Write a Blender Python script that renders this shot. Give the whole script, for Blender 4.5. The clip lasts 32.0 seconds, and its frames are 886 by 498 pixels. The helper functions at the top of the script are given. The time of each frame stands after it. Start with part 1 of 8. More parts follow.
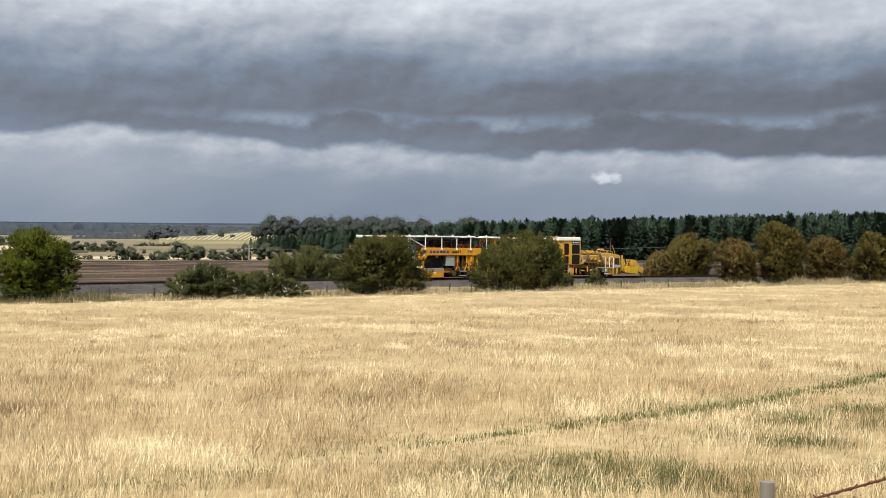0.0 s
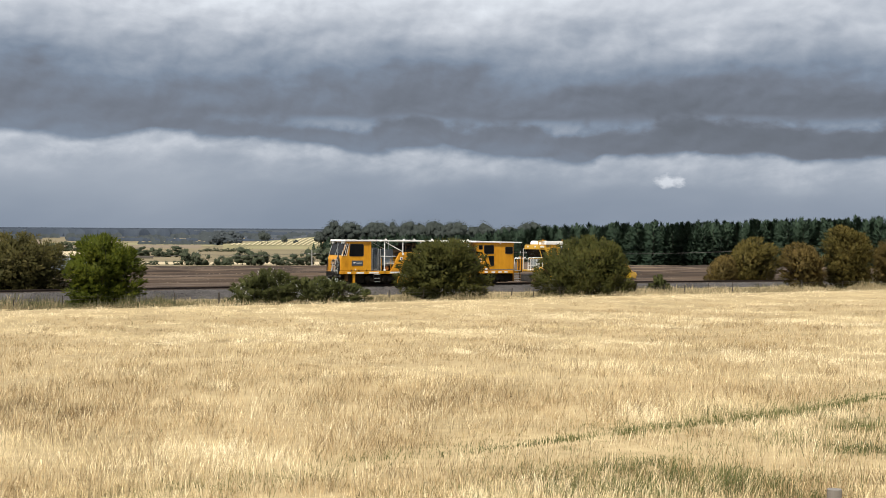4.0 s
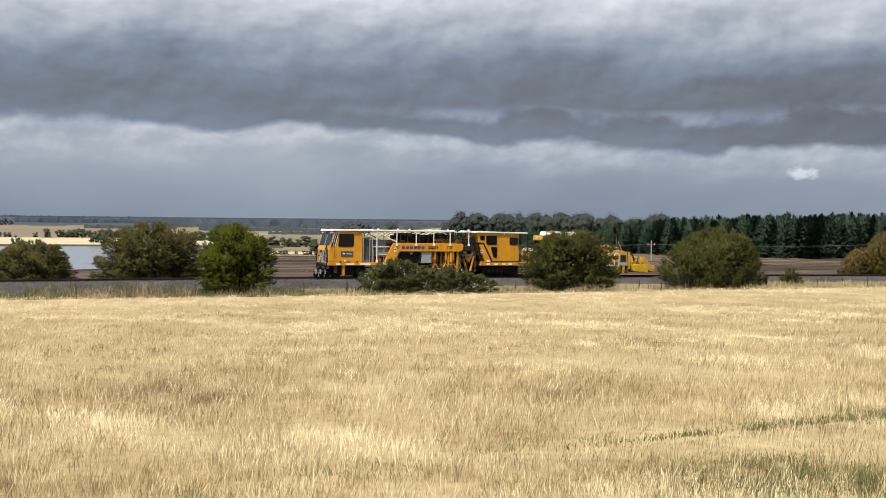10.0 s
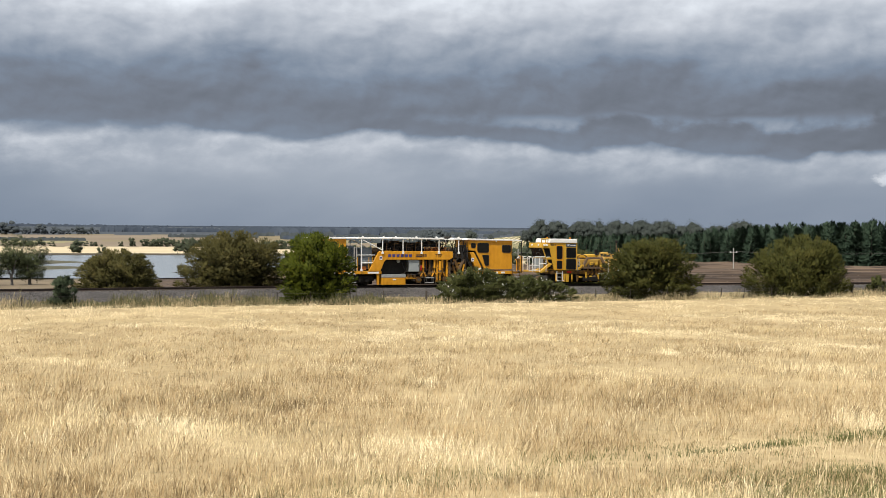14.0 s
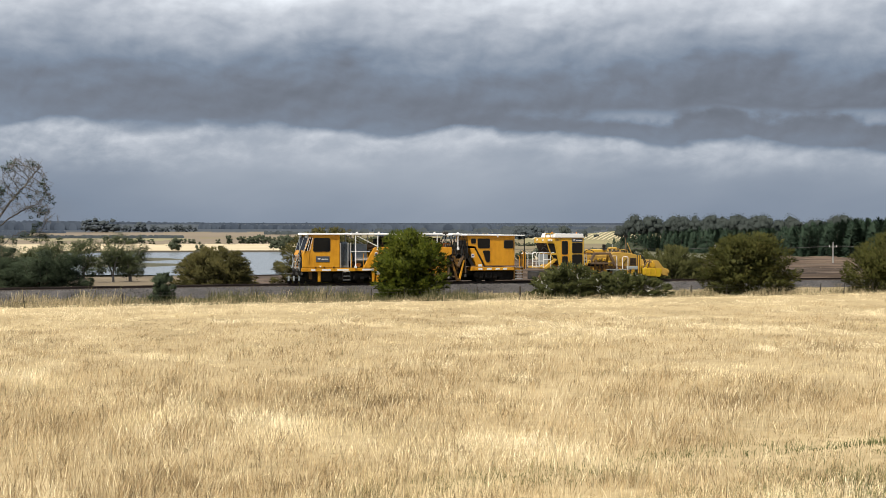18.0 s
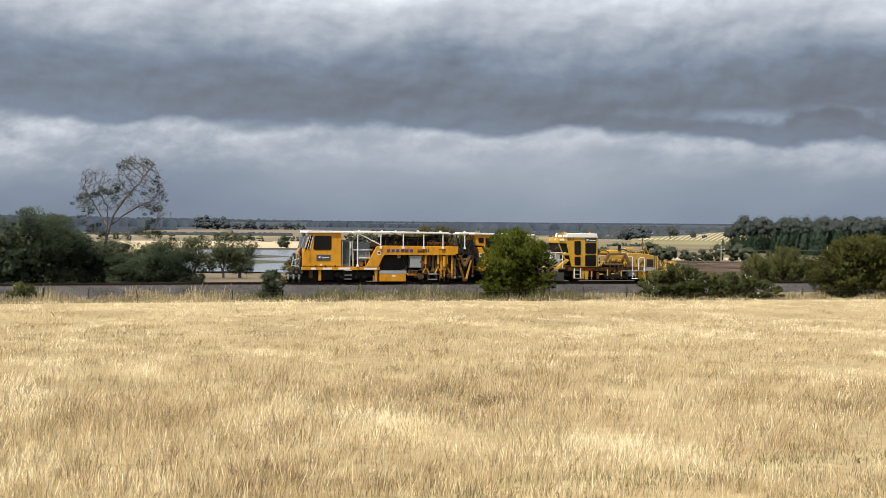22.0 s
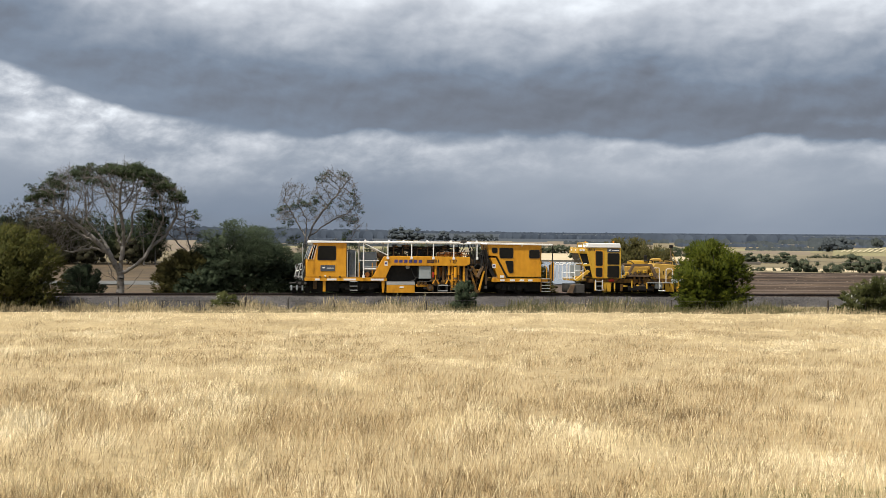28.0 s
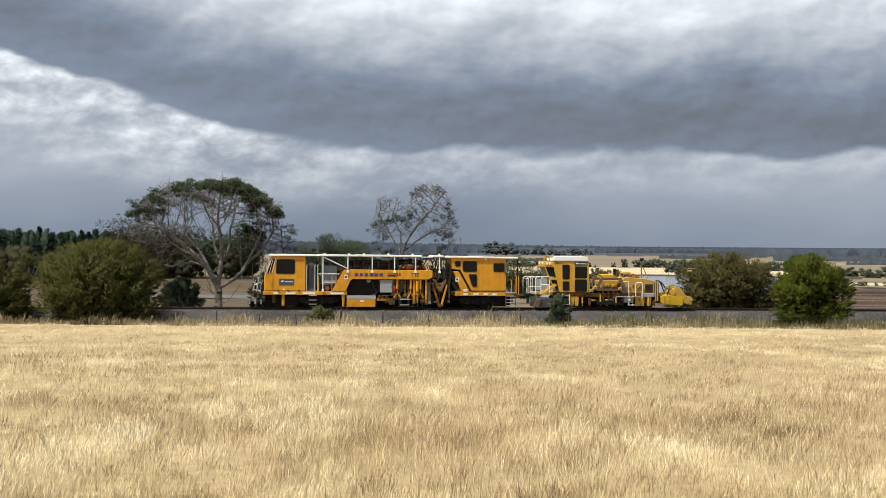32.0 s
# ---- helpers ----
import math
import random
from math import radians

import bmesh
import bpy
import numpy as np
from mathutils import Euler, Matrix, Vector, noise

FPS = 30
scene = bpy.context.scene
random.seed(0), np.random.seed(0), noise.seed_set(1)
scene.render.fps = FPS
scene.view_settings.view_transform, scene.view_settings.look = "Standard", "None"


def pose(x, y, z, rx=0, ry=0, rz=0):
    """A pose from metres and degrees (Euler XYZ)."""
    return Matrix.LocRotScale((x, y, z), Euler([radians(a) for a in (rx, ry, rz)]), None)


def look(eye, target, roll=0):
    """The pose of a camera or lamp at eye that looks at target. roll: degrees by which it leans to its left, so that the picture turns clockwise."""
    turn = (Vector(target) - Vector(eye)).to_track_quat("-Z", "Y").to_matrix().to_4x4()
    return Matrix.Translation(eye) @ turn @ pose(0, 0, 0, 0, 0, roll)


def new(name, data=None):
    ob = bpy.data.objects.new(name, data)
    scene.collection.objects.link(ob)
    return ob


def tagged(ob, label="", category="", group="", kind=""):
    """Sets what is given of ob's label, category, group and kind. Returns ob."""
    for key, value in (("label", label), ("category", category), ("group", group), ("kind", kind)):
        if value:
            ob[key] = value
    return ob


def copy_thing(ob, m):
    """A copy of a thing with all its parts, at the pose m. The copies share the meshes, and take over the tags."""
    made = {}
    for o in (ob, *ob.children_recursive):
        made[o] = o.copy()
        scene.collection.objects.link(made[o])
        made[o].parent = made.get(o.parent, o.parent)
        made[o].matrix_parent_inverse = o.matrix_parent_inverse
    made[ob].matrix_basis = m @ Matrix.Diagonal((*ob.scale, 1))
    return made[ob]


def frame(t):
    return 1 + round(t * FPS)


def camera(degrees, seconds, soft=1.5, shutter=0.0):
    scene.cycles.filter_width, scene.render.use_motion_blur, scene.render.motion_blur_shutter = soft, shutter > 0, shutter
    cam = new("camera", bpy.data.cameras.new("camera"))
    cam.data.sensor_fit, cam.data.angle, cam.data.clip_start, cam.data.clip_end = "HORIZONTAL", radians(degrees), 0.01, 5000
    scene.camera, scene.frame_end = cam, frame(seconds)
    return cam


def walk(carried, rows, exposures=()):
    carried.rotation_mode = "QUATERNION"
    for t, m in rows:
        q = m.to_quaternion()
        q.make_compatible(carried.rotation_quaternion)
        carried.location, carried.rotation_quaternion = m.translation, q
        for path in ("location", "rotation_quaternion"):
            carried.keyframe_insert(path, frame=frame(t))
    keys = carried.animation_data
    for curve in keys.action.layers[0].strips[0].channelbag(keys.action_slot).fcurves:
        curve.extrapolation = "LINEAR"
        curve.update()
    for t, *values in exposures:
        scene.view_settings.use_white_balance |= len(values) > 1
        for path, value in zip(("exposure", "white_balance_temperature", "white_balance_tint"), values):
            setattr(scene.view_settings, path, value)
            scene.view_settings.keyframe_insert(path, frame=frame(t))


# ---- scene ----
# the camera stands on a bank above the field and pans with the train
CAM_Z = 4.26
cam = camera(36.96, 32.0, soft=0.85)
PAN = [  # seconds, yaw, pitch, lean to the right end up
    (0.0, -33.00, -0.82, 0.40),
    (0.5, -32.46, -0.59, 0.34),
    (1.0, -32.13, -0.45, 0.25),
    (1.5, -32.00, -0.46, 0.15),
    (2.0, -31.91, -0.58, 0.14),
    (2.5, -31.75, -0.63, 0.09),
    (3.0, -31.36, -0.62, 0.15),
    (3.5, -30.87, -0.61, 0.24),
    (5.5, -28.57, -0.75, 0.13),
    (6.0, -28.06, -0.79, 0.12),
    (6.5, -27.73, -0.77, 0.12),
    (7.0, -27.52, -0.78, 0.20),
    (7.5, -27.31, -0.66, 0.34),
    (8.0, -27.03, -0.63, 0.34),
    (8.5, -26.58, -0.67, 0.33),
    (9.0, -26.01, -0.83, 0.41),
    (9.5, -25.43, -0.98, 0.40),
    (10.0, -24.86, -1.04, 0.53),
    (10.5, -24.27, -1.07, 0.64),
    (11.0, -23.71, -1.07, 0.61),
    (11.5, -23.19, -1.00, 0.59),
    (12.0, -22.76, -0.92, 0.54),
    (12.5, -22.45, -0.79, 0.46),
    (13.0, -22.16, -0.72, 0.44),
    (13.5, -21.84, -0.67, 0.36),
    (14.0, -21.43, -0.71, 0.35),
    (14.5, -20.94, -0.73, 0.34),
    (16.5, -18.83, -0.76, 0.16),
    (17.0, -18.34, -0.74, 0.14),
    (17.5, -17.89, -0.77, 0.09),
    (18.0, -17.40, -0.90, 0.02),
    (18.5, -16.81, -1.02, -0.14),
    (19.0, -16.10, -1.07, -0.22),
    (19.5, -15.39, -1.02, -0.21),
    (20.0, -14.77, -0.99, -0.07),
    (20.5, -14.24, -0.98, 0.05),
    (21.0, -13.76, -1.03, 0.27),
    (21.5, -13.29, -1.02, 0.40),
    (22.0, -12.82, -0.95, 0.45),
    (22.5, -12.36, -0.83, 0.54),
    (23.0, -11.83, -0.71, 0.60),
    (23.5, -11.09, -0.66, 0.61),
    (24.0, -10.22, -0.58, 0.68),
    (24.5, -9.22, -0.51, 0.61),
    (25.0, -8.34, -0.44, 0.46),
    (25.5, -7.62, -0.46, 0.33),
    (27.5, -5.17, -0.64, 0.28),
    (28.0, -4.51, -0.52, 0.43),
    (28.5, -3.95, -0.41, 0.60),
    (29.0, -3.49, -0.33, 0.60),
    (29.5, -3.13, -0.27, 0.59),
    (30.0, -2.81, -0.18, 0.65),
    (30.5, -2.45, -0.07, 0.55),
    (31.0, -1.95, 0.01, 0.42),
    (31.5, -1.23, 0.06, 0.42),
    (32.0, -0.44, 0.07, 0.40),
]
walk(cam, [(t, pose(0, 0, CAM_Z, 90 + p, -r, y)) for t, y, p, r in PAN])
# ---- sky, sun ----
SUN_AZ, SUN_EL = 232.0, 64.0      # degrees: compass-like from +y clockwise, behind the camera to its left


def make_world():
    w = bpy.data.worlds.new("sky")
    scene.world = w
    w.use_nodes = True
    nt = w.node_tree
    nt.nodes.clear()
    N, L = nt.nodes.new, nt.links.new

    def math_(op, a, b=None, c=None, clamp=False):
        n = N("ShaderNodeMath")
        n.operation, n.use_clamp = op, clamp
        for k, v in enumerate((a, b, c)):
            if v is None:
                continue
            if isinstance(v, (int, float)):
                n.inputs[k].default_value = v
            else:
                L(v, n.inputs[k])
        return n.outputs[0]

    def smooth(x, lo, hi):
        n = N("ShaderNodeMapRange")
        n.interpolation_type = "SMOOTHSTEP"
        L(x, n.inputs[0])
        n.inputs[1].default_value, n.inputs[2].default_value = lo, hi
        return n.outputs[0]

    def curve(x, lo, hi, pts, vlo, vhi):
        u = math_("DIVIDE", math_("SUBTRACT", x, lo), hi - lo, clamp=True)
        n = N("ShaderNodeFloatCurve")
        c = n.mapping.curves[0]
        pts = [((px - lo) / (hi - lo), (py - vlo) / (vhi - vlo)) for px, py in pts]
        c.points[0].location, c.points[1].location = pts[0], pts[-1]
        for p in pts[1:-1]:
            c.points.new(*p)
        n.mapping.update()
        L(u, n.inputs[1])
        return math_("MULTIPLY_ADD", n.outputs[0], vhi - vlo, vlo)

    def noise_(vec, scale, detail, rough=0.55, dist=0.0):
        n = N("ShaderNodeTexNoise")
        L(vec, n.inputs["Vector"])
        n.inputs["Scale"].default_value, n.inputs["Detail"].default_value = scale, detail
        n.inputs["Roughness"].default_value, n.inputs["Distortion"].default_value = rough, dist
        return n.outputs["Fac"]

    def vec(x, y, z=0.0):
        n = N("ShaderNodeCombineXYZ")
        for k, v in enumerate((x, y, z)):
            if isinstance(v, (int, float)):
                n.inputs[k].default_value = v
            else:
                L(v, n.inputs[k])
        return n.outputs[0]

    def mix(f, a, b):
        n = N("ShaderNodeMix")
        n.data_type = "RGBA"
        L(f, n.inputs[0]) if not isinstance(f, float) else None
        for k, v in ((6, a), (7, b)):
            if isinstance(v, tuple):
                n.inputs[k].default_value = (*v, 1)
            else:
                L(v, n.inputs[k])
        return n.outputs[2]

    tc = N("ShaderNodeTexCoord")
    sep = N("ShaderNodeSeparateXYZ")
    L(tc.outputs["Generated"], sep.inputs[0])
    deg = 180 / math.pi
    el = math_("MULTIPLY", math_("ARCSINE", sep.outputs[2]), deg)
    yaw = math_("MULTIPLY", math_("ARCTAN2", math_("MULTIPLY", sep.outputs[0], -1.0), sep.outputs[1]), deg)

    # cloud layers lie flat, stretched along the horizon, and are folded by slower swirls
    def swirl(x, y, z, amount, scale):
        n = N("ShaderNodeTexNoise")
        L(vec(x, y, z), n.inputs["Vector"])
        n.inputs["Scale"].default_value, n.inputs["Detail"].default_value = scale, 3.0
        sub = N("ShaderNodeVectorMath")
        sub.operation = "SUBTRACT"
        L(n.outputs["Color"], sub.inputs[0])
        sub.inputs[1].default_value = (0.5, 0.5, 0.5)
        m = N("ShaderNodeVectorMath")
        m.operation = "MULTIPLY"
        L(sub.outputs[0], m.inputs[0])
        m.inputs[1].default_value = (amount, amount * 0.8, 0.0)
        ad = N("ShaderNodeVectorMath")
        ad.operation = "ADD"
        L(vec(x, y, z), ad.inputs[0])
        L(m.outputs[0], ad.inputs[1])
        return ad.outputs[0]

    def shifted(v, dx, dy):
        n = N("ShaderNodeVectorMath")
        n.operation = "ADD"
        L(v, n.inputs[0])
        n.inputs[1].default_value = (dx, dy, 0.0)
        return n.outputs[0]

    def relief(v, scale, detail, rough, dx, dy):
        """Lit upper edges and shaded undersides of the billows."""
        return math_("SUBTRACT", noise_(v, scale, detail, rough), noise_(shifted(v, dx, dy), scale, detail, rough))

    slope = math_("MULTIPLY_ADD", yaw, 0.018, math_("MULTIPLY", el, 0.27))
    pw = swirl(math_("MULTIPLY", yaw, 0.105), slope, 0.0, 0.35, 0.8)
    warp = math_("SUBTRACT", noise_(pw, 1.25, 6.0, 0.44), 0.5)
    pf = swirl(math_("MULTIPLY", yaw, 0.26), math_("MULTIPLY", el, 0.40), 3.0, 0.4, 1.2)
    fine = math_("SUBTRACT", noise_(pf, 1.5, 8.0, 0.50), 0.5)
    fold = relief(pw, 1.3, 6.0, 0.43, 0.05, 0.10)
    curl = relief(pf, 1.5, 8.0, 0.48, 0.06, 0.10)
    # lower edge of the dark deck by direction
    edge = curve(yaw, -60, 30, [(-60, 3.0), (-48, 3.1), (-38, 3.3), (-30, 3.6), (-20, 3.9), (-12, 4.05), (-2, 4.2), (4, 4.4),
                                (8, 5.0), (12, 6.2), (16, 7.4), (22, 8.4), (30, 9)], 0, 12)
    v = math_("ADD", math_("SUBTRACT", el, edge), math_("ADD", math_("MULTIPLY", warp, 1.7), math_("MULTIPLY", fine, 1.3)))
    # brightness of the deck above its edge: dark belly, then lighter and torn
    deck = curve(v, 0, 10, [(0, 0.175), (0.6, 0.158), (1.8, 0.150), (3.0, 0.185), (4.2, 0.29), (5.3, 0.44), (6.6, 0.58), (10, 0.52)], 0, 1)
    side = curve(yaw, -60, 30, [(-60, 0.86), (-45, 0.86), (-32, 1.0), (-15, 1.10), (0, 1.18), (12, 1.28), (30, 1.3)], 0, 2)
    deck = math_("MULTIPLY", deck, side)
    torn = math_("MULTIPLY_ADD", fine, 0.30, 1.0)
    torn2 = math_("MULTIPLY_ADD", warp, 0.45, 1.0)
    deck = math_("MULTIPLY", math_("MULTIPLY", deck, torn), torn2)
    # the higher, the more the folds catch light
    lift = math_("MULTIPLY_ADD", smooth(v, 1.5, 5.0), 0.8, 0.3)
    deck = math_("MULTIPLY", deck, math_("MULTIPLY_ADD", fold, lift, 1.0))
    deck = math_("MULTIPLY", deck, math_("MULTIPLY_ADD", curl, 0.62, 1.0))
    # a pale streak within the deck towards the far end of the line
    s1 = math_("SUBTRACT", el, curve(yaw, -60, 30, [(-60, 5.0), (-45, 4.9), (-34, 4.8), (-25, 4.9), (30, 4.9)], 0, 12))
    s1 = math_("ADD", s1, math_("MULTIPLY_ADD", warp, 1.5, math_("MULTIPLY", fine, 1.2)))
    streak = math_("SUBTRACT", 1.0, smooth(math_("ABSOLUTE", s1), 0.0, 0.42))
    streak = math_("MULTIPLY", streak, math_("SUBTRACT", 1.0, smooth(yaw, -27, -17)))
    deck = math_("MULTIPLY_ADD", math_("MULTIPLY", streak, smooth(fine, -0.18, 0.22)), 0.13, deck)
    # below the edge: torn pale puffs hang over the slate rain haze
    pp = swirl(math_("MULTIPLY", yaw, 0.27), math_("MULTIPLY_ADD", yaw, 0.03, math_("MULTIPLY", el, 0.46)), 7.0, 0.30, 1.3)
    puffn = noise_(pp, 1.5, 9.0, 0.55)
    rim = relief(pp, 1.5, 9.0, 0.55, 0.05, 0.12)
    thick = curve(yaw, -60, 30, [(-60, 1.0), (-10, 1.0), (-2, 0.8), (4, 0.6), (10, 0.45), (30, 0.45)], 0, 2)
    puff = math_("MULTIPLY", smooth(math_("MULTIPLY", v, thick), -1.9, -0.15), smooth(puffn, 0.26, 0.74))
    amp = curve(yaw, -60, 30, [(-60, 0.15), (-45, 0.16), (-36, 0.16), (-25, 0.175), (-14, 0.175), (-5, 0.21), (4, 0.27), (9, 0.53), (18, 0.60), (30, 0.55)], 0, 1)
    dim = curve(yaw, -60, 30, [(-60, 0.25), (-42, 0.245), (-32, 0.215), (-26, 0.222), (-18, 0.246), (-8, 0.232), (-3, 0.203), (5, 0.207), (10, 0.217), (16, 0.232), (30, 0.24)], 0, 1)
    rain = math_("MULTIPLY", dim, math_("MULTIPLY_ADD", warp, 0.5, 1.0))
    rain = math_("MULTIPLY", rain, curve(el, 0, 5, [(0, 1.0), (0.8, 1.03), (2, 1.16), (3.2, 1.32), (5, 1.35)], 0, 2))
    lit = math_("MULTIPLY_ADD", rim, 1.9, 0.86)
    low = math_("MULTIPLY_ADD", math_("MULTIPLY", puff, lit), amp, rain)
    # one small bright cloud, far along the line
    cx = math_("MULTIPLY", math_("ADD", yaw, 40.0), 1.0)
    cy = math_("MULTIPLY", math_("SUBTRACT", el, 2.28), 2.0)
    cd = math_("SQRT", math_("ADD", math_("MULTIPLY", cx, cx), math_("MULTIPLY", cy, cy)))
    tatter = math_("SUBTRACT", noise_(vec(yaw, math_("MULTIPLY", el, 1.6), 5.0), 1.5, 5.0, 0.6), 0.5)
    cd = math_("MULTIPLY_ADD", tatter, 1.7, cd)
    low = math_("MULTIPLY_ADD", math_("SUBTRACT", 1.0, smooth(cd, 0.15, 0.75)), 0.26, low)
    lum = mix(smooth(v, -0.24, 0.26), low, deck)
    sepc = N("ShaderNodeSeparateColor")
    L(lum, sepc.inputs[0])
    lum = sepc.outputs[0]
    # overhead the overcast is even and lighter, torn by the same noise
    over = math_("MULTIPLY_ADD", warp, 0.4, 0.36)
    lumn = mix(smooth(el, 11, 24), lum, over)
    sepd = N("ShaderNodeSeparateColor")
    L(lumn, sepd.inputs[0])
    lum = sepd.outputs[0]
    tint = N("ShaderNodeValToRGB")
    L(lum, tint.inputs[0])
    cr = tint.color_ramp
    cr.elements[0].position, cr.elements[0].color = 0.0, (0.0, 0.0, 0.0, 1)
    cr.elements[1].position, cr.elements[1].color = 1.0, (1.0, 1.02, 1.05, 1)
    for p, c in ((0.12, (0.107, 0.120, 0.145)), (0.16, (0.140, 0.159, 0.197)), (0.21, (0.172, 0.212, 0.276)), (0.5, (0.475, 0.505, 0.555)), (0.75, (0.73, 0.77, 0.82))):
        e = cr.elements.new(p)
        e.color = (*c, 1)
    # clear sky shows thinly through the cloud
    sky = N("ShaderNodeTexSky")
    sky.sky_type, sky.sun_disc = "NISHITA", False
    sky.sun_elevation, sky.sun_rotation = radians(SUN_EL), radians(SUN_AZ)
    skyb = N("ShaderNodeBackground")
    L(sky.outputs[0], skyb.inputs[0])
    skyb.inputs[1].default_value = 0.05
    cl = N("ShaderNodeBackground")
    L(tint.outputs[0], cl.inputs[0])
    cl.inputs[1].default_value = 1.0
    ms = N("ShaderNodeMixShader")
    ms.inputs[0].default_value = 0.97
    L(skyb.outputs[0], ms.inputs[1])
    L(cl.outputs[0], ms.inputs[2])
    out = N("ShaderNodeOutputWorld")
    L(ms.outputs[0], out.inputs[0])


make_world()
sun = new("sun", bpy.data.lights.new("sun", "SUN"))
sun.data.energy, sun.data.angle, sun.data.color = 5.0, radians(2.0), (1.0, 0.93, 0.82)
a_, e_ = radians(SUN_AZ), radians(SUN_EL)
SUN_DIR = Vector((math.sin(a_) * math.cos(e_), math.cos(a_) * math.cos(e_), math.sin(e_)))
sun.matrix_world = look(SUN_DIR * 50, (0, 0, 0))
scene.view_settings.exposure = 0.35
# ---- materials ----
def material(name, stops, rough=0.7, metal=0.0, scale=4.0, scale2=0.5, island=0.0, bump=0.0, bump_scale=20.0, spec=0.4, obj=0.0,
             stretch=(1, 1, 1), mixing=0.5, translucent=0.0, upright=0.0, contrast=1.9):
    """A surface whose colour runs over the stops by two scales of noise, by a per-piece and a per-object chance."""
    m = bpy.data.materials.new(name)
    m.use_nodes = True
    nt = m.node_tree
    N, L = nt.nodes.new, nt.links.new
    p = nt.nodes["Principled BSDF"]
    tc = N("ShaderNodeTexCoord")
    mp = N("ShaderNodeMapping")
    mp.inputs["Scale"].default_value = stretch
    L(tc.outputs["Object"], mp.inputs[0])

    def noise_(s, d=5.0):
        n = N("ShaderNodeTexNoise")
        L(mp.outputs[0], n.inputs["Vector"])
        n.inputs["Scale"].default_value, n.inputs["Detail"].default_value = s, d
        return n.outputs["Fac"]

    def math_(op, a, b, c=None):
        n = N("ShaderNodeMath")
        n.operation = op
        for k, v in enumerate((a, b, c)):
            if v is None:
                continue
            if isinstance(v, (int, float)):
                n.inputs[k].default_value = v
            else:
                L(v, n.inputs[k])
        return n.outputs[0]
    f = math_("ADD", math_("MULTIPLY", noise_(scale), 1 - mixing), math_("MULTIPLY", noise_(scale2), mixing))
    f = math_("MULTIPLY_ADD", math_("SUBTRACT", f, 0.5), contrast, 0.5)
    if island:
        g = N("ShaderNodeNewGeometry")
        f = math_("MULTIPLY_ADD", math_("SUBTRACT", g.outputs["Random Per Island"], 0.5), island, f)
    if obj:
        o = N("ShaderNodeObjectInfo")
        f = math_("MULTIPLY_ADD", math_("SUBTRACT", o.outputs["Random"], 0.5), obj, f)
    r = N("ShaderNodeValToRGB")
    L(f, r.inputs[0])
    e = r.color_ramp.elements
    e[0].position, e[0].color = 0.0, (*stops[0], 1)
    e[1].position, e[1].color = 1.0, (*stops[-1], 1)
    for k, c in enumerate(stops[1:-1], 1):
        e.new(k / (len(stops) - 1)).color = (*c, 1)
    L(r.outputs[0], p.inputs["Base Color"])
    p.inputs["Roughness"].default_value, p.inputs["Metallic"].default_value = rough, metal
    p.inputs["Specular IOR Level"].default_value = spec
    if bump:
        b = N("ShaderNodeBump")
        b.inputs["Strength"].default_value, b.inputs["Distance"].default_value = bump, 0.02
        L(noise_(bump_scale), b.inputs["Height"])
        L(b.outputs[0], p.inputs["Normal"])
    if upright:
        # thin stalks scatter light on all sides: the shading normal leans to the sky
        gn = N("ShaderNodeNewGeometry")
        va = N("ShaderNodeVectorMath")
        va.operation = "ADD"
        L(gn.outputs["Normal"], va.inputs[0])
        va.inputs[1].default_value = (0, 0, upright)
        vn = N("ShaderNodeVectorMath")
        vn.operation = "NORMALIZE"
        L(va.outputs[0], vn.inputs[0])
        L(vn.outputs[0], p.inputs["Normal"])
    if translucent:
        tr = N("ShaderNodeBsdfTranslucent")
        L(r.outputs[0], tr.inputs[0])
        mx = N("ShaderNodeMixShader")
        mx.inputs[0].default_value = translucent
        L(p.outputs[0], mx.inputs[1])
        L(tr.outputs[0], mx.inputs[2])
        L(mx.outputs[0], nt.nodes["Material Output"].inputs[0])
    return m


M = {}
M["dry_grass"] = material("dry_grass", [(0.11, 0.070, 0.028), (0.345, 0.244, 0.113), (0.68, 0.545, 0.31), (0.92, 0.80, 0.55)], 0.75, scale=0.75, scale2=0.22,
                          island=0.35, upright=1.4, contrast=3.8, stretch=(1, 0.45, 1), translucent=0.1, spec=0.25)
M["brown_grass"] = material("brown_grass", [(0.10, 0.064, 0.027), (0.26, 0.174, 0.078), (0.45, 0.325, 0.165), (0.62, 0.48, 0.275)], 0.75, scale=0.75, scale2=0.22,
                            island=0.8, upright=1.2, contrast=2.6, translucent=0.2, spec=0.25)
# pale tufts; also the lit tops of the far strip, put into colour
M["pale_lit_grass"] = material("pale_lit_grass", [(0.74, 0.58, 0.32), (0.88, 0.725, 0.44), (0.95, 0.815, 0.545), (0.96, 0.855, 0.61)], 0.75, scale=0.35, scale2=0.12,
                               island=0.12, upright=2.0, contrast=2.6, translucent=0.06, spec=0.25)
M["seed_head"] = material("seed_head", [(0.045, 0.030, 0.015), (0.12, 0.080, 0.038), (0.24, 0.17, 0.085)], 0.8, scale=0.8, scale2=0.2, island=0.7, upright=0.4, translucent=0.1)
M["green_grass"] = material("green_grass", [(0.045, 0.066, 0.017), (0.105, 0.125, 0.036), (0.24, 0.225, 0.085)], 0.7, scale=2, scale2=0.4, island=0.7, translucent=0.25)
M["verge_grass"] = material("verge_grass", [(0.10, 0.084, 0.042), (0.22, 0.178, 0.092), (0.42, 0.335, 0.19), (0.62, 0.51, 0.32)], 0.75, scale=0.9, scale2=0.16,
                            island=0.6, translucent=0.2, mixing=0.65, upright=0.4)
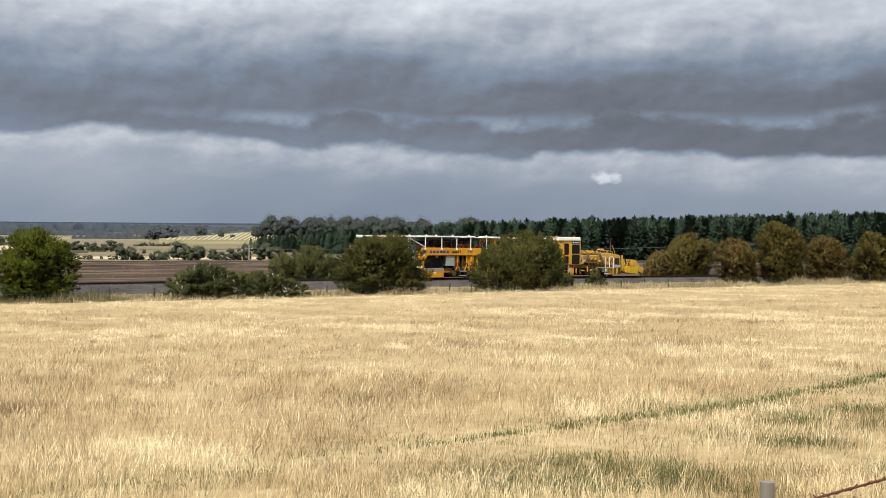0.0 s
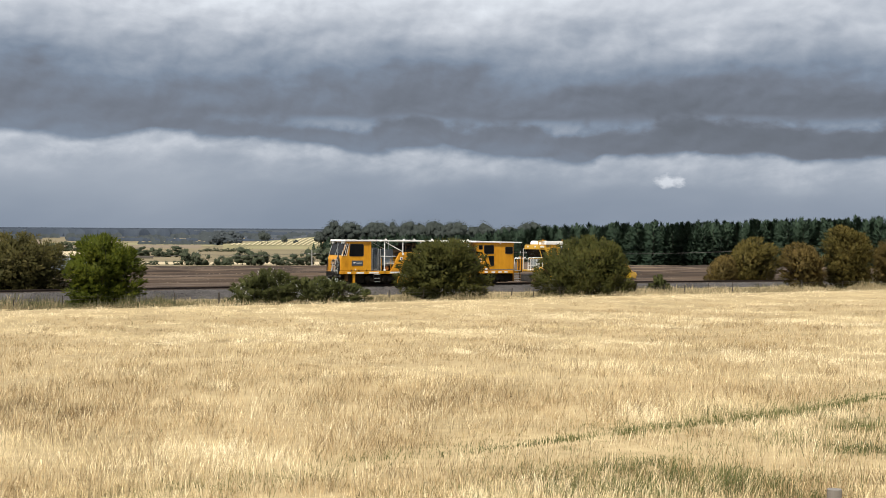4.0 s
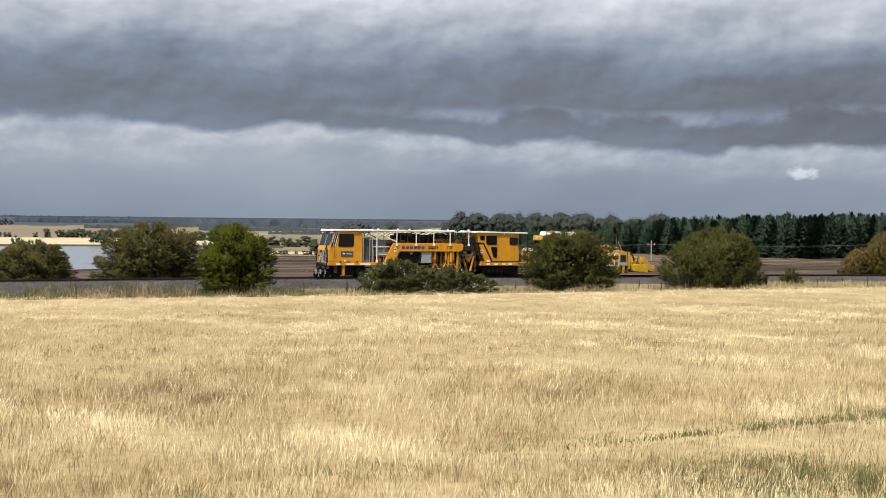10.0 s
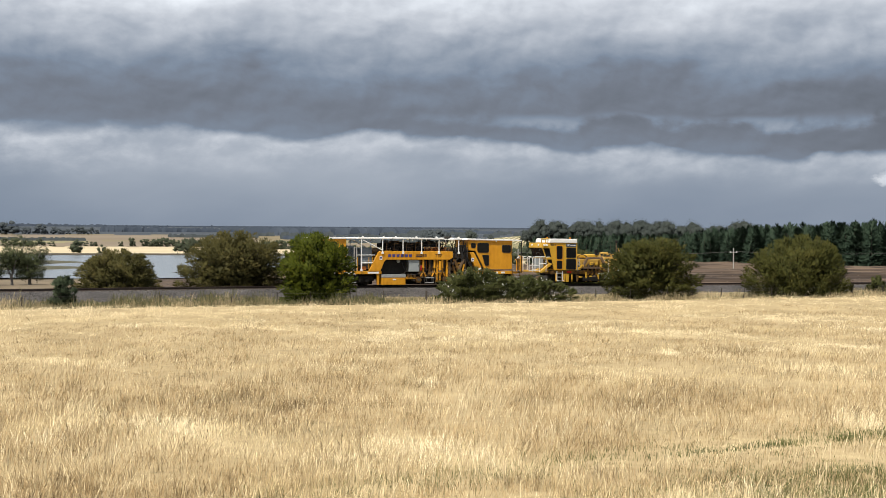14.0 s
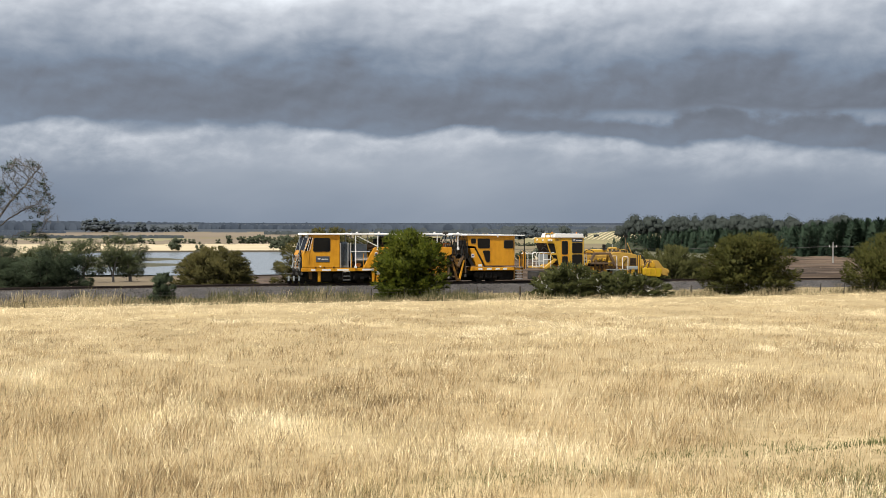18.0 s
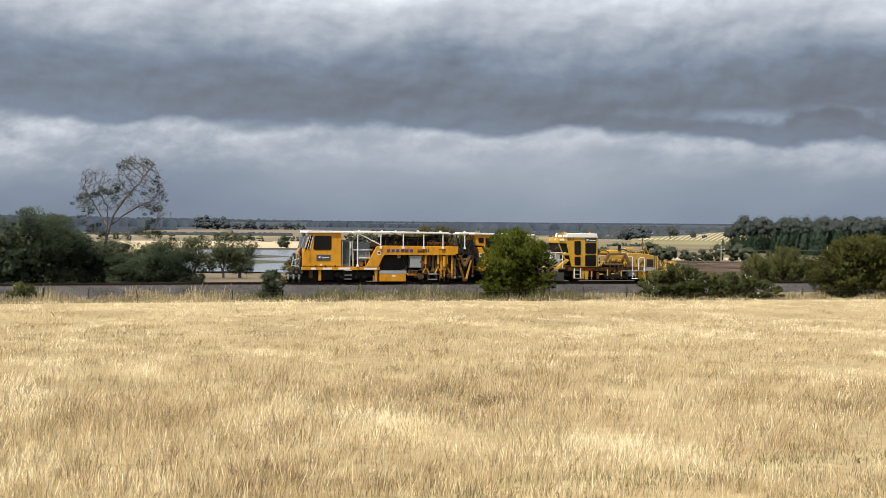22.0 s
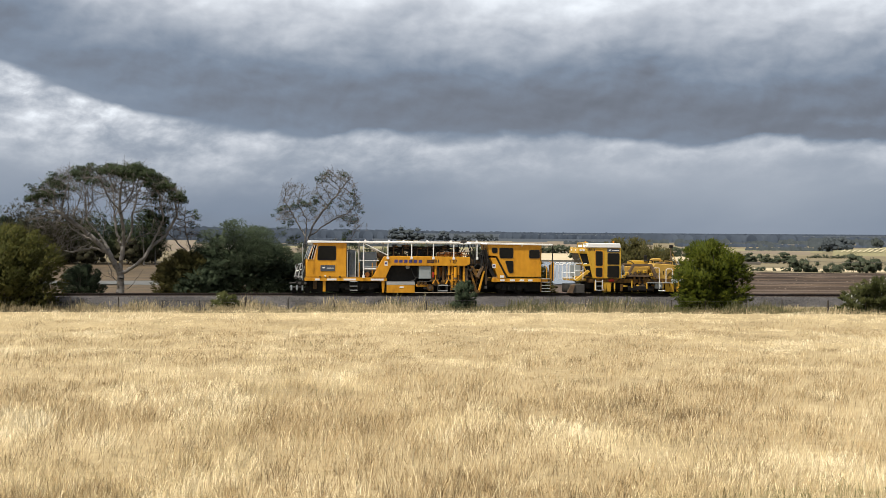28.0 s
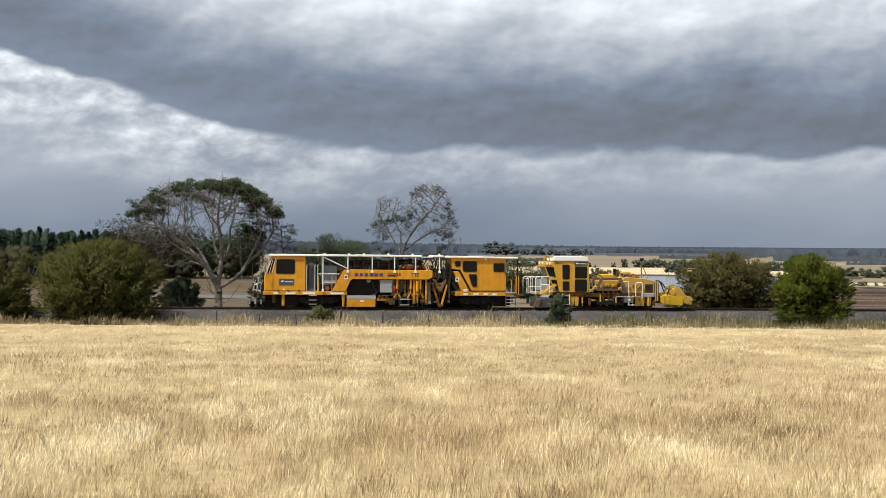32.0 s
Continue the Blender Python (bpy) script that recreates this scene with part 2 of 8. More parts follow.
M["rush"] = material("rush", [(0.055, 0.064, 0.026), (0.105, 0.108, 0.046), (0.20, 0.175, 0.085)], 0.7, scale=1.2, scale2=0.3, island=0.6, translucent=0.2)
M["soil"] = material("soil", [(0.17, 0.13, 0.06), (0.34, 0.26, 0.135), (0.52, 0.41, 0.23)], 0.9, scale=3, scale2=0.25, bump=0.5)
M["verge"] = material("verge", [(0.10, 0.09, 0.04), (0.20, 0.16, 0.08), (0.32, 0.25, 0.13)], 0.9, scale=2, scale2=0.2, bump=0.5)
M["plough"] = material("plough", [(0.034, 0.021, 0.013), (0.066, 0.043, 0.028), (0.115, 0.080, 0.053)], 0.95, scale=0.5, scale2=0.15, bump=0.6, stretch=(0.05, 1, 1), contrast=4.0)
M["pasture"] = material("pasture", [(0.10, 0.083, 0.043), (0.155, 0.126, 0.068), (0.21, 0.172, 0.10)], 0.9, scale=0.03, scale2=0.006, stretch=(0.5, 1, 1))
M["tan_stubble"] = material("tan_stubble", [(0.12, 0.092, 0.062), (0.165, 0.130, 0.088), (0.21, 0.17, 0.12)], 0.9, scale=0.03, scale2=0.008, stretch=(0.35, 1, 1))
M["wheat"] = material("wheat", [(0.36, 0.295, 0.18), (0.45, 0.375, 0.24), (0.52, 0.44, 0.30)], 0.9, scale=0.05, scale2=0.008)
M["green_field"] = material("green_field", [(0.15, 0.135, 0.066), (0.20, 0.18, 0.09), (0.26, 0.235, 0.125)], 0.9, scale=0.03, scale2=0.006)
# wooded far land, with the bluish haze of distance put into its colour
M["far_land_haze"] = material("far_land_haze", [(0.024, 0.031, 0.041), (0.033, 0.042, 0.054), (0.052, 0.062, 0.066)], 0.95, scale=0.012, scale2=0.004, stretch=(0.3, 1, 1))
M["dry_slope"] = material("dry_slope", [(0.034, 0.024, 0.011), (0.068, 0.045, 0.021), (0.115, 0.079, 0.038)], 0.9, scale=1.1, scale2=0.10, contrast=3.6)
M["pine_floor"] = material("pine_floor", [(0.03, 0.035, 0.018), (0.07, 0.07, 0.035), (0.12, 0.10, 0.05)], 0.9, scale=0.3, scale2=0.05)
M["shore"] = material("shore", [(0.075, 0.058, 0.034), (0.13, 0.10, 0.06), (0.20, 0.155, 0.095)], 0.9, scale=0.2, scale2=0.03, contrast=2.6)
M["mud"] = material("mud", [(0.035, 0.03, 0.022), (0.06, 0.05, 0.036)], 0.9, scale=0.2, scale2=0.03)
M["mud_bank"] = material("mud_bank", [(0.034, 0.036, 0.020), (0.060, 0.058, 0.034), (0.10, 0.09, 0.055)], 0.9, scale=0.2, scale2=0.03)
M["water"] = material("water", [(0.15, 0.175, 0.195), (0.19, 0.215, 0.235)], 0.22, scale=0.1, scale2=0.02, spec=0.5, stretch=(0.4, 1, 1))
M["wet_flat"] = material("wet_flat", [(0.06, 0.062, 0.055), (0.10, 0.102, 0.095), (0.14, 0.14, 0.13)], 0.6, scale=0.5, scale2=0.1, spec=0.1, stretch=(0.2, 1, 1))
M["ballast"] = material("ballast", [(0.014, 0.0133, 0.0133), (0.046, 0.0425, 0.042), (0.118, 0.110, 0.106)], 0.95, scale=9, scale2=0.5, island=0.6, bump=0.6)
M["sleeper"] = material("sleeper", [(0.06, 0.05, 0.042), (0.11, 0.095, 0.08), (0.17, 0.15, 0.13)], 0.9, scale=6, scale2=1, obj=0.5)
M["rail_steel"] = material("rail_steel", [(0.022, 0.015, 0.012), (0.045, 0.030, 0.023)], 0.65, metal=0.2, scale=5, scale2=0.5)
M["bark"] = material("bark", [(0.03, 0.024, 0.019), (0.06, 0.049, 0.040), (0.11, 0.095, 0.08)], 0.9, scale=3, scale2=0.6, bump=0.7, bump_scale=14, stretch=(1, 1, 0.3))
M["pale_bark"] = material("pale_bark", [(0.075, 0.069, 0.062), (0.165, 0.153, 0.142), (0.30, 0.285, 0.265)], 0.9, scale=2.5, scale2=0.7, bump=0.6, bump_scale=14)

M["twig"] = material("twig", [(0.055, 0.049, 0.043), (0.11, 0.099, 0.089), (0.19, 0.172, 0.158)], 0.9, scale=2.5, scale2=0.5)


def leaf_mat(name, a, b, c):
    M[name] = material(name, [a, b, c], 0.6, scale=2.2, scale2=0.5, island=0.30, translucent=0.14, spec=0.06, upright=0.15)


leaf_mat("leaf_hawthorn", (0.0187, 0.0226, 0.0059), (0.0442, 0.0471, 0.0118), (0.0982, 0.0874, 0.0236))
leaf_mat("leaf_russet", (0.0240, 0.0240, 0.0084), (0.0552, 0.0516, 0.0168), (0.1152, 0.0936, 0.0324))
leaf_mat("leaf_bronze", (0.032, 0.029, 0.008), (0.078, 0.064, 0.017), (0.155, 0.115, 0.033))
leaf_mat("leaf_green", (0.016, 0.024, 0.003), (0.044, 0.056, 0.005), (0.118, 0.124, 0.013))
leaf_mat("leaf_olive", (0.024, 0.0288, 0.0096), (0.0544, 0.0576, 0.0192), (0.104, 0.1, 0.0384))
leaf_mat("leaf_brown", (0.040, 0.031, 0.010), (0.092, 0.068, 0.022), (0.175, 0.12, 0.040))
leaf_mat("leaf_wattle", (0.0149, 0.0230, 0.0132), (0.0345, 0.0477, 0.0270), (0.0805, 0.0989, 0.0575))
leaf_mat("leaf_bramble", (0.01968, 0.02542, 0.0082), (0.04592, 0.05166, 0.0164), (0.0984, 0.1, 0.0369))
leaf_mat("leaf_gum", (0.0266, 0.0342, 0.0162), (0.0608, 0.0722, 0.0342), (0.1235, 0.1283, 0.0627))
leaf_mat("leaf_crown", (0.012, 0.020, 0.010), (0.032, 0.045, 0.021), (0.078, 0.095, 0.044))
leaf_mat("leaf_pine", (0.0194, 0.0345, 0.0245), (0.0359, 0.0590, 0.0389), (0.0583, 0.0876, 0.0546))
leaf_mat("leaf_far", (0.0275, 0.0363, 0.0225), (0.0500, 0.0600, 0.0375), (0.0900, 0.1000, 0.0625))
# the blue-grey haze over distant trees is mixed into this leaf colour
leaf_mat("leaf_distant_haze", (0.0460, 0.0560, 0.0630), (0.0560, 0.0670, 0.0730), (0.0680, 0.0800, 0.0830))
# far gums: their grey haze is part of the leaf colour
M["leaf_gum_haze"] = material("leaf_gum_haze", [(0.028, 0.035, 0.033), (0.040, 0.048, 0.044), (0.056, 0.064, 0.057)], 0.8, scale=0.12, scale2=0.03, island=0.06, contrast=1.2, spec=0.05)
# ridge woods: aerial haze coloured in, bluer than the nearer leaves
M["leaf_ridge_haze"] = material("leaf_ridge_haze", [(0.044, 0.056, 0.076), (0.057, 0.071, 0.095), (0.072, 0.088, 0.110)], 0.9, scale=0.03, scale2=0.008, contrast=2.2, spec=0.05)
leaf_mat("leaf_brownwood", (0.018, 0.019, 0.011), (0.040, 0.038, 0.022), (0.075, 0.066, 0.038))
leaf_mat("flower", (0.55, 0.55, 0.5), (0.7, 0.7, 0.66), (0.8, 0.8, 0.78))


# ---- mesh helpers ----
def mesh_object(name, verts, quads=None, tris=None, mat=None, parent=None, smooth=False, normals=None):
    """One mesh object from arrays of vertices (n,3), quads (q,4) and triangles (t,3)."""
    verts = np.asarray(verts, dtype=np.float32).reshape(-1, 3)
    loops, starts, k = [], [], 0
    for faces, n in ((quads, 4), (tris, 3)):
        if faces is None or len(faces) == 0:
            continue
        faces = np.asarray(faces, dtype=np.int32).reshape(-1, n)
        loops.append(faces.ravel())
        starts.append(k + n * np.arange(len(faces), dtype=np.int32))
        k += n * len(faces)
    loops, starts = np.concatenate(loops), np.concatenate(starts)
    me = bpy.data.meshes.new(name)
    me.vertices.add(len(verts))
    me.vertices.foreach_set("co", verts.ravel())
    me.loops.add(len(loops))
    me.loops.foreach_set("vertex_index", loops)
    me.polygons.add(len(starts))
    me.polygons.foreach_set("loop_start", starts)
    me.update(calc_edges=True)
    me.validate()
    if smooth:
        me.polygons.foreach_set("use_smooth", np.ones(len(starts), dtype=bool))
    if normals is not None:
        me.polygons.foreach_set("use_smooth", np.ones(len(starts), dtype=bool))
        me.normals_split_custom_set_from_vertices(np.asarray(normals, dtype=np.float32).reshape(-1, 3))
    if mat is not None:
        me.materials.append(M[mat] if isinstance(mat, str) else mat)
    ob = new(name, me)
    ob.parent = parent
    return ob


def part(name, bm, mat, parent=None, label=""):
    me = bpy.data.meshes.new(name)
    bm.to_mesh(me)
    bm.free()
    me.materials.append(M[mat] if isinstance(mat, str) else mat)
    ob = new(name, me)
    ob.parent = parent
    return tagged(ob, label)


def empty(name, x=0.0, y=0.0, z=0.0, label="", category="", group="", kind=""):
    ob = new(name)
    ob.location = (x, y, z)
    return tagged(ob, label, category, group, kind)


def bm_box(bm, x0, x1, y0, y1, z0, z1, bevel=0.0):
    """A box between two corners, with bevelled edges."""
    vs = [bm.verts.new((x, y, z)) for z in (z0, z1) for y in (y0, y1) for x in (x0, x1)]
    fs = [bm.faces.new([vs[i] for i in f]) for f in ((0, 2, 3, 1), (4, 5, 7, 6), (0, 1, 5, 4), (2, 6, 7, 3), (0, 4, 6, 2), (1, 3, 7, 5))]
    if bevel:
        es = list({e for f in fs for e in f.edges})
        bmesh.ops.bevel(bm, geom=es, offset=bevel, segments=2, affect="EDGES", profile=0.5)
    return bm


def bm_prism(bm, pts, y0, y1, bevel=0.0):
    """A plate with an outline in x, z, between two y; pts run anticlockwise seen from -y."""
    a = [bm.verts.new((x, y0, z)) for x, z in pts]
    b = [bm.verts.new((x, y1, z)) for x, z in pts]
    n = len(pts)
    fs = [bm.faces.new(a), bm.faces.new(b[::-1])]
    fs += [bm.faces.new((a[i], b[i], b[(i + 1) % n], a[(i + 1) % n])) for i in range(n)]
    bmesh.ops.recalc_face_normals(bm, faces=fs)
    if bevel:
        bmesh.ops.bevel(bm, geom=list({e for f in fs for e in f.edges}), offset=bevel, segments=1, affect="EDGES")
    return bm


def bm_tube(bm, pts, r, n=6, r_end=None):
    """A round bar through points."""
    pts = [Vector(p) for p in pts]
    rings = []
    for i, p in enumerate(pts):
        d = (pts[min(i + 1, len(pts) - 1)] - pts[max(i - 1, 0)]).normalized()
        u = d.orthogonal().normalized() if i == 0 else (u - d * u.dot(d)).normalized()
        w = d.cross(u)
        rr = r if r_end is None else r + (r_end - r) * i / (len(pts) - 1)
        rings.append([bm.verts.new(p + (u * math.cos(a) + w * math.sin(a)) * rr) for a in (2 * math.pi * k / n for k in range(n))])
    for a, b in zip(rings, rings[1:]):
        for k in range(n):
            bm.faces.new((a[k], a[(k + 1) % n], b[(k + 1) % n], b[k]))
    bm.faces.new(rings[0][::-1])
    bm.faces.new(rings[-1])
    return bm


def bm_cyl(bm, c, axis, r, half, n=16, bevel=0.0):
    c, d = Vector(c), Vector(axis)
    a, b = c - d * half, c + d * half
    return bm_tube(bm, (a, b), r, n)


def B():
    return bmesh.new()
# ---- the land ----
TRACK_Y = 99.3
FIELD_EDGE = 89.0
# the line bends gently: its slope across the plan, and the run of it summed up
BEND_X = np.arange(-60, 200.1, 1.0)
BEND_Y = np.cumsum(np.interp(BEND_X, (-60, -36, -16, 60, 110, 150, 200), (0, 0, 0.1573, 0.0144, -0.0796, 0, 0)))
BEND_Y = TRACK_Y + BEND_Y - np.interp(8.0, BEND_X, BEND_Y)


def track_y(x):
    return np.interp(x, BEND_X, BEND_Y)
LAKE_Z = -3.77


def rail_z(x):
    k = track_y(x) / TRACK_Y
    u = np.maximum(np.asarray(x, float) / k, -60)
    return CAM_Z + k * (0.0042 * u - 6.66e-5 * u * u - CAM_Z)


RIGHT = ((104, -2.6), (130, -2.1), (180, -1.68), (262, -1.40), (330, -1.32), (450, -1.12), (620, -0.95), (900, -0.68), (1300, -0.44), (2000, -0.15), (3000, 0.06), (4300, 0.2), (4800, 0.2))
LEFT = ((104, -2.7), (160, -2.35), (232, -2.02), (447, -1.03), (620, -0.86), (900, -0.64), (1300, -0.44), (2000, -0.15), (3000, 0.06), (4300, 0.2), (4800, 0.2))


def land_z(x, y):
    """Height of the ground; arrays in, array out."""
    x, y = np.asarray(x, float), np.asarray(y, float)
    near = 1.3 - 0.03 * np.clip(y, -25, FIELD_EDGE) + 0.06 * np.sin(x * 0.11) * np.sin(y * 0.09 + 1) * np.clip(y / 20, 0, 1)
    near = near + 0.52 * np.clip((y - 74) / 13, 0, 1)
    r = np.hypot(x, y) + 1e-6
    yaw = np.degrees(np.arctan2(-x, y))
    er = np.interp(r, [a for a, _ in RIGHT], [b for _, b in RIGHT])
    el = np.interp(r, [a for a, _ in LEFT], [b for _, b in LEFT])
    k = np.clip((-yaw - 10) / 5, 0, 1)
    k = k * k * (3 - 2 * k)
    e = er * k + el * (1 - k)
    far = CAM_Z + r * np.tan(np.radians(e))
    # the lake's bed
    lake = np.clip((-yaw - 1.5) / 1.5, 0, 1) * np.clip((17 + yaw) / 3, 0, 1) * np.clip((r - 226) / 6, 0, 1) * np.clip((449 - r) / 6, 0, 1)
    far = np.where(lake > 0, np.minimum(far, LAKE_Z + 0.5 - 1.6 * lake), far)
    bank = -1.37 + 0.52 * np.clip((91.5 - y) / 2.5, 0, 1) + np.clip((y - 89) / 5, 0, 1) * 0.35 + np.clip((y - 94) / 2, 0, 1) * 0.15
    t = np.clip((y - 102) / 8, 0, 1)
    mid = bank * (1 - t) + far * t
    return np.where(y <= FIELD_EDGE, near, mid)


def plough_limit(yaw):
    """How far the ploughed field reaches in a direction, up to the pines."""
    return np.interp(-yaw, (8.5, 24.5, 27, 31.5, 34, 37.7, 41.2, 45.8, 51, 58), (262, 262, 300, 418, 392, 360, 350, 337, 322, 292))


def field_kind(x, y):
    """Which field a place lies in: index into FIELDS."""
    r = np.hypot(x, y)
    yaw = np.degrees(np.arctan2(-x, y))
    wob = 0.6 * np.sin(yaw * 1.7) + 0.4 * np.sin(yaw * 4.1 + 1)
    out = np.full(x.shape, 5)                                   # pasture
    out[(r > 1150 + 60 * wob) & (r < 1420)] = 6                 # green field
    out[(r > 700) & (r < 860 + 20 * wob) & (yaw < -12) & (yaw > -21)] = 5
    out[(r > 860) & (r < 1900) & (yaw > -13.5)] = 10                           # tan stubble
    out[(r > 1150 + 60 * wob) & (r < 1300) & (yaw > -6.5) & (yaw < 3)] = 6
    out[(r > 1250) & (r < 1420 + 40 * wob) & (yaw > -12.5) & (yaw < -7)] = 5
    out[(r > 455) & (r < 850 + 12 * wob) & (yaw > -16.5) & (yaw < 1.2)] = 4      # wheat stubble
    out[(r > 340) & (r < 400) & (yaw <= -15) & (yaw > -26.5)] = 4
    out[(r > 1000 + 30 * wob) & (r < 1200) & (yaw < -13.5) & (yaw > -20)] = 10
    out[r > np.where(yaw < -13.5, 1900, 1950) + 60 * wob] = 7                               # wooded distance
    out[(y > 100) & (r < 234) & (yaw > -9)] = 3                 # shore
    out[(y > 103) & (r < 420) & (yaw > 2)] = 8
    out[(r >= 262) & (r < 900) & (yaw < -25.5)] = 9            # pine floor
    out[(y > 100) & (r < plough_limit(yaw)) & (yaw <= -8.5)] = 2              # ploughed field
    out[(y > 100) & (r < 234) & (yaw <= -8.5) & (yaw > -12)] = 2
    out[(r >= 234) & (r < 450) & (yaw > -17) & (yaw < -1)] = 3
    out[(y > FIELD_EDGE) & (y <= 104)] = 1                      # verge
    out[y <= FIELD_EDGE] = 0
    return out


FIELDS = ("soil", "verge", "plough", "shore", "wheat", "pasture", "green_field", "far_land_haze", "dry_slope", "pine_floor", "tan_stubble")


def make_ground():
    yaws = np.concatenate([np.arange(-180, -62, 4.0), np.arange(-62, 28, 0.5), np.arange(28, 180, 4.0)])
    rs = np.concatenate([[0.0, 0.3], np.arange(2, 72, 3.0), np.arange(72, 150, 1.2), np.geomspace(150, 4750, 100)])
    ya, rr = np.meshgrid(np.radians(yaws), rs, indexing="ij")
    x, y = -rr * np.sin(ya), rr * np.cos(ya)
    z = land_z(x, y)
    n, m = x.shape
    idx = np.arange(n * m).reshape(n, m)
    nxt = np.roll(idx, -1, axis=0)
    quads = np.stack([idx[:, :-1], nxt[:, :-1], nxt[:, 1:], idx[:, 1:]], -1).reshape(-1, 4)[:, ::-1]
    v = np.stack([x, y, z], -1).reshape(-1, 3)
    ob = mesh_object("ground", v, quads, smooth=True)
    c = v[quads].mean(1)
    kinds = field_kind(c[:, 0], c[:, 1])
    for f in FIELDS:
        ob.data.materials.append(M[f])
    ob.data.polygons.foreach_set("material_index", kinds.astype(np.int32))
    tagged(ob, "rolling dry farmland with stubble, ploughed soil and pasture", "ground", kind="structure")


make_ground()


def make_lake():
    yaw = np.radians(np.linspace(-17, -1.5, 40))
    near = 229 + 3 * np.sin(yaw * 60) + 10 * np.clip((np.degrees(yaw) + 5) / 4, 0, 1)
    v, q = [], []
    for k, a in enumerate(yaw):
        for r in (near[k], 448):
            v.append((-r * math.sin(a), r * math.cos(a), LAKE_Z))
        if k:
            q.append((2 * k - 2, 2 * k, 2 * k + 1, 2 * k - 1))
    tagged(mesh_object("water", v, np.array(q)[:, ::-1], mat="water"), "still grey farm dam reflecting the cloudy sky", "lake", kind="structure")
    v = [(-r * math.sin(a), r * math.cos(a), -3.42) for a in np.radians(np.linspace(7.4, 14.6, 16)) for r in (210 + 3 * math.sin(40 * a), 227)]
    tagged(mesh_object("water", v, [(2 * k, 2 * k + 1, 2 * k + 3, 2 * k + 2) for k in range(15)], mat="wet_flat"), "narrow grey arm of the dam behind the line", "lake", kind="structure")
    # low spits of land that reach into the water, and the dam wall on the far side
    for a0, a1, r0, r1, h in ((-2.2, -6.5, 322, 364, 0.55), (-2.2, -6.9, 278, 306, 0.5)):
        pts = []
        for k in range(13):
            u = k / 12
            a = radians(a0 + (a1 - a0) * u)
            w = (1 - u ** 2.5) * 0.5 * (r1 - r0)
            rm = 0.5 * (r0 + r1) + 2 * math.sin(9 * u)
            for s, z in ((-1, LAKE_Z - 0.3), (-0.5, LAKE_Z + h * (1 - u ** 3)), (0.5, LAKE_Z + h * (1 - u ** 3)), (1, LAKE_Z - 0.3)):
                rr = rm + s * w
                pts.append((-rr * math.sin(a), rr * math.cos(a), z))
        q = [(4 * k + j, 4 * k + j + 1, 4 * k + j + 5, 4 * k + j + 4) for k in range(12) for j in range(3)]
        tagged(mesh_object("spit", pts, q, mat="mud_bank"), "low spit of brown earth reaching into the dam", "land", kind="structure")
    pts = []
    aa = np.radians(np.linspace(-18, -0.5, 30))
    for a in aa:
        for dr, z in ((-2, LAKE_Z - 0.3), (-0.5, LAKE_Z + 0.55), (1, LAKE_Z + 0.55), (3, LAKE_Z - 0.4)):
            rr = 449 + dr
            pts.append((-rr * math.sin(a), rr * math.cos(a), z))
    q = [(4 * k + j, 4 * k + j + 1, 4 * k + j + 5, 4 * k + j + 4) for k in range(29) for j in range(3)]
    tagged(mesh_object("dam_wall", pts, q, mat="mud"), "low dark earth dam wall along the water", "dam", kind="structure")


make_lake()


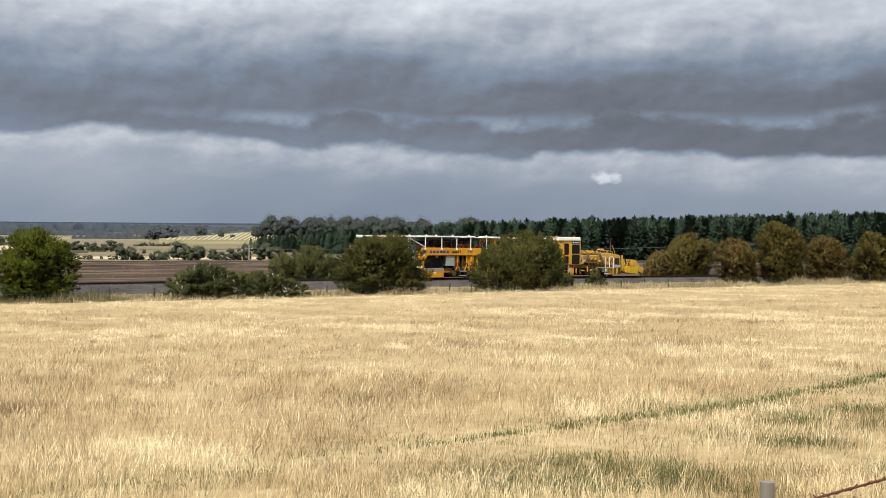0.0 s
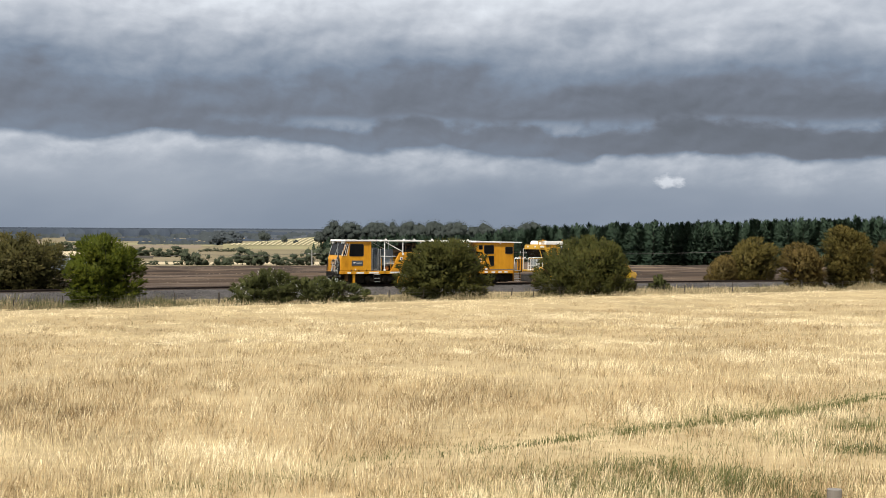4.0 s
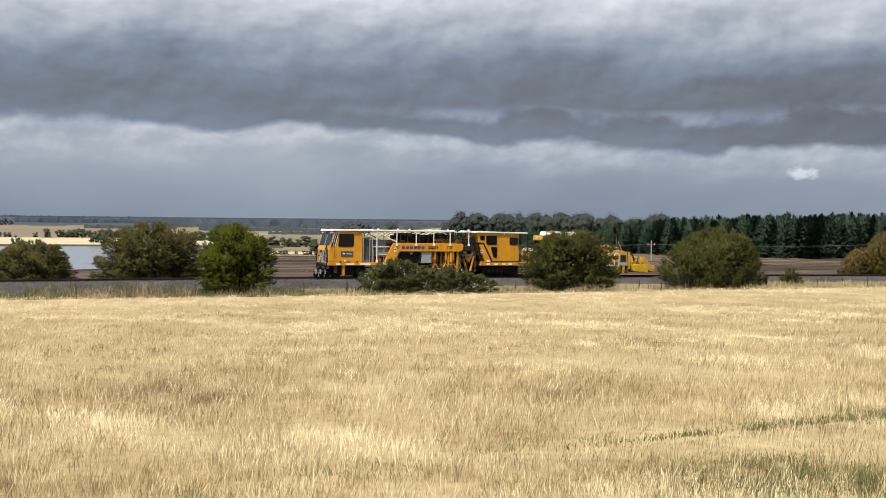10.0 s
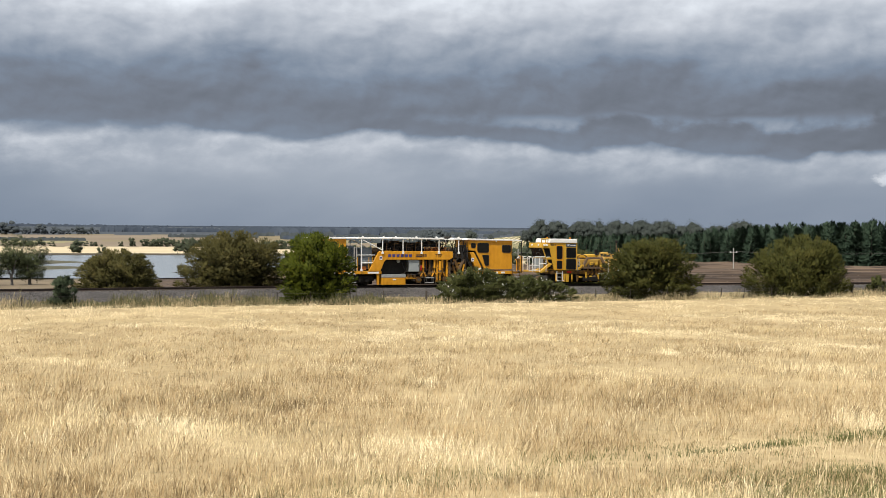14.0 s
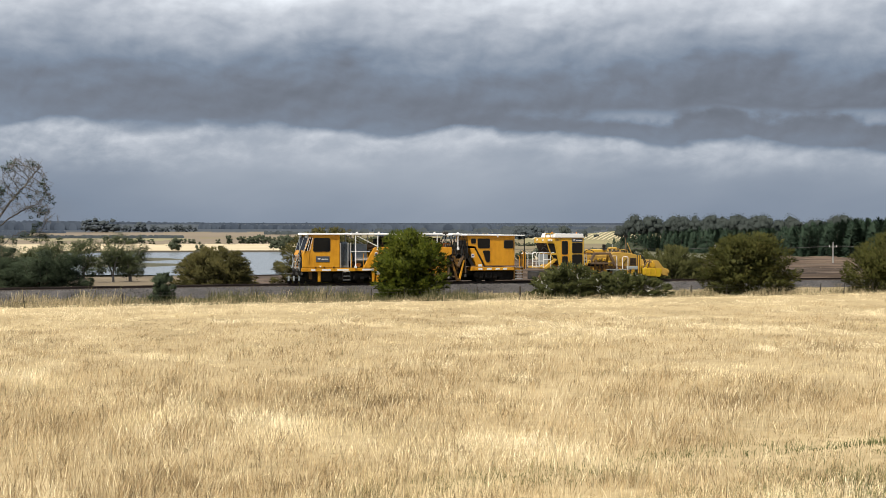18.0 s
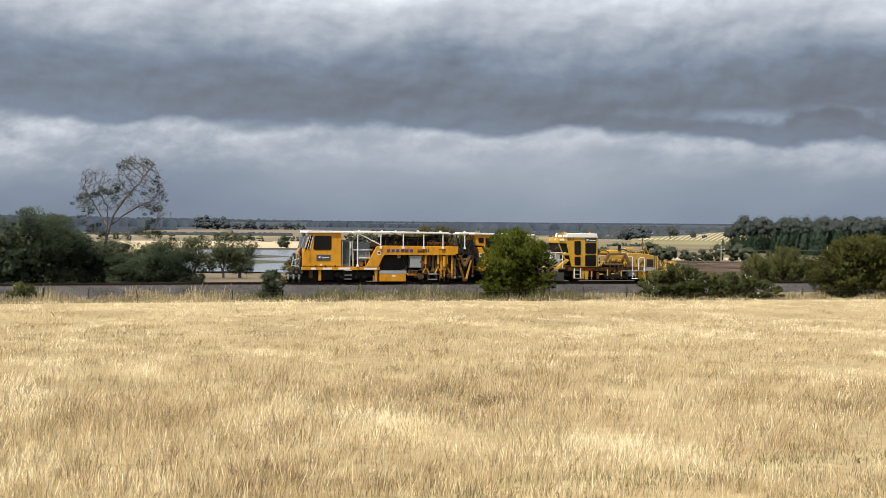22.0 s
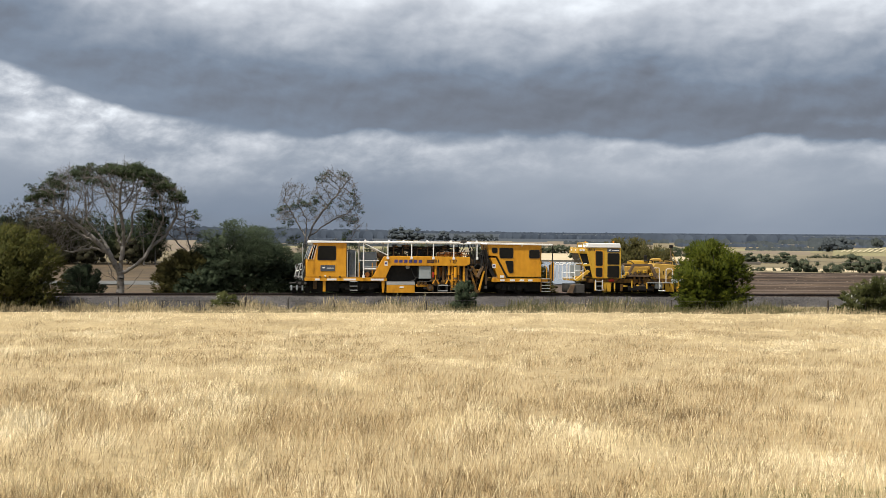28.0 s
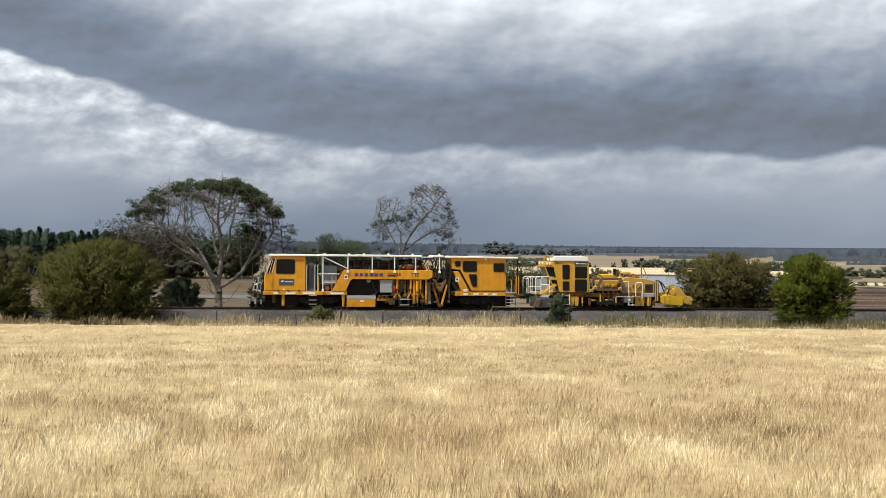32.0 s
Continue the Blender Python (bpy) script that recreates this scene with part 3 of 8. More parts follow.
def make_track():
    xs = np.arange(-60, 200.1, 2.0)
    zr, yr = rail_z(xs), track_y(xs)
    prof = ((-3.6, -1.15), (-2.2, -0.42), (-1.55, -0.20), (1.55, -0.20), (2.2, -0.42), (3.6, -1.2))
    k = len(prof)
    v = np.array([(x, y + dy, z + dz + (0.05 * math.sin(x * 0.7 + dy * 3) if abs(dy) > 2 else 0)) for x, y, z in zip(xs, yr, zr) for dy, dz in prof])
    q = [(k * i + j, k * i + j + k, k * i + j + k + 1, k * i + j + 1) for i in range(len(xs) - 1) for j in range(k - 1)]
    bed = tagged(mesh_object("track_bed", v, np.array(q)[:, ::-1], mat="ballast"), "grey crushed stone railway embankment", "track bed", kind="structure")
    # loose stones on the shoulder
    rng = np.random.default_rng(5)
    n = 15000
    x = rng.uniform(-40, 150, n)
    dy = rng.uniform(-3.6, -1.3, n)
    dz = np.interp(dy, [p[0] for p in prof], [p[1] for p in prof])
    z = rail_z(x) + dz
    dy = dy + track_y(x)
    s = rng.uniform(0.035, 0.10, n)
    o = np.array([(1, 0, -0.3), (-0.5, 0.87, -0.3), (-0.5, -0.87, -0.3), (0.1, 0, 0.9)])
    ang = rng.uniform(0, 6.28, n)
    ca, sa = np.cos(ang), np.sin(ang)
    ox = o[None, :, 0] * ca[:, None] - o[None, :, 1] * sa[:, None]
    oy = o[None, :, 0] * sa[:, None] + o[None, :, 1] * ca[:, None]
    V = np.stack([x[:, None] + ox * s[:, None], dy[:, None] + oy * s[:, None], z[:, None] + o[None, :, 2] * s[:, None]], -1).reshape(-1, 3)
    t = np.array([(0, 1, 3), (1, 2, 3), (2, 0, 3)])
    Tm = (4 * np.arange(n)[:, None, None] + t[None]).reshape(-1, 3)
    tagged(mesh_object("stones", V, tris=Tm, mat="ballast", parent=bed), "loose crushed stones", kind="stuff")
    for dy in (-0.57, 0.57):
        pr = ((-0.07, -0.16), (-0.07, -0.14), (-0.01, -0.12), (-0.01, -0.035), (-0.035, -0.02), (-0.035, 0.0), (0.035, 0.0), (0.035, -0.02), (0.01, -0.035), (0.01, -0.12), (0.07, -0.14), (0.07, -0.16))
        k2 = len(pr)
        v = [(xx, y + dy + a, z + b) for xx, y, z in zip(xs, yr, zr) for a, b in pr]
        q = [(k2 * i + j, k2 * i + k2 + j, k2 * i + k2 + j + 1, k2 * i + j + 1) for i in range(len(xs) - 1) for j in range(k2 - 1)]
        tagged(mesh_object("rail", v, np.array(q)[:, ::-1], mat="rail_steel"), "rusty brown steel rail on sleepers", "rail", "rails of the line", "structure")
    # timber sleepers, their tops just clear of the stones
    bm = bm_box(B(), -0.115, 0.115, -1.05, 1.05, -0.13, 0.0, 0.012)
    me = bpy.data.meshes.new("sleeper")
    bm.to_mesh(me)
    bm.free()
    me.materials.append(M["sleeper"])
    for k in range(255):
        x = -42 + 0.66 * k
        ob = new("sleeper", me)
        ob.parent = bed
        bend = float(track_y(x + 0.5) - track_y(x - 0.5))
        ob.matrix_world = pose(x, float(track_y(x)), float(rail_z(x)) - 0.158, 0, 0, math.degrees(math.atan(bend)) + 1.6 * math.sin(k * 2.4))


make_track()
# ---- plants ----
def patches(x, y, cell, seed):
    """Smooth random field over the ground, 0 to 1, with lumps of about the given size."""
    g = np.random.default_rng(seed).random((256, 256))
    u, v = np.asarray(x) / cell + 1000, np.asarray(y) / cell + 1000
    i, j = np.floor(u).astype(int), np.floor(v).astype(int)
    a, b = u - i, v - j
    a, b = a * a * (3 - 2 * a), b * b * (3 - 2 * b)
    i, j = i % 256, j % 256
    k, l = (i + 1) % 256, (j + 1) % 256
    return (g[i, j] * (1 - a) + g[k, j] * a) * (1 - b) + (g[i, l] * (1 - a) + g[k, l] * a) * b


def unit(v):
    return v / (np.linalg.norm(v, axis=-1, keepdims=True) + 1e-9)


def leaf_sides(d, rng, face):
    """The cross direction of leaves, lying so that they face roughly the way given."""
    side = unit(np.cross(d, unit(face + rng.normal(size=(len(d), 3)) * 0.45)) + rng.normal(size=(len(d), 3)) * 0.03)
    # upper sides lie to the south, where the light comes from
    return side * np.where(np.cross(side, d)[:, 1:2] > 0, -1.0, 1.0)


def leaf_quads(p, d, size, rng, width=0.45, face=None):
    """Bent lozenge leaves at points p along directions d, with the soft normals of the foliage they belong to."""
    n = len(p)
    size = np.broadcast_to(size, (n,))[:, None]
    side = leaf_sides(d, rng, face)
    up = np.cross(side, d)
    mid = p + d * size * 0.5 + up * size * 0.12
    v = np.stack([p, mid + side * size * width * 0.5, p + d * size, mid - side * size * width * 0.5], 1).reshape(-1, 3)
    return v, np.arange(4 * n).reshape(n, 4), np.repeat(unit(face + 0.2 * up), 4, axis=0)


def leaf_tris(p, d, size, rng, width=0.45, face=None):
    """Small single-facet leaves for dense foliage."""
    n = len(p)
    size = np.broadcast_to(size, (n,))[:, None]
    side = leaf_sides(d, rng, face)
    v = np.stack([p - side * size * width * 0.5, p + side * size * width * 0.5, p + d * size], 1).reshape(-1, 3)
    return v, np.arange(3 * n).reshape(n, 3), np.repeat(unit(face + 0.2 * np.cross(side, d)), 3, axis=0)


def spray_mesh(rng, p, d, length, per, size, droop=0.0, wind=(0, 0, 0), width=0.45, fine=False, face=None):
    """Twigs with leaves set along them."""
    n = len(p)
    ln = length * rng.uniform(0.5, 1.25, n) * np.where(rng.random(n) < 0.14, 1.7, 1.0)
    k = rng.uniform(0, 1, (n, per))
    d2 = unit(d + np.asarray(wind))
    pts = p[:, None] + d2[:, None] * (k * ln[:, None])[..., None]
    pts[..., 2] -= droop * (k * ln[:, None]) ** 2
    pts = pts + rng.normal(size=pts.shape) * size * 0.45
    ld = unit(d2[:, None] + rng.normal(size=(n, per, 3)) * 0.5)
    make = leaf_tris if fine else leaf_quads
    # the leaves of one twig lie alike, turned outwards and up
    if face is None:
        face = unit(unit(p - p.mean(0)) * 0.75 + np.array([0, 0, 0.6]) + rng.normal(size=(n, 3)) * 0.25)
    face = np.repeat(face, per, axis=0)
    return make(pts.reshape(-1, 3), ld.reshape(-1, 3), size * rng.uniform(0.6, 1.35, n * per), rng, width, face)


def stems(bm, rng, w, d, h, count, r=0.06):
    for _ in range(count):
        a = rng.uniform(0, 6.28)
        q = Vector((math.cos(a) * w * 0.33, math.sin(a) * d * 0.33, h * rng.uniform(0.55, 0.85)))
        b = Vector((math.cos(a) * w * 0.05, math.sin(a) * d * 0.05, -0.15))
        m = b.lerp(q, 0.5) + Vector((rng.normal() * 0.15, rng.normal() * 0.15, 0.2))
        bm_tube(bm, (b, m, q), r * rng.uniform(0.7, 1.3), 5, r * 0.25)
    return bm


def bough_leaves(rng, tips, ways, lengths, radius, count, size, flat, outward):
    """Leaves crowded along tapering boughs that end at the tips: points, directions, facings."""
    n = len(tips)
    i = np.repeat(np.arange(n), count)
    s = rng.random(len(i)) ** 0.8
    side = unit(rng.normal(size=(len(i), 3)))
    w = ways[i]
    side = unit(side - w * (side * w).sum(1, keepdims=True))
    rc = radius[i] * np.sqrt(rng.random(len(i))) * (0.25 + 0.75 * (1 - s) ** 0.7)
    off = side * rc[:, None]
    off[:, 2] *= flat
    p = tips[i] - w * (lengths[i] * (1 - s))[:, None] + off
    d = unit(w + side * 0.42 + rng.normal(size=(len(i), 3)) * 0.24)
    f = unit(side * 0.55 + outward[i] * 0.55 + np.array([0, 0, 0.34]) + rng.normal(size=(len(i), 3)) * 0.10)
    return p, d, f


def bush(x0, x1, y, ztop, zbase, leaf, label, seed, boughs=130, lift=0.5, rough=0.13, wind=(0, 0, 0), depth=0.8, shear=0.0, flowers=0, name="bush", leaves=125, size=0.17, droop=0.0, pad=0.12, top=1.0, bare=0.3):
    """A many-stemmed shrub: stems, boughs that reach its outline, and small leaves crowded along each bough."""
    rng = np.random.default_rng(seed)
    w, h = x1 - x0, ztop - zbase
    ob = empty(name, (x0 + x1) / 2, y, zbase, label, "bush", "bushes along the line")
    lumps = 15
    lc = unit(np.stack([rng.normal(size=lumps), rng.normal(size=lumps), rng.uniform(-0.2, 1.2, lumps)], -1))
    la = rng.uniform(-rough, 0.6 * rough, lumps)

    def shell(n, lo=-0.75, hi=1.9):
        u = unit(np.stack([rng.normal(size=n), rng.normal(size=n), rng.uniform(lo, hi, n)], -1))
        rad = np.clip(0.93 + (np.exp(-((1 - u @ lc.T) / 0.12)) * la).sum(1), 0.62, 1.12)
        flat = np.maximum(np.hypot(u[:, 0], u[:, 1]), np.where(u[:, 2] < 0.25, 0.95, 0.01)) / np.hypot(u[:, 0], u[:, 1])
        p = np.stack([u[:, 0] * flat * rad * w / 2, u[:, 1] * flat * rad * w * depth / 2, (u[:, 2] * rad * 0.64 + 0.36) * h], -1)
        p[:, :2] *= np.clip(0.86 + 0.6 * p[:, 2:3] / h, 0, 1) * (1 - (1 - top) * np.clip(p[:, 2:3] / h, 0, 1))
        p[:, 2] = np.clip(p[:, 2], 0.05 * h, None)
        return p, u

    boughs = int(boughs * 1.9)
    tips, u = shell(boughs)
    inner = rng.random(boughs) < 0.35
    tips[inner] = (tips[inner] - np.array([0, 0, 0.36 * h])) * rng.uniform(0.55, 0.85, (inner.sum(), 1)) + np.array([0, 0, 0.36 * h])
    ways = unit(u * np.array([1, 1, 0.55]) + np.array([0, 0, lift - droop]) + np.asarray(wind) + rng.normal(size=(boughs, 3)) * 0.22)
    ln = rng.uniform(0.13, 0.30, boughs) * min(w, 1.4 * h)
    rad = 0.7 * pad * h * rng.uniform(0.7, 1.35, boughs) + 0.05
    p, d, f = bough_leaves(rng, tips, ways, ln, rad, leaves, size, 0.75, u)
    v, q, nn = leaf_tris(p, d, size * rng.uniform(0.6, 1.5, len(p)), rng, 0.34, f)
    # close-set larger leaves fill the shaded inside
    k = int(boughs * 14)
    t2, u2 = shell(k)
    c = (t2 - np.array([0, 0, 0.36 * h])) * rng.uniform(0.25, 0.80, (k, 1)) + np.array([0, 0, 0.36 * h])
    v2, q2, n2 = leaf_tris(c, unit(u2 + rng.normal(size=(k, 3))), max(0.045 * h, 0.14) * rng.uniform(0.7, 1.3, k), rng, 0.9, u2)
    # the leaves fill the bush's width and height
    lo, hi = np.percentile(v, 1.2, axis=0), np.percentile(v, 98.8, axis=0)
    hi[2] = np.percentile(v[:, 2], 99.6)
    fit = np.array([w / (hi[0] - lo[0]), w * depth / (hi[1] - lo[1]), h / hi[2]])
    mid = np.array([(lo[0] + hi[0]) / 2, (lo[1] + hi[1]) / 2, 0.0])
    for a in (v, v2, tips):
        a[:] = (a - mid) * fit
        a[:, 0] += shear * (a[:, 2] - 0.4 * h)
    keep = v.reshape(-1, 3, 3)[:, :, 2].min(1) > 0.0
    v, nn = v.reshape(-1, 3, 3)[keep].reshape(-1, 3), nn.reshape(-1, 3, 3)[keep].reshape(-1, 3)
    q = np.arange(len(v)).reshape(-1, 3)
    mesh_object("foliage", np.concatenate([v, v2]), tris=np.concatenate([q, q2 + len(v)]), mat=leaf, parent=ob, normals=np.concatenate([nn, n2]))
    bm = stems(B(), rng, w, w * depth, h, 9)
    for j in np.flatnonzero(rng.random(boughs) < bare):
        e = Vector(tips[j] + ways[j] * ln[j] * rng.uniform(-0.05, 0.30))
        m = Vector(tips[j] - ways[j] * ln[j])
        bm_tube(bm, (m * 0.6, m, e), 0.022, 3, 0.006)
    part("stem", bm, "bark", ob, "grey-brown branching stems")
    if flowers:
        t3, u3 = shell(flowers, -0.3, 1.2)
        v, q, nn = leaf_quads(np.repeat(t3, 3, axis=0) + rng.normal(size=(3 * flowers, 3)) * 0.07, np.repeat(u3, 3, axis=0), 0.075 * rng.uniform(0.7, 1.3, 3 * flowers), rng, 1.0, np.repeat(u3, 3, axis=0))
        tagged(mesh_object("blossom", v, q, mat="flower", parent=ob), "small white flower heads", kind="stuff")
    return ob


BASE = -1.35
bush(50.6, 58.0, 92.6, 3.8, BASE, "leaf_hawthorn", "dense olive-green hawthorn bush beside the railway fence", 1, 129, 0.25)
bush(64.3, 72.6, 92.8, 4.05, BASE, "leaf_hawthorn", "wide olive hawthorn bush with upswept twigs by the fence", 2, 136, 0.9, wind=(-0.15, 0, 0.2))
bush(24.1, 29.1, 92.6, 4.1, BASE, "leaf_green", "bright green leafy hawthorn bush by the railway fence", 3, 105, 0.45)
bush(35.7, 40.8, 91.2, 1.6, BASE, "leaf_bramble", "low bramble thicket dotted with white flowers", 4, 71, 0.3, flowers=130, name="bramble")
bush(39.8, 46.0, 91.2, 1.0, BASE, "leaf_bramble", "low trailing bramble with white flowers on the fence", 5, 71, 0.3, flowers=130, name="bramble")
bush(8.0, 9.6, 92.0, 1.2, BASE, "leaf_wattle", "small dark green young wattle beside the fence", 6, 22, 0.6, name="shrub")
bush(-8.6, -6.8, 92.4, 0.35, BASE, "leaf_bramble", "small scrubby weed clump below the embankment", 7, 18, 0.6, flowers=20, name="shrub")
bush(-26.9, -19.0, 91.8, 4.75, BASE, "leaf_hawthorn", "large olive-bronze hawthorn bush by the railway fence", 8, 144, 0.75, wind=(0.1, 0, 0.1))
bush(-35.0, -27.9, 91.8, 3.4, BASE, "leaf_hawthorn", "dark olive hawthorn bush in the fence line", 9, 110, 0.6)
bush(76.3, 78.3, 93.4, 0.75, BASE + 0.2, "leaf_bramble", "small pale green shrub at the foot of the ballast", 10, 20, 0.6, name="shrub")
RB = dict(lift=0.9, wind=(-0.75, 0, 0.1), rough=0.4, shear=-0.22, depth=0.6)
bush(92.4, 96.8, 92.6, 3.5, BASE, "leaf_brown", "rust-brown wind-swept hawthorn bush by the fence", 11, 88, **RB)
bush(98.2, 103.4, 92.8, 5.2, BASE, "leaf_bronze", "tall wind-swept hawthorn with browning leaves", 12, 129, **RB)
bush(105.0, 109.8, 92.6, 3.8, BASE, "leaf_brown", "russet wind-swept hawthorn bush in the fence line", 13, 105, **RB)
bush(111.6, 118.4, 92.8, 4.2, BASE, "leaf_bronze", "broad bronze hawthorn bush leaning with the wind", 14, 122, **RB)
bush(120.6, 127.0, 92.8, 4.0, BASE, "leaf_brown", "russet hawthorn bush at the end of the fence row", 15, 102, **RB)
# behind the line
bush(51.5, 58.3, 107.3, 2.65, -1.67, "leaf_olive", "grey-olive rounded bush behind the railway", 16, 95, 0.8, wind=(-0.15, 0, 0.1))
bush(19.6, 28.6, 107.5, 4.15, -1.67, "leaf_russet", "wide brownish-green bush behind the railway", 17, 139, 0.35)
bush(11.0, 16.9, 103.9, 2.7, -1.5, "leaf_russet", "spreading brownish bush between railway and water", 18, 95, 0.3)
bush(95.5, 98.9, 107.3, 2.14, -1.88, "leaf_brown", "small rust-brown bush behind the railway", 19, 54, 0.8, shear=0.1, wind=(0.2, 0, 0.2))
bush(98.3, 104.5, 107.3, 3.94, -1.88, "leaf_bronze", "bronze wind-swept bush behind the railway", 20, 105, 0.8, shear=0.14, rough=0.4, wind=(0.2, 0, 0.2))
bush(-14.2, -10.2, 104.6, 3.0, -1.6, "leaf_russet", "dark brownish bush behind the railway", 21, 95, 0.4)
bush(-21.5, -18.3, 105.5, 1.9, -1.7, "leaf_wattle", "low dark green shrub under the old tree", 22, 44, 0.4, name="shrub")
bush(-12.6, -9.0, 104.0, 1.6, -1.6, "leaf_wattle", "low green shrub behind the rails", 24, 44, 0.4, name="shrub")
# wattle thicket: drooping, dense dark masses
for k, (x0, x1, y, zt) in enumerate(((-10.9, -3.9, 106.2, 5.3), (-6.0, 0.4, 108.6, 3.0), (-1.8, 4.4, 105.4, 2.5), (-13.0, -7.4, 107.6, 3.3))):
    bush(x0, x1, y, zt, -1.6, "leaf_wattle", "dense dark green wattle tree with feathery foliage", 30 + k, 74, -0.02, rough=0.34, pad=0.20, size=0.12, leaves=390, droop=0.12, bare=0.05, name="wattle_tree")


def grow_limbs(rng, chains, goals, step=0.19, kill=0.42, rounds=160, reach=5.0):
    """Limbs that grow step by step towards the open places of a crown. chains: first limbs as lists of points.
    Returns the nodes, each node's parent and each node's radius."""
    nodes, parent = [], []
    for ch in chains:
        ch = [Vector(c) for c in ch]
        # join on to the nearest node there is
        last = min(range(len(nodes)), key=lambda i: (nodes[i] - ch[0]).length) if nodes else -1
        if last < 0:
            nodes.append(ch[0])
            parent.append(-1)
            last = 0
        for c in ch[1:]:
            a = nodes[last]
            n = max(1, round((c - a).length / step))
            for k in range(1, n + 1):
                j = Vector(rng.normal(size=3)) * (0.035 if k < n else 0.0)
                nodes.append(a.lerp(c, k / n) + j)
                parent.append(last)
                last = len(nodes) - 1
    nd = np.array(nodes)
    par = list(parent)
    g = np.asarray(goals)
    dist = np.linalg.norm(g[:, None] - nd[None], axis=2)
    near, best = dist.argmin(1), dist.min(1)
    born = set()
    for _ in range(rounds):
        if len(g) == 0:
            break
        act = best < reach
        fresh = []
        for i in np.unique(near[act]):
            to = unit(g[act & (near == i)] - nd[i]).mean(0) + rng.normal(size=3) * 0.07
            if par[i] >= 0:
                to = to + 0.3 * unit(nd[i] - nd[par[i]])
            p = nd[i] + step * to / (np.linalg.norm(to) + 1e-9)
            key = (int(i), *np.round(p / (0.45 * step)).astype(int))
            if key in born:
                continue
            born.add(key)
            fresh.append(p)
            par.append(int(i))
        if not fresh:
            break
        k0 = len(nd)
        nd = np.concatenate([nd, np.array(fresh)])
        d2 = np.linalg.norm(g[:, None] - nd[None, k0:], axis=2)
        j, m = d2.argmin(1), d2.min(1)
        closer = m < best
        near, best = np.where(closer, j + k0, near), np.where(closer, m, best)
        left = best > kill
        g, near, best = g[left], near[left], best[left]
    area = np.zeros(len(nd))
    for i in range(len(nd) - 1, 0, -1):
        area[i] = max(area[i], 0.0135 ** 2.75)
        area[par[i]] += area[i]
    return nd, np.array(par), area ** (1 / 2.75) * (1 + 0.55 * np.exp(-np.clip(nd[:, 2] - nd[0, 2] - 1.0, 0, None) / 0.7))


def add_twigs(rng, nd, par, rad, share, length):
    """Short fine side twigs on the thinner limbs."""
    pick = np.flatnonzero((rad < 0.06) & (rng.random(len(nd)) < share) & (par >= 0))
    way = unit(unit(nd[pick] - nd[par[pick]]) + rng.normal(size=(len(pick), 3)) * 0.55 + np.array([0, 0, 0.15]))
    ln = length * rng.uniform(0.4, 1.2, len(pick))[:, None]
    mid = nd[pick] + way * ln * 0.5
    end = mid + unit(way + rng.normal(size=way.shape) * 0.25) * ln * 0.5
    n0, m = len(nd), len(pick)
    return (np.concatenate([nd, mid, end]), np.concatenate([par, pick, n0 + np.arange(m)]), np.concatenate([rad, np.full(m, 0.010), np.full(m, 0.008)]))


def limb_mesh(nd, par, rad, pick):
    """Round limbs through the nodes picked, one sleeve from parent to child each."""
    V, Q, k = [], [], 0
    for i in pick:
        j = par[i]
        n = 8 if rad[i] > 0.12 else 6 if rad[i] > 0.04 else 4
        d = unit(nd[i] - nd[j])
        u = unit(np.cross(d, np.array([0.3, 1.0, 0.1])))
        w = np.cross(d, u)
        a = 2 * math.pi * np.arange(n) / n
        ring = np.cos(a)[:, None] * u + np.sin(a)[:, None] * w
        V += [nd[j] - d * 0.02 + ring * min(rad[j], rad[i] * 1.25), nd[i] + d * 0.02 + ring * rad[i]]
        Q += [(k + m, k + (m + 1) % n, k + n + (m + 1) % n, k + n + m) for m in range(n)]
        k += 2 * n
    return np.concatenate(V), np.array(Q)


def grown_tree(ob, rng, chains, goals, clumps, bark, leaf, per=330, size=0.10, pad=(0.55, 0.5, 0.26), thick=0.055, kill=0.42, twigs="", girth=1.0):
    nd, par, rad = grow_limbs(rng, chains, goals, kill=kill)
    rad = rad * np.clip(rad / 0.05, 1.0, girth)
    nd, par, rad = add_twigs(rng, nd, par, rad, 0.6, 0.55)
    ids = np.arange(1, len(nd))
    stout = ids[rad[1:] > thick]
    thin = ids[rad[1:] <= thick]
    v, q = limb_mesh(nd, par, rad, stout)
    tagged(mesh_object("trunk", v, q, mat=bark, parent=ob, smooth=True), "pale grey weathered trunk and limbs")
    v, q = limb_mesh(nd, par, rad, thin)
    tagged(mesh_object("branchwork", v, q, mat=twigs or bark, parent=ob, smooth=True), "fine bare twigs", kind="stuff")
    clumps = np.asarray(clumps)
    i = np.repeat(np.arange(len(clumps)), per)
    g = rng.normal(size=(len(i), 3))
    g = unit(g) * np.cbrt(rng.random((len(i), 1))) * 1.35
    scale = rng.uniform(0.55, 1.25, (len(clumps), 1))[i]
    p = clumps[i] + g * np.array(pad) * scale
    d = unit(g + rng.normal(size=g.shape) * 0.6)
    f = unit(g * np.array([0.6, 0.6, 1.0]) * 0.8 + np.array([0, 0, 0.35]) + rng.normal(size=g.shape) * 0.12)
    v, q, nn = leaf_tris(p, d, size * rng.uniform(0.6, 1.4, len(p)), rng, 0.6, f)
    mesh_object("crown", v, tris=q, mat=leaf, parent=ob, normals=nn)
    return ob


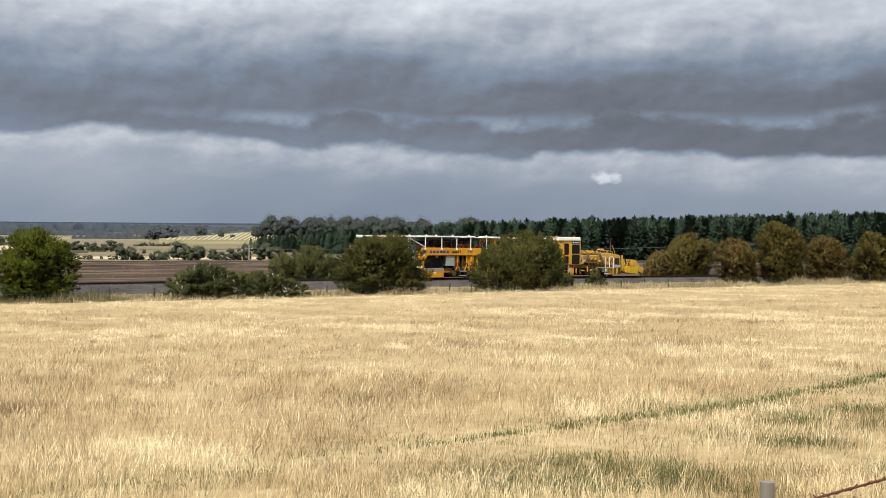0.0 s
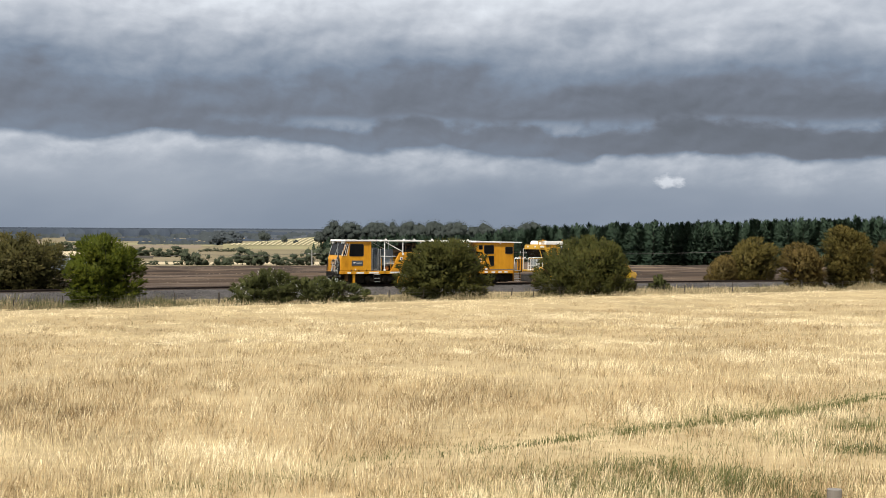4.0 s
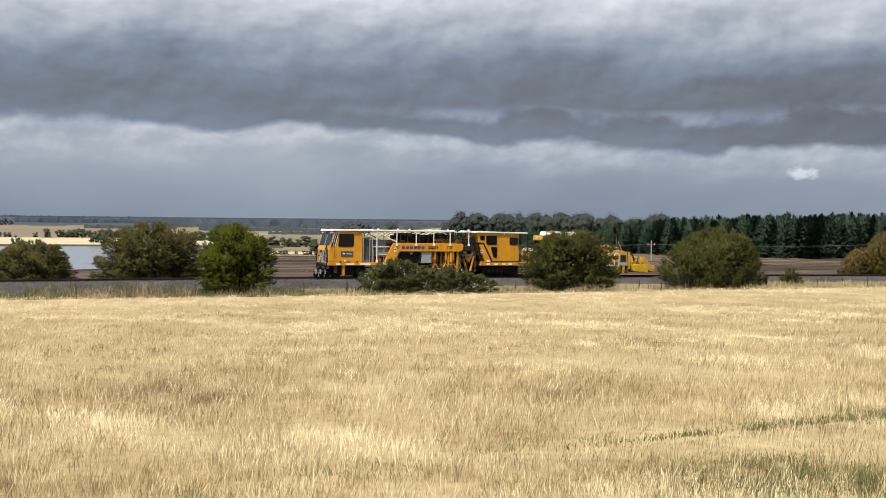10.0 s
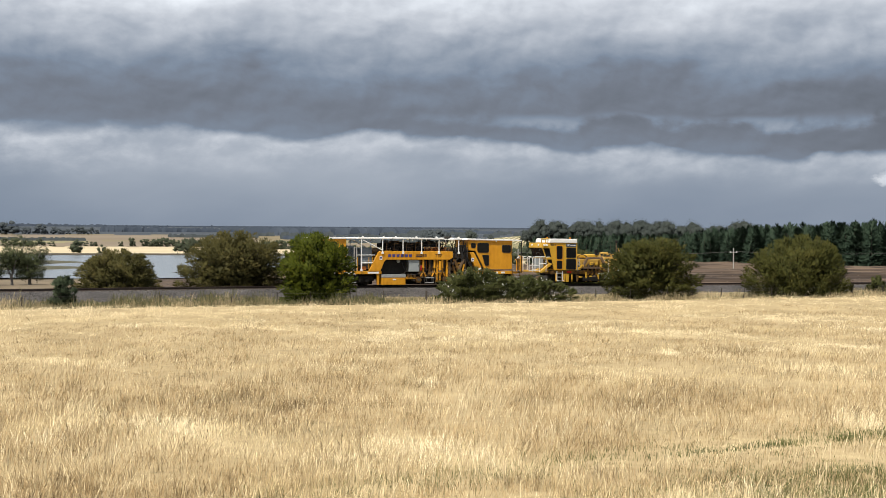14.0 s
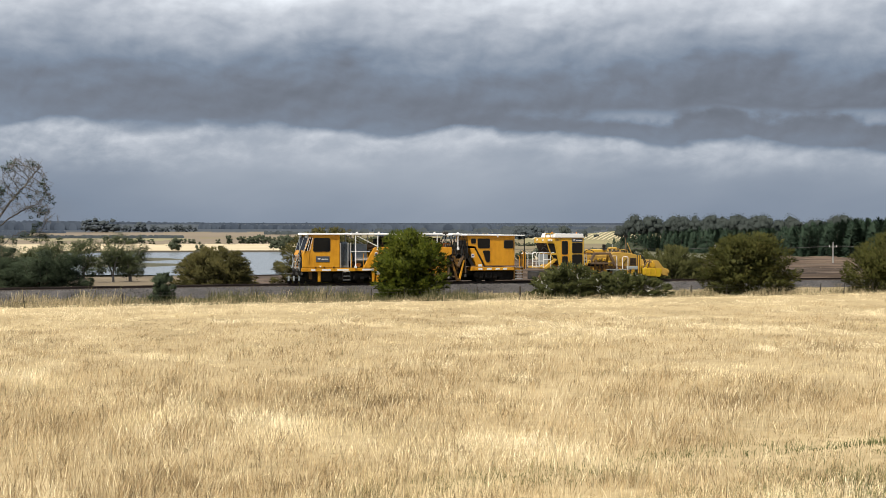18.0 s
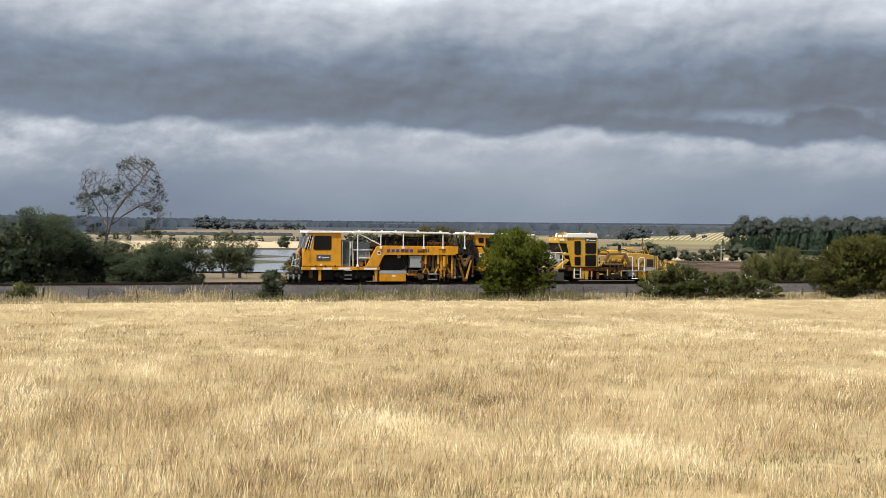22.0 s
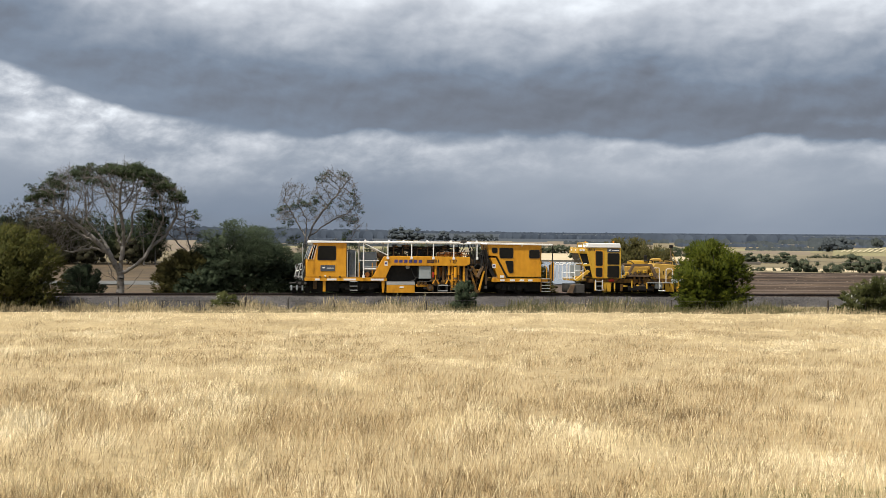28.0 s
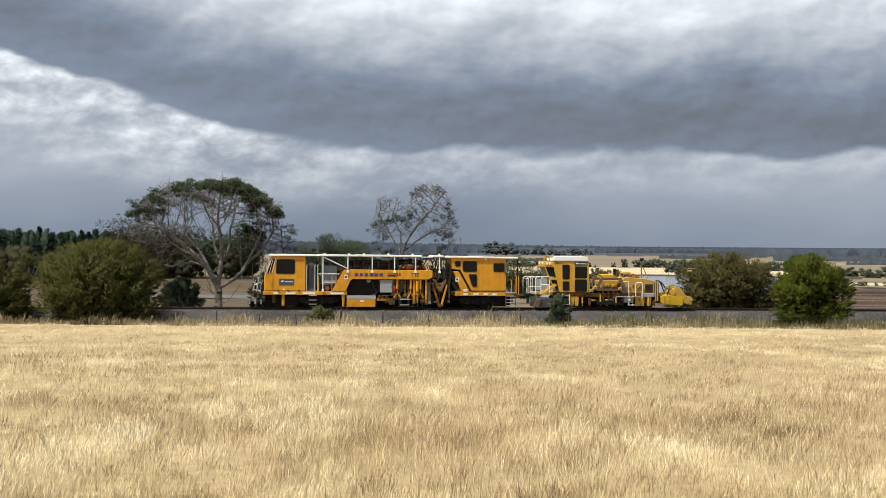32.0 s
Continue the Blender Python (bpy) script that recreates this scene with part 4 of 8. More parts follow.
def old_tree():
    """The half-dead spreading tree beside the line: a flat cap of leaves over bare limbs."""
    rng = np.random.default_rng(41)
    ob = empty("old_tree", -16.9, 104.6, -0.25, "old spreading wattle with bare grey limbs and flat crown", "tree")
    chains = [((0, 0, -1.5), (0.02, 0, -0.2), (0.05, 0, 0.7), (0.0, 0.05, 1.5)), ((0, 0.05, 1.5), (-0.55, -0.1, 2.5), (-0.9, 0, 3.4), (-1.7, 0.2, 4.6), (-2.6, 0.3, 5.6)),
              ((0, 0.05, 1.5), (0.1, 0.0, 2.7), (0.25, 0.1, 3.6), (0.85, 0.2, 4.7), (0.95, 0.1, 6.2)), ((-0.05, 0, 0.6), (-0.6, -0.2, 1.3), (-0.95, -0.3, 2.6), (-1.35, -0.4, 4.0), (-1.0, -0.5, 5.4)),
              ((0.05, 0, 1.4), (0.9, -0.2, 1.9), (1.9, -0.3, 2.7), (2.7, -0.3, 4.2), (3.3, -0.2, 5.6)), ((0.05, 0, 0.1), (0.7, 0.0, 0.35), (1.5, 0.1, 1.4)),
              ((-0.9, 0, 3.0), (-2.2, 0.1, 3.5), (-3.6, 0.2, 3.1), (-5.1, 0.3, 3.4)), ((-0.3, 0, 1.0), (-1.2, 0.4, 1.3), (-1.9, 0.5, 1.0)), ((0.2, 0.1, 3.4), (1.4, 0.6, 4.4), (2.2, 0.9, 4.7)),
              ((-0.75, 0, 2.9), (-1.9, -0.5, 4.2), (-3.4, -0.7, 5.4), (-4.8, -0.6, 6.4)), ((0.2, 0.1, 3.2), (-0.3, 0.3, 4.6), (-0.5, 0.3, 6.0)), ((0.25, 0.1, 3.7), (0.3, -0.6, 5.0), (0.1, -0.8, 6.6)),
              ((2.3, -0.3, 3.4), (3.6, 0.1, 4.6), (4.3, 0.2, 6.0)), ((0.8, -0.1, 1.8), (2.2, 0.3, 2.4), (3.2, 0.4, 2.2)), ((-1.2, 0.1, 3.9), (-2.6, 0.6, 4.2), (-3.9, 0.7, 5.0))]

    def cap(u):
        return np.interp(u, (-6.9, -6.2, -5.0, -4.2, -1.5, 0.9, 2.2, 3.2, 4.6, 5.0), (7.6, 8.6, 9.0, 9.9, 10.0, 10.35, 9.9, 9.3, 8.4, 7.6))
    n = 2600
    x = rng.uniform(-6.8, 4.8, n)
    y = rng.uniform(-1, 1, n) * 4.2 * np.sqrt(np.clip(1 - ((x + 1) / 6.2) ** 2, 0.06, 1))
    drop = np.abs(rng.normal(size=n)) * 1.5
    z = cap(x) - 0.10 * y * y * 0.5 - drop - 0.15
    goals = np.stack([x, y, z], -1)[z > 5.2 - 0.1 * np.abs(x)]
    low = np.stack([rng.uniform(-6.2, -2.0, 420), rng.uniform(-2.5, 2.0, 420), rng.uniform(3.2, 6.4, 420)], -1)
    goals = np.concatenate([goals, low])
    k = 900
    x = rng.uniform(-6.8, 4.8, k)
    y = rng.uniform(-1, 1, k) * 3.8 * np.sqrt(np.clip(1 - ((x + 1) / 6.2) ** 2, 0.06, 1))
    z = cap(x) - 0.05 * y * y - 0.25 - np.abs(rng.normal(size=k)) * np.where(x > 2.2, 0.80, 0.48) + rng.normal(size=k) * 0.12
    gap = patches(x * 1.2, z * 2.0, 0.9, 8) + 0.35 * patches(x, y, 0.6, 9) > 0.73
    clumps = np.stack([x, y, z], -1)[gap]
    extra = 3 * [(-6.4 + 0.35 * k, 0.3 * (k % 3) - 0.3, 7.9 - 0.28 * (k % 4)) for k in range(6)] + 5 * [(2.3, 0.8, 6.2), (2.8, 0.7, 6.0), (1.9, 0.9, 6.1), (3.1, 0.9, 5.6), (3.4, 0.5, 5.4)]
    extra = np.array(extra) + rng.normal(size=(len(extra), 3)) * 0.3
    grown_tree(ob, rng, chains, goals, np.concatenate([clumps, extra]), "pale_bark", "leaf_crown", per=92, size=0.11, pad=(0.30, 0.30, 0.14), thick=0.05, kill=0.22, twigs="twig", girth=1.45)


def gum_tree():
    """The slender tree that leans over the wattles, its leaves in scattered tufts."""
    rng = np.random.default_rng(52)
    ob = empty("gum_tree", -2.3, 111.0, -1.6, "slender half-bare gum tree rising behind the wattles", "tree")
    chains = [((-0.9, 0, -0.3), (-0.75, 0, 2.0), (-0.5, 0, 4.6)), ((-0.5, 0, 4.6), (0.1, 0.1, 6.6), (0.9, 0.1, 7.8), (1.9, 0, 9.0), (3.0, 0, 10.4)),
              ((-0.6, 0, 4.2), (-0.4, -0.2, 6.0), (-0.35, -0.2, 7.2), (-1.1, -0.2, 8.6)), ((-0.2, 0.1, 5.6), (1.3, 0.3, 6.9), (2.5, 0.3, 7.6)),
              ((-0.65, 0, 3.6), (0.8, 0.5, 4.9), (1.9, 0.5, 5.6), (3.0, 0.5, 5.2)), ((-0.4, -0.1, 5.9), (-1.4, 0.1, 7.4), (-2.2, 0.1, 8.8))]
    n = 1100
    x = rng.uniform(-2.7, 4.1, n)
    top = np.interp(x, (-2.7, -2.3, -0.8, -0.2, 0.6, 1.5, 2.8, 3.7, 4.1), (9.2, 10.2, 10.2, 9.2, 10.7, 11.5, 11.2, 10.6, 9.2))
    z = top - rng.random(n) ** 1.2 * 4.4
    goals = np.stack([x, rng.normal(size=n) * 1.1, z], -1)[z > np.interp(x, (-2.7, 0, 4.1), (7.0, 7.0, 6.2))]
    tufts = [(0.6, 10.5, 5), (1.1, 10.9, 4), (2.9, 10.9, 4), (3.6, 8.9, 5), (3.9, 8.2, 6), (3.3, 7.5, 6), (3.6, 7.0, 6), (3.0, 6.3, 5), (2.7, 8.3, 3), (1.6, 8.4, 4), (0.5, 8.9, 6), (-0.1, 8.4, 5), (-0.7, 8.6, 7), (-1.3, 8.4, 6),
             (-2.4, 8.1, 6), (-2.6, 7.7, 4), (-1.9, 6.9, 6), (-2.4, 6.5, 4), (2.9, 5.4, 9), (3.5, 5.1, 7), (2.2, 5.2, 6), (0.2, 7.8, 4), (3.1, 9.6, 2), (-1.5, 5.6, 8), (-0.9, 5.0, 7)]
    clumps = [(cx + rng.normal() * 0.28, rng.normal() * 0.6, cz + rng.normal() * 0.2) for cx, cz, k in tufts for _ in range(k)]
    grown_tree(ob, rng, chains, goals, clumps, "pale_bark", "leaf_crown", per=55, size=0.10, pad=(0.23, 0.23, 0.13), thick=0.06, kill=0.25, twigs="twig")


def leaning_tree():
    rng = np.random.default_rng(53)
    ob = empty("leaning_tree", -11.2, 107.5, -1.1, "small leaning half-bare tree behind the railway", "tree")
    chains = [((1.2, 0, -0.9), (0.8, 0, 1.6), (-0.1, 0, 3.3), (-0.9, 0, 4.6)), ((-0.1, 0, 3.3), (-1.2, 0.1, 4.3), (-2.2, 0.1, 5.3)), ((-0.6, 0, 4.2), (-1.0, -0.1, 5.6), (-1.1, -0.1, 6.9))]
    x = rng.uniform(-3.3, -0.1, 420)
    goals = np.stack([x, rng.normal(size=420) * 0.7, rng.uniform(5.0, np.interp(x, (-3.3, -1.5, -0.1), (7.4, 8.2, 6.6)))], -1)
    tufts = [(-1.9, 8.2, 5), (-1.2, 8.1, 4), (-0.5, 7.3, 4), (-0.2, 6.6, 4), (-0.4, 6.2, 3), (-2.7, 7.4, 4), (-2.9, 6.6, 3)]
    clumps = [(cx + rng.normal() * 0.25, rng.normal() * 0.4, cz + rng.normal() * 0.15) for cx, cz, k in tufts for _ in range(k)]
    grown_tree(ob, rng, chains, goals, clumps, "pale_bark", "leaf_crown", per=60, size=0.10, pad=(0.24, 0.24, 0.13), thick=0.05, kill=0.25, twigs="twig")


old_tree()
gum_tree()
leaning_tree()


# ---- woods ----
def pine_meshes(seed, h, rows=25, per=11, sprays=6, leaf=0.085):
    """Vertices and triangles of a conifer's needled boughs, base at 0."""
    rng = np.random.default_rng(seed)
    u = np.repeat(np.linspace(0, 1, rows), per)
    a = rng.uniform(0, 6.28, len(u))
    rad = h * (0.205 * (1 - u) ** 0.75 + 0.008) * rng.uniform(0.6, 1.2, len(u))
    d = np.stack([np.cos(a), np.sin(a), 0.05 + 0.35 * u + 2.2 * u ** 6], -1)
    f = rng.uniform(0.25, 1.0, (len(u), sprays))
    p = d[:, None] * (rad[:, None] * f)[..., None]
    p[..., 2] += (h * (0.02 + 0.89 * u))[:, None] - 0.05 * h * f * f * (1 - u)[:, None]
    p = p + rng.normal(size=p.shape) * 0.010 * h
    p, d, uu = p.reshape(-1, 3), np.repeat(d, sprays, axis=0), np.repeat(u, sprays)
    p[:, 2] = np.clip(p[:, 2], 0, None)
    way = unit(d + rng.normal(size=d.shape) * 0.35 + np.array([0, 0, 0.1]))
    return leaf_tris(p, way, h * leaf * (1.15 - 0.5 * uu) * rng.uniform(0.6, 1.3, len(p)), rng, 0.30, unit(d * np.array([1, 1, 0]) + np.array([0, 0, 0.5])))


def polar(yaw, r):
    a = radians(yaw)
    return -r * math.sin(a), r * math.cos(a)


PINE_YAW, PINE_R = (-58, -51, -45.8, -41.2, -37.7, -34.1, -32.9, -31.5, -28, -25.2, -24.6), (300, 330, 345, 358, 368, 400, 412, 428, 520, 620, 640)
PINE_TOP = (1.0, 0.88, 0.78, 0.63, 0.54, 0.37, 0.20, 0.03, 0.0, -0.24, -0.4)


def pines():
    protos = []
    for s in range(4):
        ob = empty("pine_tree", 0, 0, -50, "tall dark green plantation pine", "tree", "pines of the plantation")
        part("trunk", bm_tube(B(), ((0, 0, -0.4), (0, 0, 5), (0, 0, 9.4)), 0.12, 6, 0.03), "bark", ob)
        v, q, nn = pine_meshes(60 + s, 10.0)
        mesh_object("crown", v, tris=q, mat="leaf_pine", parent=ob, normals=nn)
        protos.append(ob)
    rng = np.random.default_rng(7)
    yaw, first = -57.5, True
    used = 0
    spots = []
    while yaw < -24.6:
        r = float(np.interp(yaw, PINE_YAW, PINE_R))
        spots.append((yaw + rng.normal() * 0.05, r + rng.normal() * 2.5, float(np.interp(yaw, PINE_YAW, PINE_TOP)) + rng.normal() * 0.08 - 0.07))
        yaw += 0.25 * 360 / r * rng.uniform(0.6, 1.4)
    yaw = 10.5
    while yaw < 23:
        spots.append((yaw, 440 + rng.normal() * 4, 0.62 + 0.03 * (yaw - 11) + rng.normal() * 0.07))
        spots.append((yaw + 0.1, 448 + rng.normal() * 4, 0.56 + 0.03 * (yaw - 11) + rng.normal() * 0.09))
        yaw += 0.27 * rng.uniform(0.8, 1.3)
    for yaw, r, top in spots:
        x, y = polar(yaw, r)
        z = float(land_z(x, y))
        h = CAM_Z + r * math.tan(radians(top)) - z
        s = h / 10.0
        if used < 4:
            ob = protos[used]
            ob.matrix_basis = Matrix.LocRotScale((x, y, z), Euler((0, 0, rng.uniform(0, 6.28))), None)
        else:
            ob = copy_thing(protos[int(rng.integers(4))], Matrix.LocRotScale((x, y, z), Euler((0, 0, rng.uniform(0, 6.28))), None))
        ob.scale = (s * rng.uniform(0.95, 1.3), s * rng.uniform(0.95, 1.3), s)
        used += 1
    # the plantation's depth behind the first row
    V, Q, NN, k = [], [], [], 0
    base = [pine_meshes(70 + s, 10.0, 13, 7, 4, 0.14) for s in range(3)]
    for row in range(1, 4):
        yaw = -58.0
        while yaw < -25.2:
            r = float(np.interp(yaw, PINE_YAW, PINE_R)) + row * 5.5
            x, y = polar(yaw, r)
            z = float(land_z(x, y))
            h = CAM_Z + r * math.tan(radians(float(np.interp(yaw, PINE_YAW, PINE_TOP)) - 0.08 + rng.normal() * 0.06)) - z
            v, q, nn = base[int(rng.integers(3))]
            a = rng.uniform(0, 6.28)
            c, s_ = math.cos(a), math.sin(a)
            f = h / 10
            vv = np.stack([(v[:, 0] * c - v[:, 1] * s_) * f + x, (v[:, 0] * s_ + v[:, 1] * c) * f + y, v[:, 2] * f + z], -1)
            V.append(vv)
            NN.append(np.stack([nn[:, 0] * c - nn[:, 1] * s_, nn[:, 0] * s_ + nn[:, 1] * c, nn[:, 2]], -1))
            Q.append(q + k)
            k += len(v)
            yaw += 0.28 * 360 / r * rng.uniform(0.75, 1.3)
    tagged(mesh_object("pine_woods", np.concatenate(V), tris=np.concatenate(Q), mat="leaf_pine", normals=np.concatenate(NN)), "dark pine plantation stretching behind its front row", "woods", kind="stuff")


pines()


def crown_mesh(rng, h, w, n=70, leaf=0.16, stem=0.10):
    """A broadleaf tree seen from afar: trunk, uneven masses of foliage and the small clumps round each of them, base at 0."""
    lo = stem if stem > 0.3 else 0.04
    m = int(rng.integers(9, 14))
    up = np.sort(rng.uniform(0.0, 1.0, m))
    reach = np.sqrt(np.clip(1 - (1.5 * up - 0.55) ** 2, 0.03, 1)) * rng.uniform(0.35, 1.0, m)
    turn = rng.uniform(0, 6.28) + 2.4 * np.arange(m)
    c = np.stack([0.36 * w * reach * np.cos(turn), 0.36 * w * reach * np.sin(turn), h * (lo + 0.10 + (0.74 - lo) * up)], -1)
    c[:, 0] += 0.06 * w * rng.normal() * up
    size = np.stack([w * rng.uniform(0.15, 0.25, m), w * rng.uniform(0.15, 0.25, m), h * rng.uniform(0.12, 0.20, m)], -1)
    th, ph = np.meshgrid(np.linspace(0, 2 * math.pi, 7, endpoint=False), np.linspace(0.15, math.pi - 0.15, 5))
    u = np.stack([np.sin(ph) * np.cos(th), np.sin(ph) * np.sin(th), np.cos(ph)], -1).reshape(-1, 3)
    i = np.arange(35).reshape(5, 7)
    q = np.stack([i[:-1], i[1:], np.roll(i[1:], -1, 1), np.roll(i[:-1], -1, 1)], -1).reshape(-1, 4)
    V = [(c[:, None] + u[None] * size[:, None] * 0.68 * rng.uniform(0.75, 1.2, (m, 35, 1))).reshape(-1, 3)]
    Q = [(q[None] + 35 * np.arange(m)[:, None, None]).reshape(-1, 4)]
    F = [np.tile(u, (m, 1))]
    k = 35 * m
    for j in range(3):
        top = c[int(rng.integers(m))]
        side = np.array([0.012 * h, 0, 0])
        V.append(np.array([-side, side, top + side * 0.5, top - side * 0.5]))
        Q.append(np.array([[k, k + 1, k + 2, k + 3]]))
        F.append(np.tile([0.0, -1.0, 0.2], (4, 1)))
        k += 4
    n = max(int(2.9 * n), 150)
    j = rng.integers(0, m, n)
    d = unit(rng.normal(size=(n, 3)) + np.array([0, 0, 0.25]))
    p = c[j] + d * size[j] * rng.uniform(0.55, 1.2, (n, 1))
    v, q, _ = leaf_quads(p, unit(d + rng.normal(size=(n, 3)) * 0.8), 0.46 * leaf * h * rng.uniform(0.5, 1.3, n), rng, 0.75, d)
    V, Q = np.concatenate(V + [v]), np.concatenate(Q + [q + k])
    F = np.concatenate(F + [np.repeat(d, 4, axis=0)])
    # each mass, and the crown as a whole, turns its leaves outwards
    whole = unit((V - np.array([0, 0, 0.45 * h])) / np.array([0.5 * w, 0.5 * w, 0.5 * h]))
    nn = 0.75 * F + 0.6 * whole + np.array([0, 0, 0.32]) + np.repeat(rng.normal(size=(len(V) // 4 + 1, 3)), 4, axis=0)[-len(V):] * 0.30
    return V, Q, unit(nn)


def far_row(name, spots, mat, label, seed, n=70, leaf=0.16, stem=0.1):
    """spots: yaw, distance, height, width."""
    rng = np.random.default_rng(seed)
    V, Q, NN, k = [], [], [], 0
    for yaw, r, h, w in spots:
        x, y = polar(yaw, r)
        z = float(land_z(x, y))
        v, q, nn = crown_mesh(rng, h, w, n, leaf, stem)
        NN.append(nn)
        v = v + np.array([x, y, z - 0.2])
        V.append(v)
        Q.append(q + k)
        k += len(v)
    tagged(mesh_object(name, np.concatenate(V), np.concatenate(Q), mat=mat, normals=np.concatenate(NN)), label, "woods", kind="stuff")


def scatter(rng, yaw0, yaw1, r0, r1, h0, h1, count, ratio=0.9):
    return [(rng.uniform(yaw0, yaw1), rng.uniform(r0, r1), h, h * ratio * rng.uniform(0.8, 1.4)) for h in rng.uniform(h0, h1, count)]


def belt(rng, yaw0, yaw1, r, top0, top1, ragged=0.05, row=2):
    """A planted belt of trees whose tops reach the given elevations, in degrees, at its two ends."""
    out = []
    step = 0.0
    y = yaw0
    while y < yaw1:
        u = (y - yaw0) / (yaw1 - yaw0)
        rr = r + rng.uniform(0, 0.02 * r)
        x_, y_ = polar(y, rr)
        h = CAM_Z + rr * math.tan(radians(top0 + (top1 - top0) * u + rng.normal() * ragged)) - float(land_z(x_, y_))
        h = max(h, 0.0015 * r)
        h = h * rng.choice((1.0, 1.0, 0.8, 0.6))
        w = h * rng.uniform(0.8, 1.5)
        out.append((y, rr, h, w))
        y += math.degrees(w / rr) * 0.44 / row * rng.uniform(0.5, 1.5)
    return out


def canopy(name, strips, mat, label, seed):
    """Belts of distant forest, crown beside crown. strips: yaw from, yaw to, distance, elevation of the tops at the two ends, unevenness."""
    rng = np.random.default_rng(seed)
    V, Q, NN, k = [], [], [], 0
    cols = np.linspace(-1, 1, 6)
    for yaw0, yaw1, r, top0, top1, ragged in strips:
        a = yaw0
        while a < yaw1:
            u = (a - yaw0) / (yaw1 - yaw0)
            rr = r * (1 + 0.004 * rng.normal())
            zb = float(land_z(*polar(a, rr)))
            h = max(CAM_Z + rr * math.tan(radians(top0 + (top1 - top0) * u + ragged * rng.normal())) - zb, 0.0012 * r)
            half = h * rng.uniform(0.35, 0.75)
            lean = rng.normal() * 0.25
            for c in cols:
                x, y = polar(a + math.degrees(c * half / rr), rr - 0.3 * half * (1 - c * c))
                xb, yb = polar(a + math.degrees(c * half / rr), rr + 1.2 * half)
                hh = h * (0.55 + 0.45 * math.sqrt(max(0.0, 1 - c * c)))
                for px, py, f in ((x, y, -0.05), (x, y, 0.55), (x, y, 0.92), (0.5 * (x + xb), 0.5 * (y + yb), 1.0), (xb, yb, 0.3)):
                    V.append((px, py, zb + f * hh))
                    t = radians(a)
                    n = Vector((math.sin(t) + 0.28 * c * math.cos(t), -math.cos(t) + 0.28 * c * math.sin(t), 0.35 + 0.2 * f + 0.6 * lean)).normalized()
                    NN.append(tuple(n))
            Q += [(k + 5 * i + j, k + 5 * i + 5 + j, k + 5 * i + 6 + j, k + 5 * i + 1 + j) for i in range(5) for j in range(4)]
            k += 30
            a += math.degrees(half / rr) * rng.uniform(0.35, 1.0)
    tagged(mesh_object(name, np.array(V), np.array(Q)[:, ::-1], mat=mat, normals=np.array(NN)), label, "woods", kind="stuff")


RW = np.random.default_rng(90)
far_row("woods", scatter(RW, 7.6, 22, 395, 430, 6, 11, 70), "leaf_brownwood", "dark mixed trees on the slope beyond the line", 103, 240, 0.09)
far_row("gum_woods", scatter(RW, -35.0, -25.0, 880, 960, 13.5, 21.5, 85, 0.7), "leaf_gum_haze", "hazy grey-green gum forest on the rise behind the pines", 91, 260, 0.075, 0.36)
far_row("gum_woods", scatter(RW, -42, -34.5, 930, 990, 12, 18.5, 55, 0.7), "leaf_gum_haze", "hazy grey-green gum forest thinning out", 97, 220, 0.07, 0.36)
far_row("hedgerow", [q for a, b, e in ((-20.0, -19.1, -0.66), (-21.2, -20.6, -0.82), (-22.6, -21.6, -0.66), (-24.6, -23.1, -0.68), (-25.7, -24.9, -0.46)) for q in belt(RW, a, b, 296, e, e, 0.10, 1.3)], "leaf_far", "row of grey-green gums and shrubs behind the ploughed field", 92, 180, 0.115)
far_row("hedgerow", scatter(RW, -19.2, -15.0, 300, 335, 0.7, 1.6, 16, 1.5), "leaf_far", "low shrubs along the ploughed field", 89, 120, 0.1)
far_row("hedgerow", belt(RW, -19.3, -16.2, 560, -0.58, -0.52, 0.07, 1.5), "leaf_far", "clump of rounded trees in a pasture", 93, 180, 0.10)
far_row("hedgerow", belt(RW, -16.0, -8.6, 862, -0.36, -0.30, 0.06, 1.5), "leaf_far", "belt of trees beyond the stubble field", 94, 60, 0.15)
far_row("hedgerow", [(y + RW.normal() * 0.1, 462, RW.uniform(3.6, 6.6), RW.uniform(4, 6.5)) for y in (-5.9, -6.9, -10.0, -10.4, -10.8, -11.5, -12.0, -12.9, -13.4, -14.0)], "leaf_far",
        "scattered round trees along the dam", 95, 300, 0.09)
far_row("hedgerow", [(y + RW.normal() * 0.06, 875 + 10 * RW.normal(), RW.uniform(3.2, 6.5), RW.uniform(5, 9)) for y in (-3.2, -3.45, -3.7, -3.9, -4.2, -4.5, -4.65, -5.0, -5.9, -6.1, -6.4, -6.7, -7.9, -8.3, -2.4, -1.2, 0.5, 1.1, 2.6, 3.2)],
        "leaf_far", "round shade trees scattered along a paddock fence", 96, 60, 0.15)
far_row("woods", belt(RW, -3.45, -2.15, 1900, 0.46, 0.40, 0.07, 1.0) + belt(RW, -4.5, -3.75, 1920, 0.36, 0.42, 0.06, 0.8) + belt(RW, -6.8, -4.6, 1940, 0.10, 0.22, 0.08, 0.8), "leaf_distant_haze", "grove of tall trees on a far rise", 98, 90, 0.12)
far_row("woods", belt(RW, -21.6, -20.4, 1200, 0.10, 0.14, 0.05, 2), "leaf_distant_haze", "dark rounded grove on a far hill", 99, 160, 0.09)
spots_ = [q for q in belt(RW, -22, -14, 800, -0.60, -0.60, 0.035, 1) if math.sin(q[0] * 1.1) > -0.15]
far_row("hedgerow", spots_, "leaf_far", "dark line of trees along a field boundary", 110, 24, 0.18)
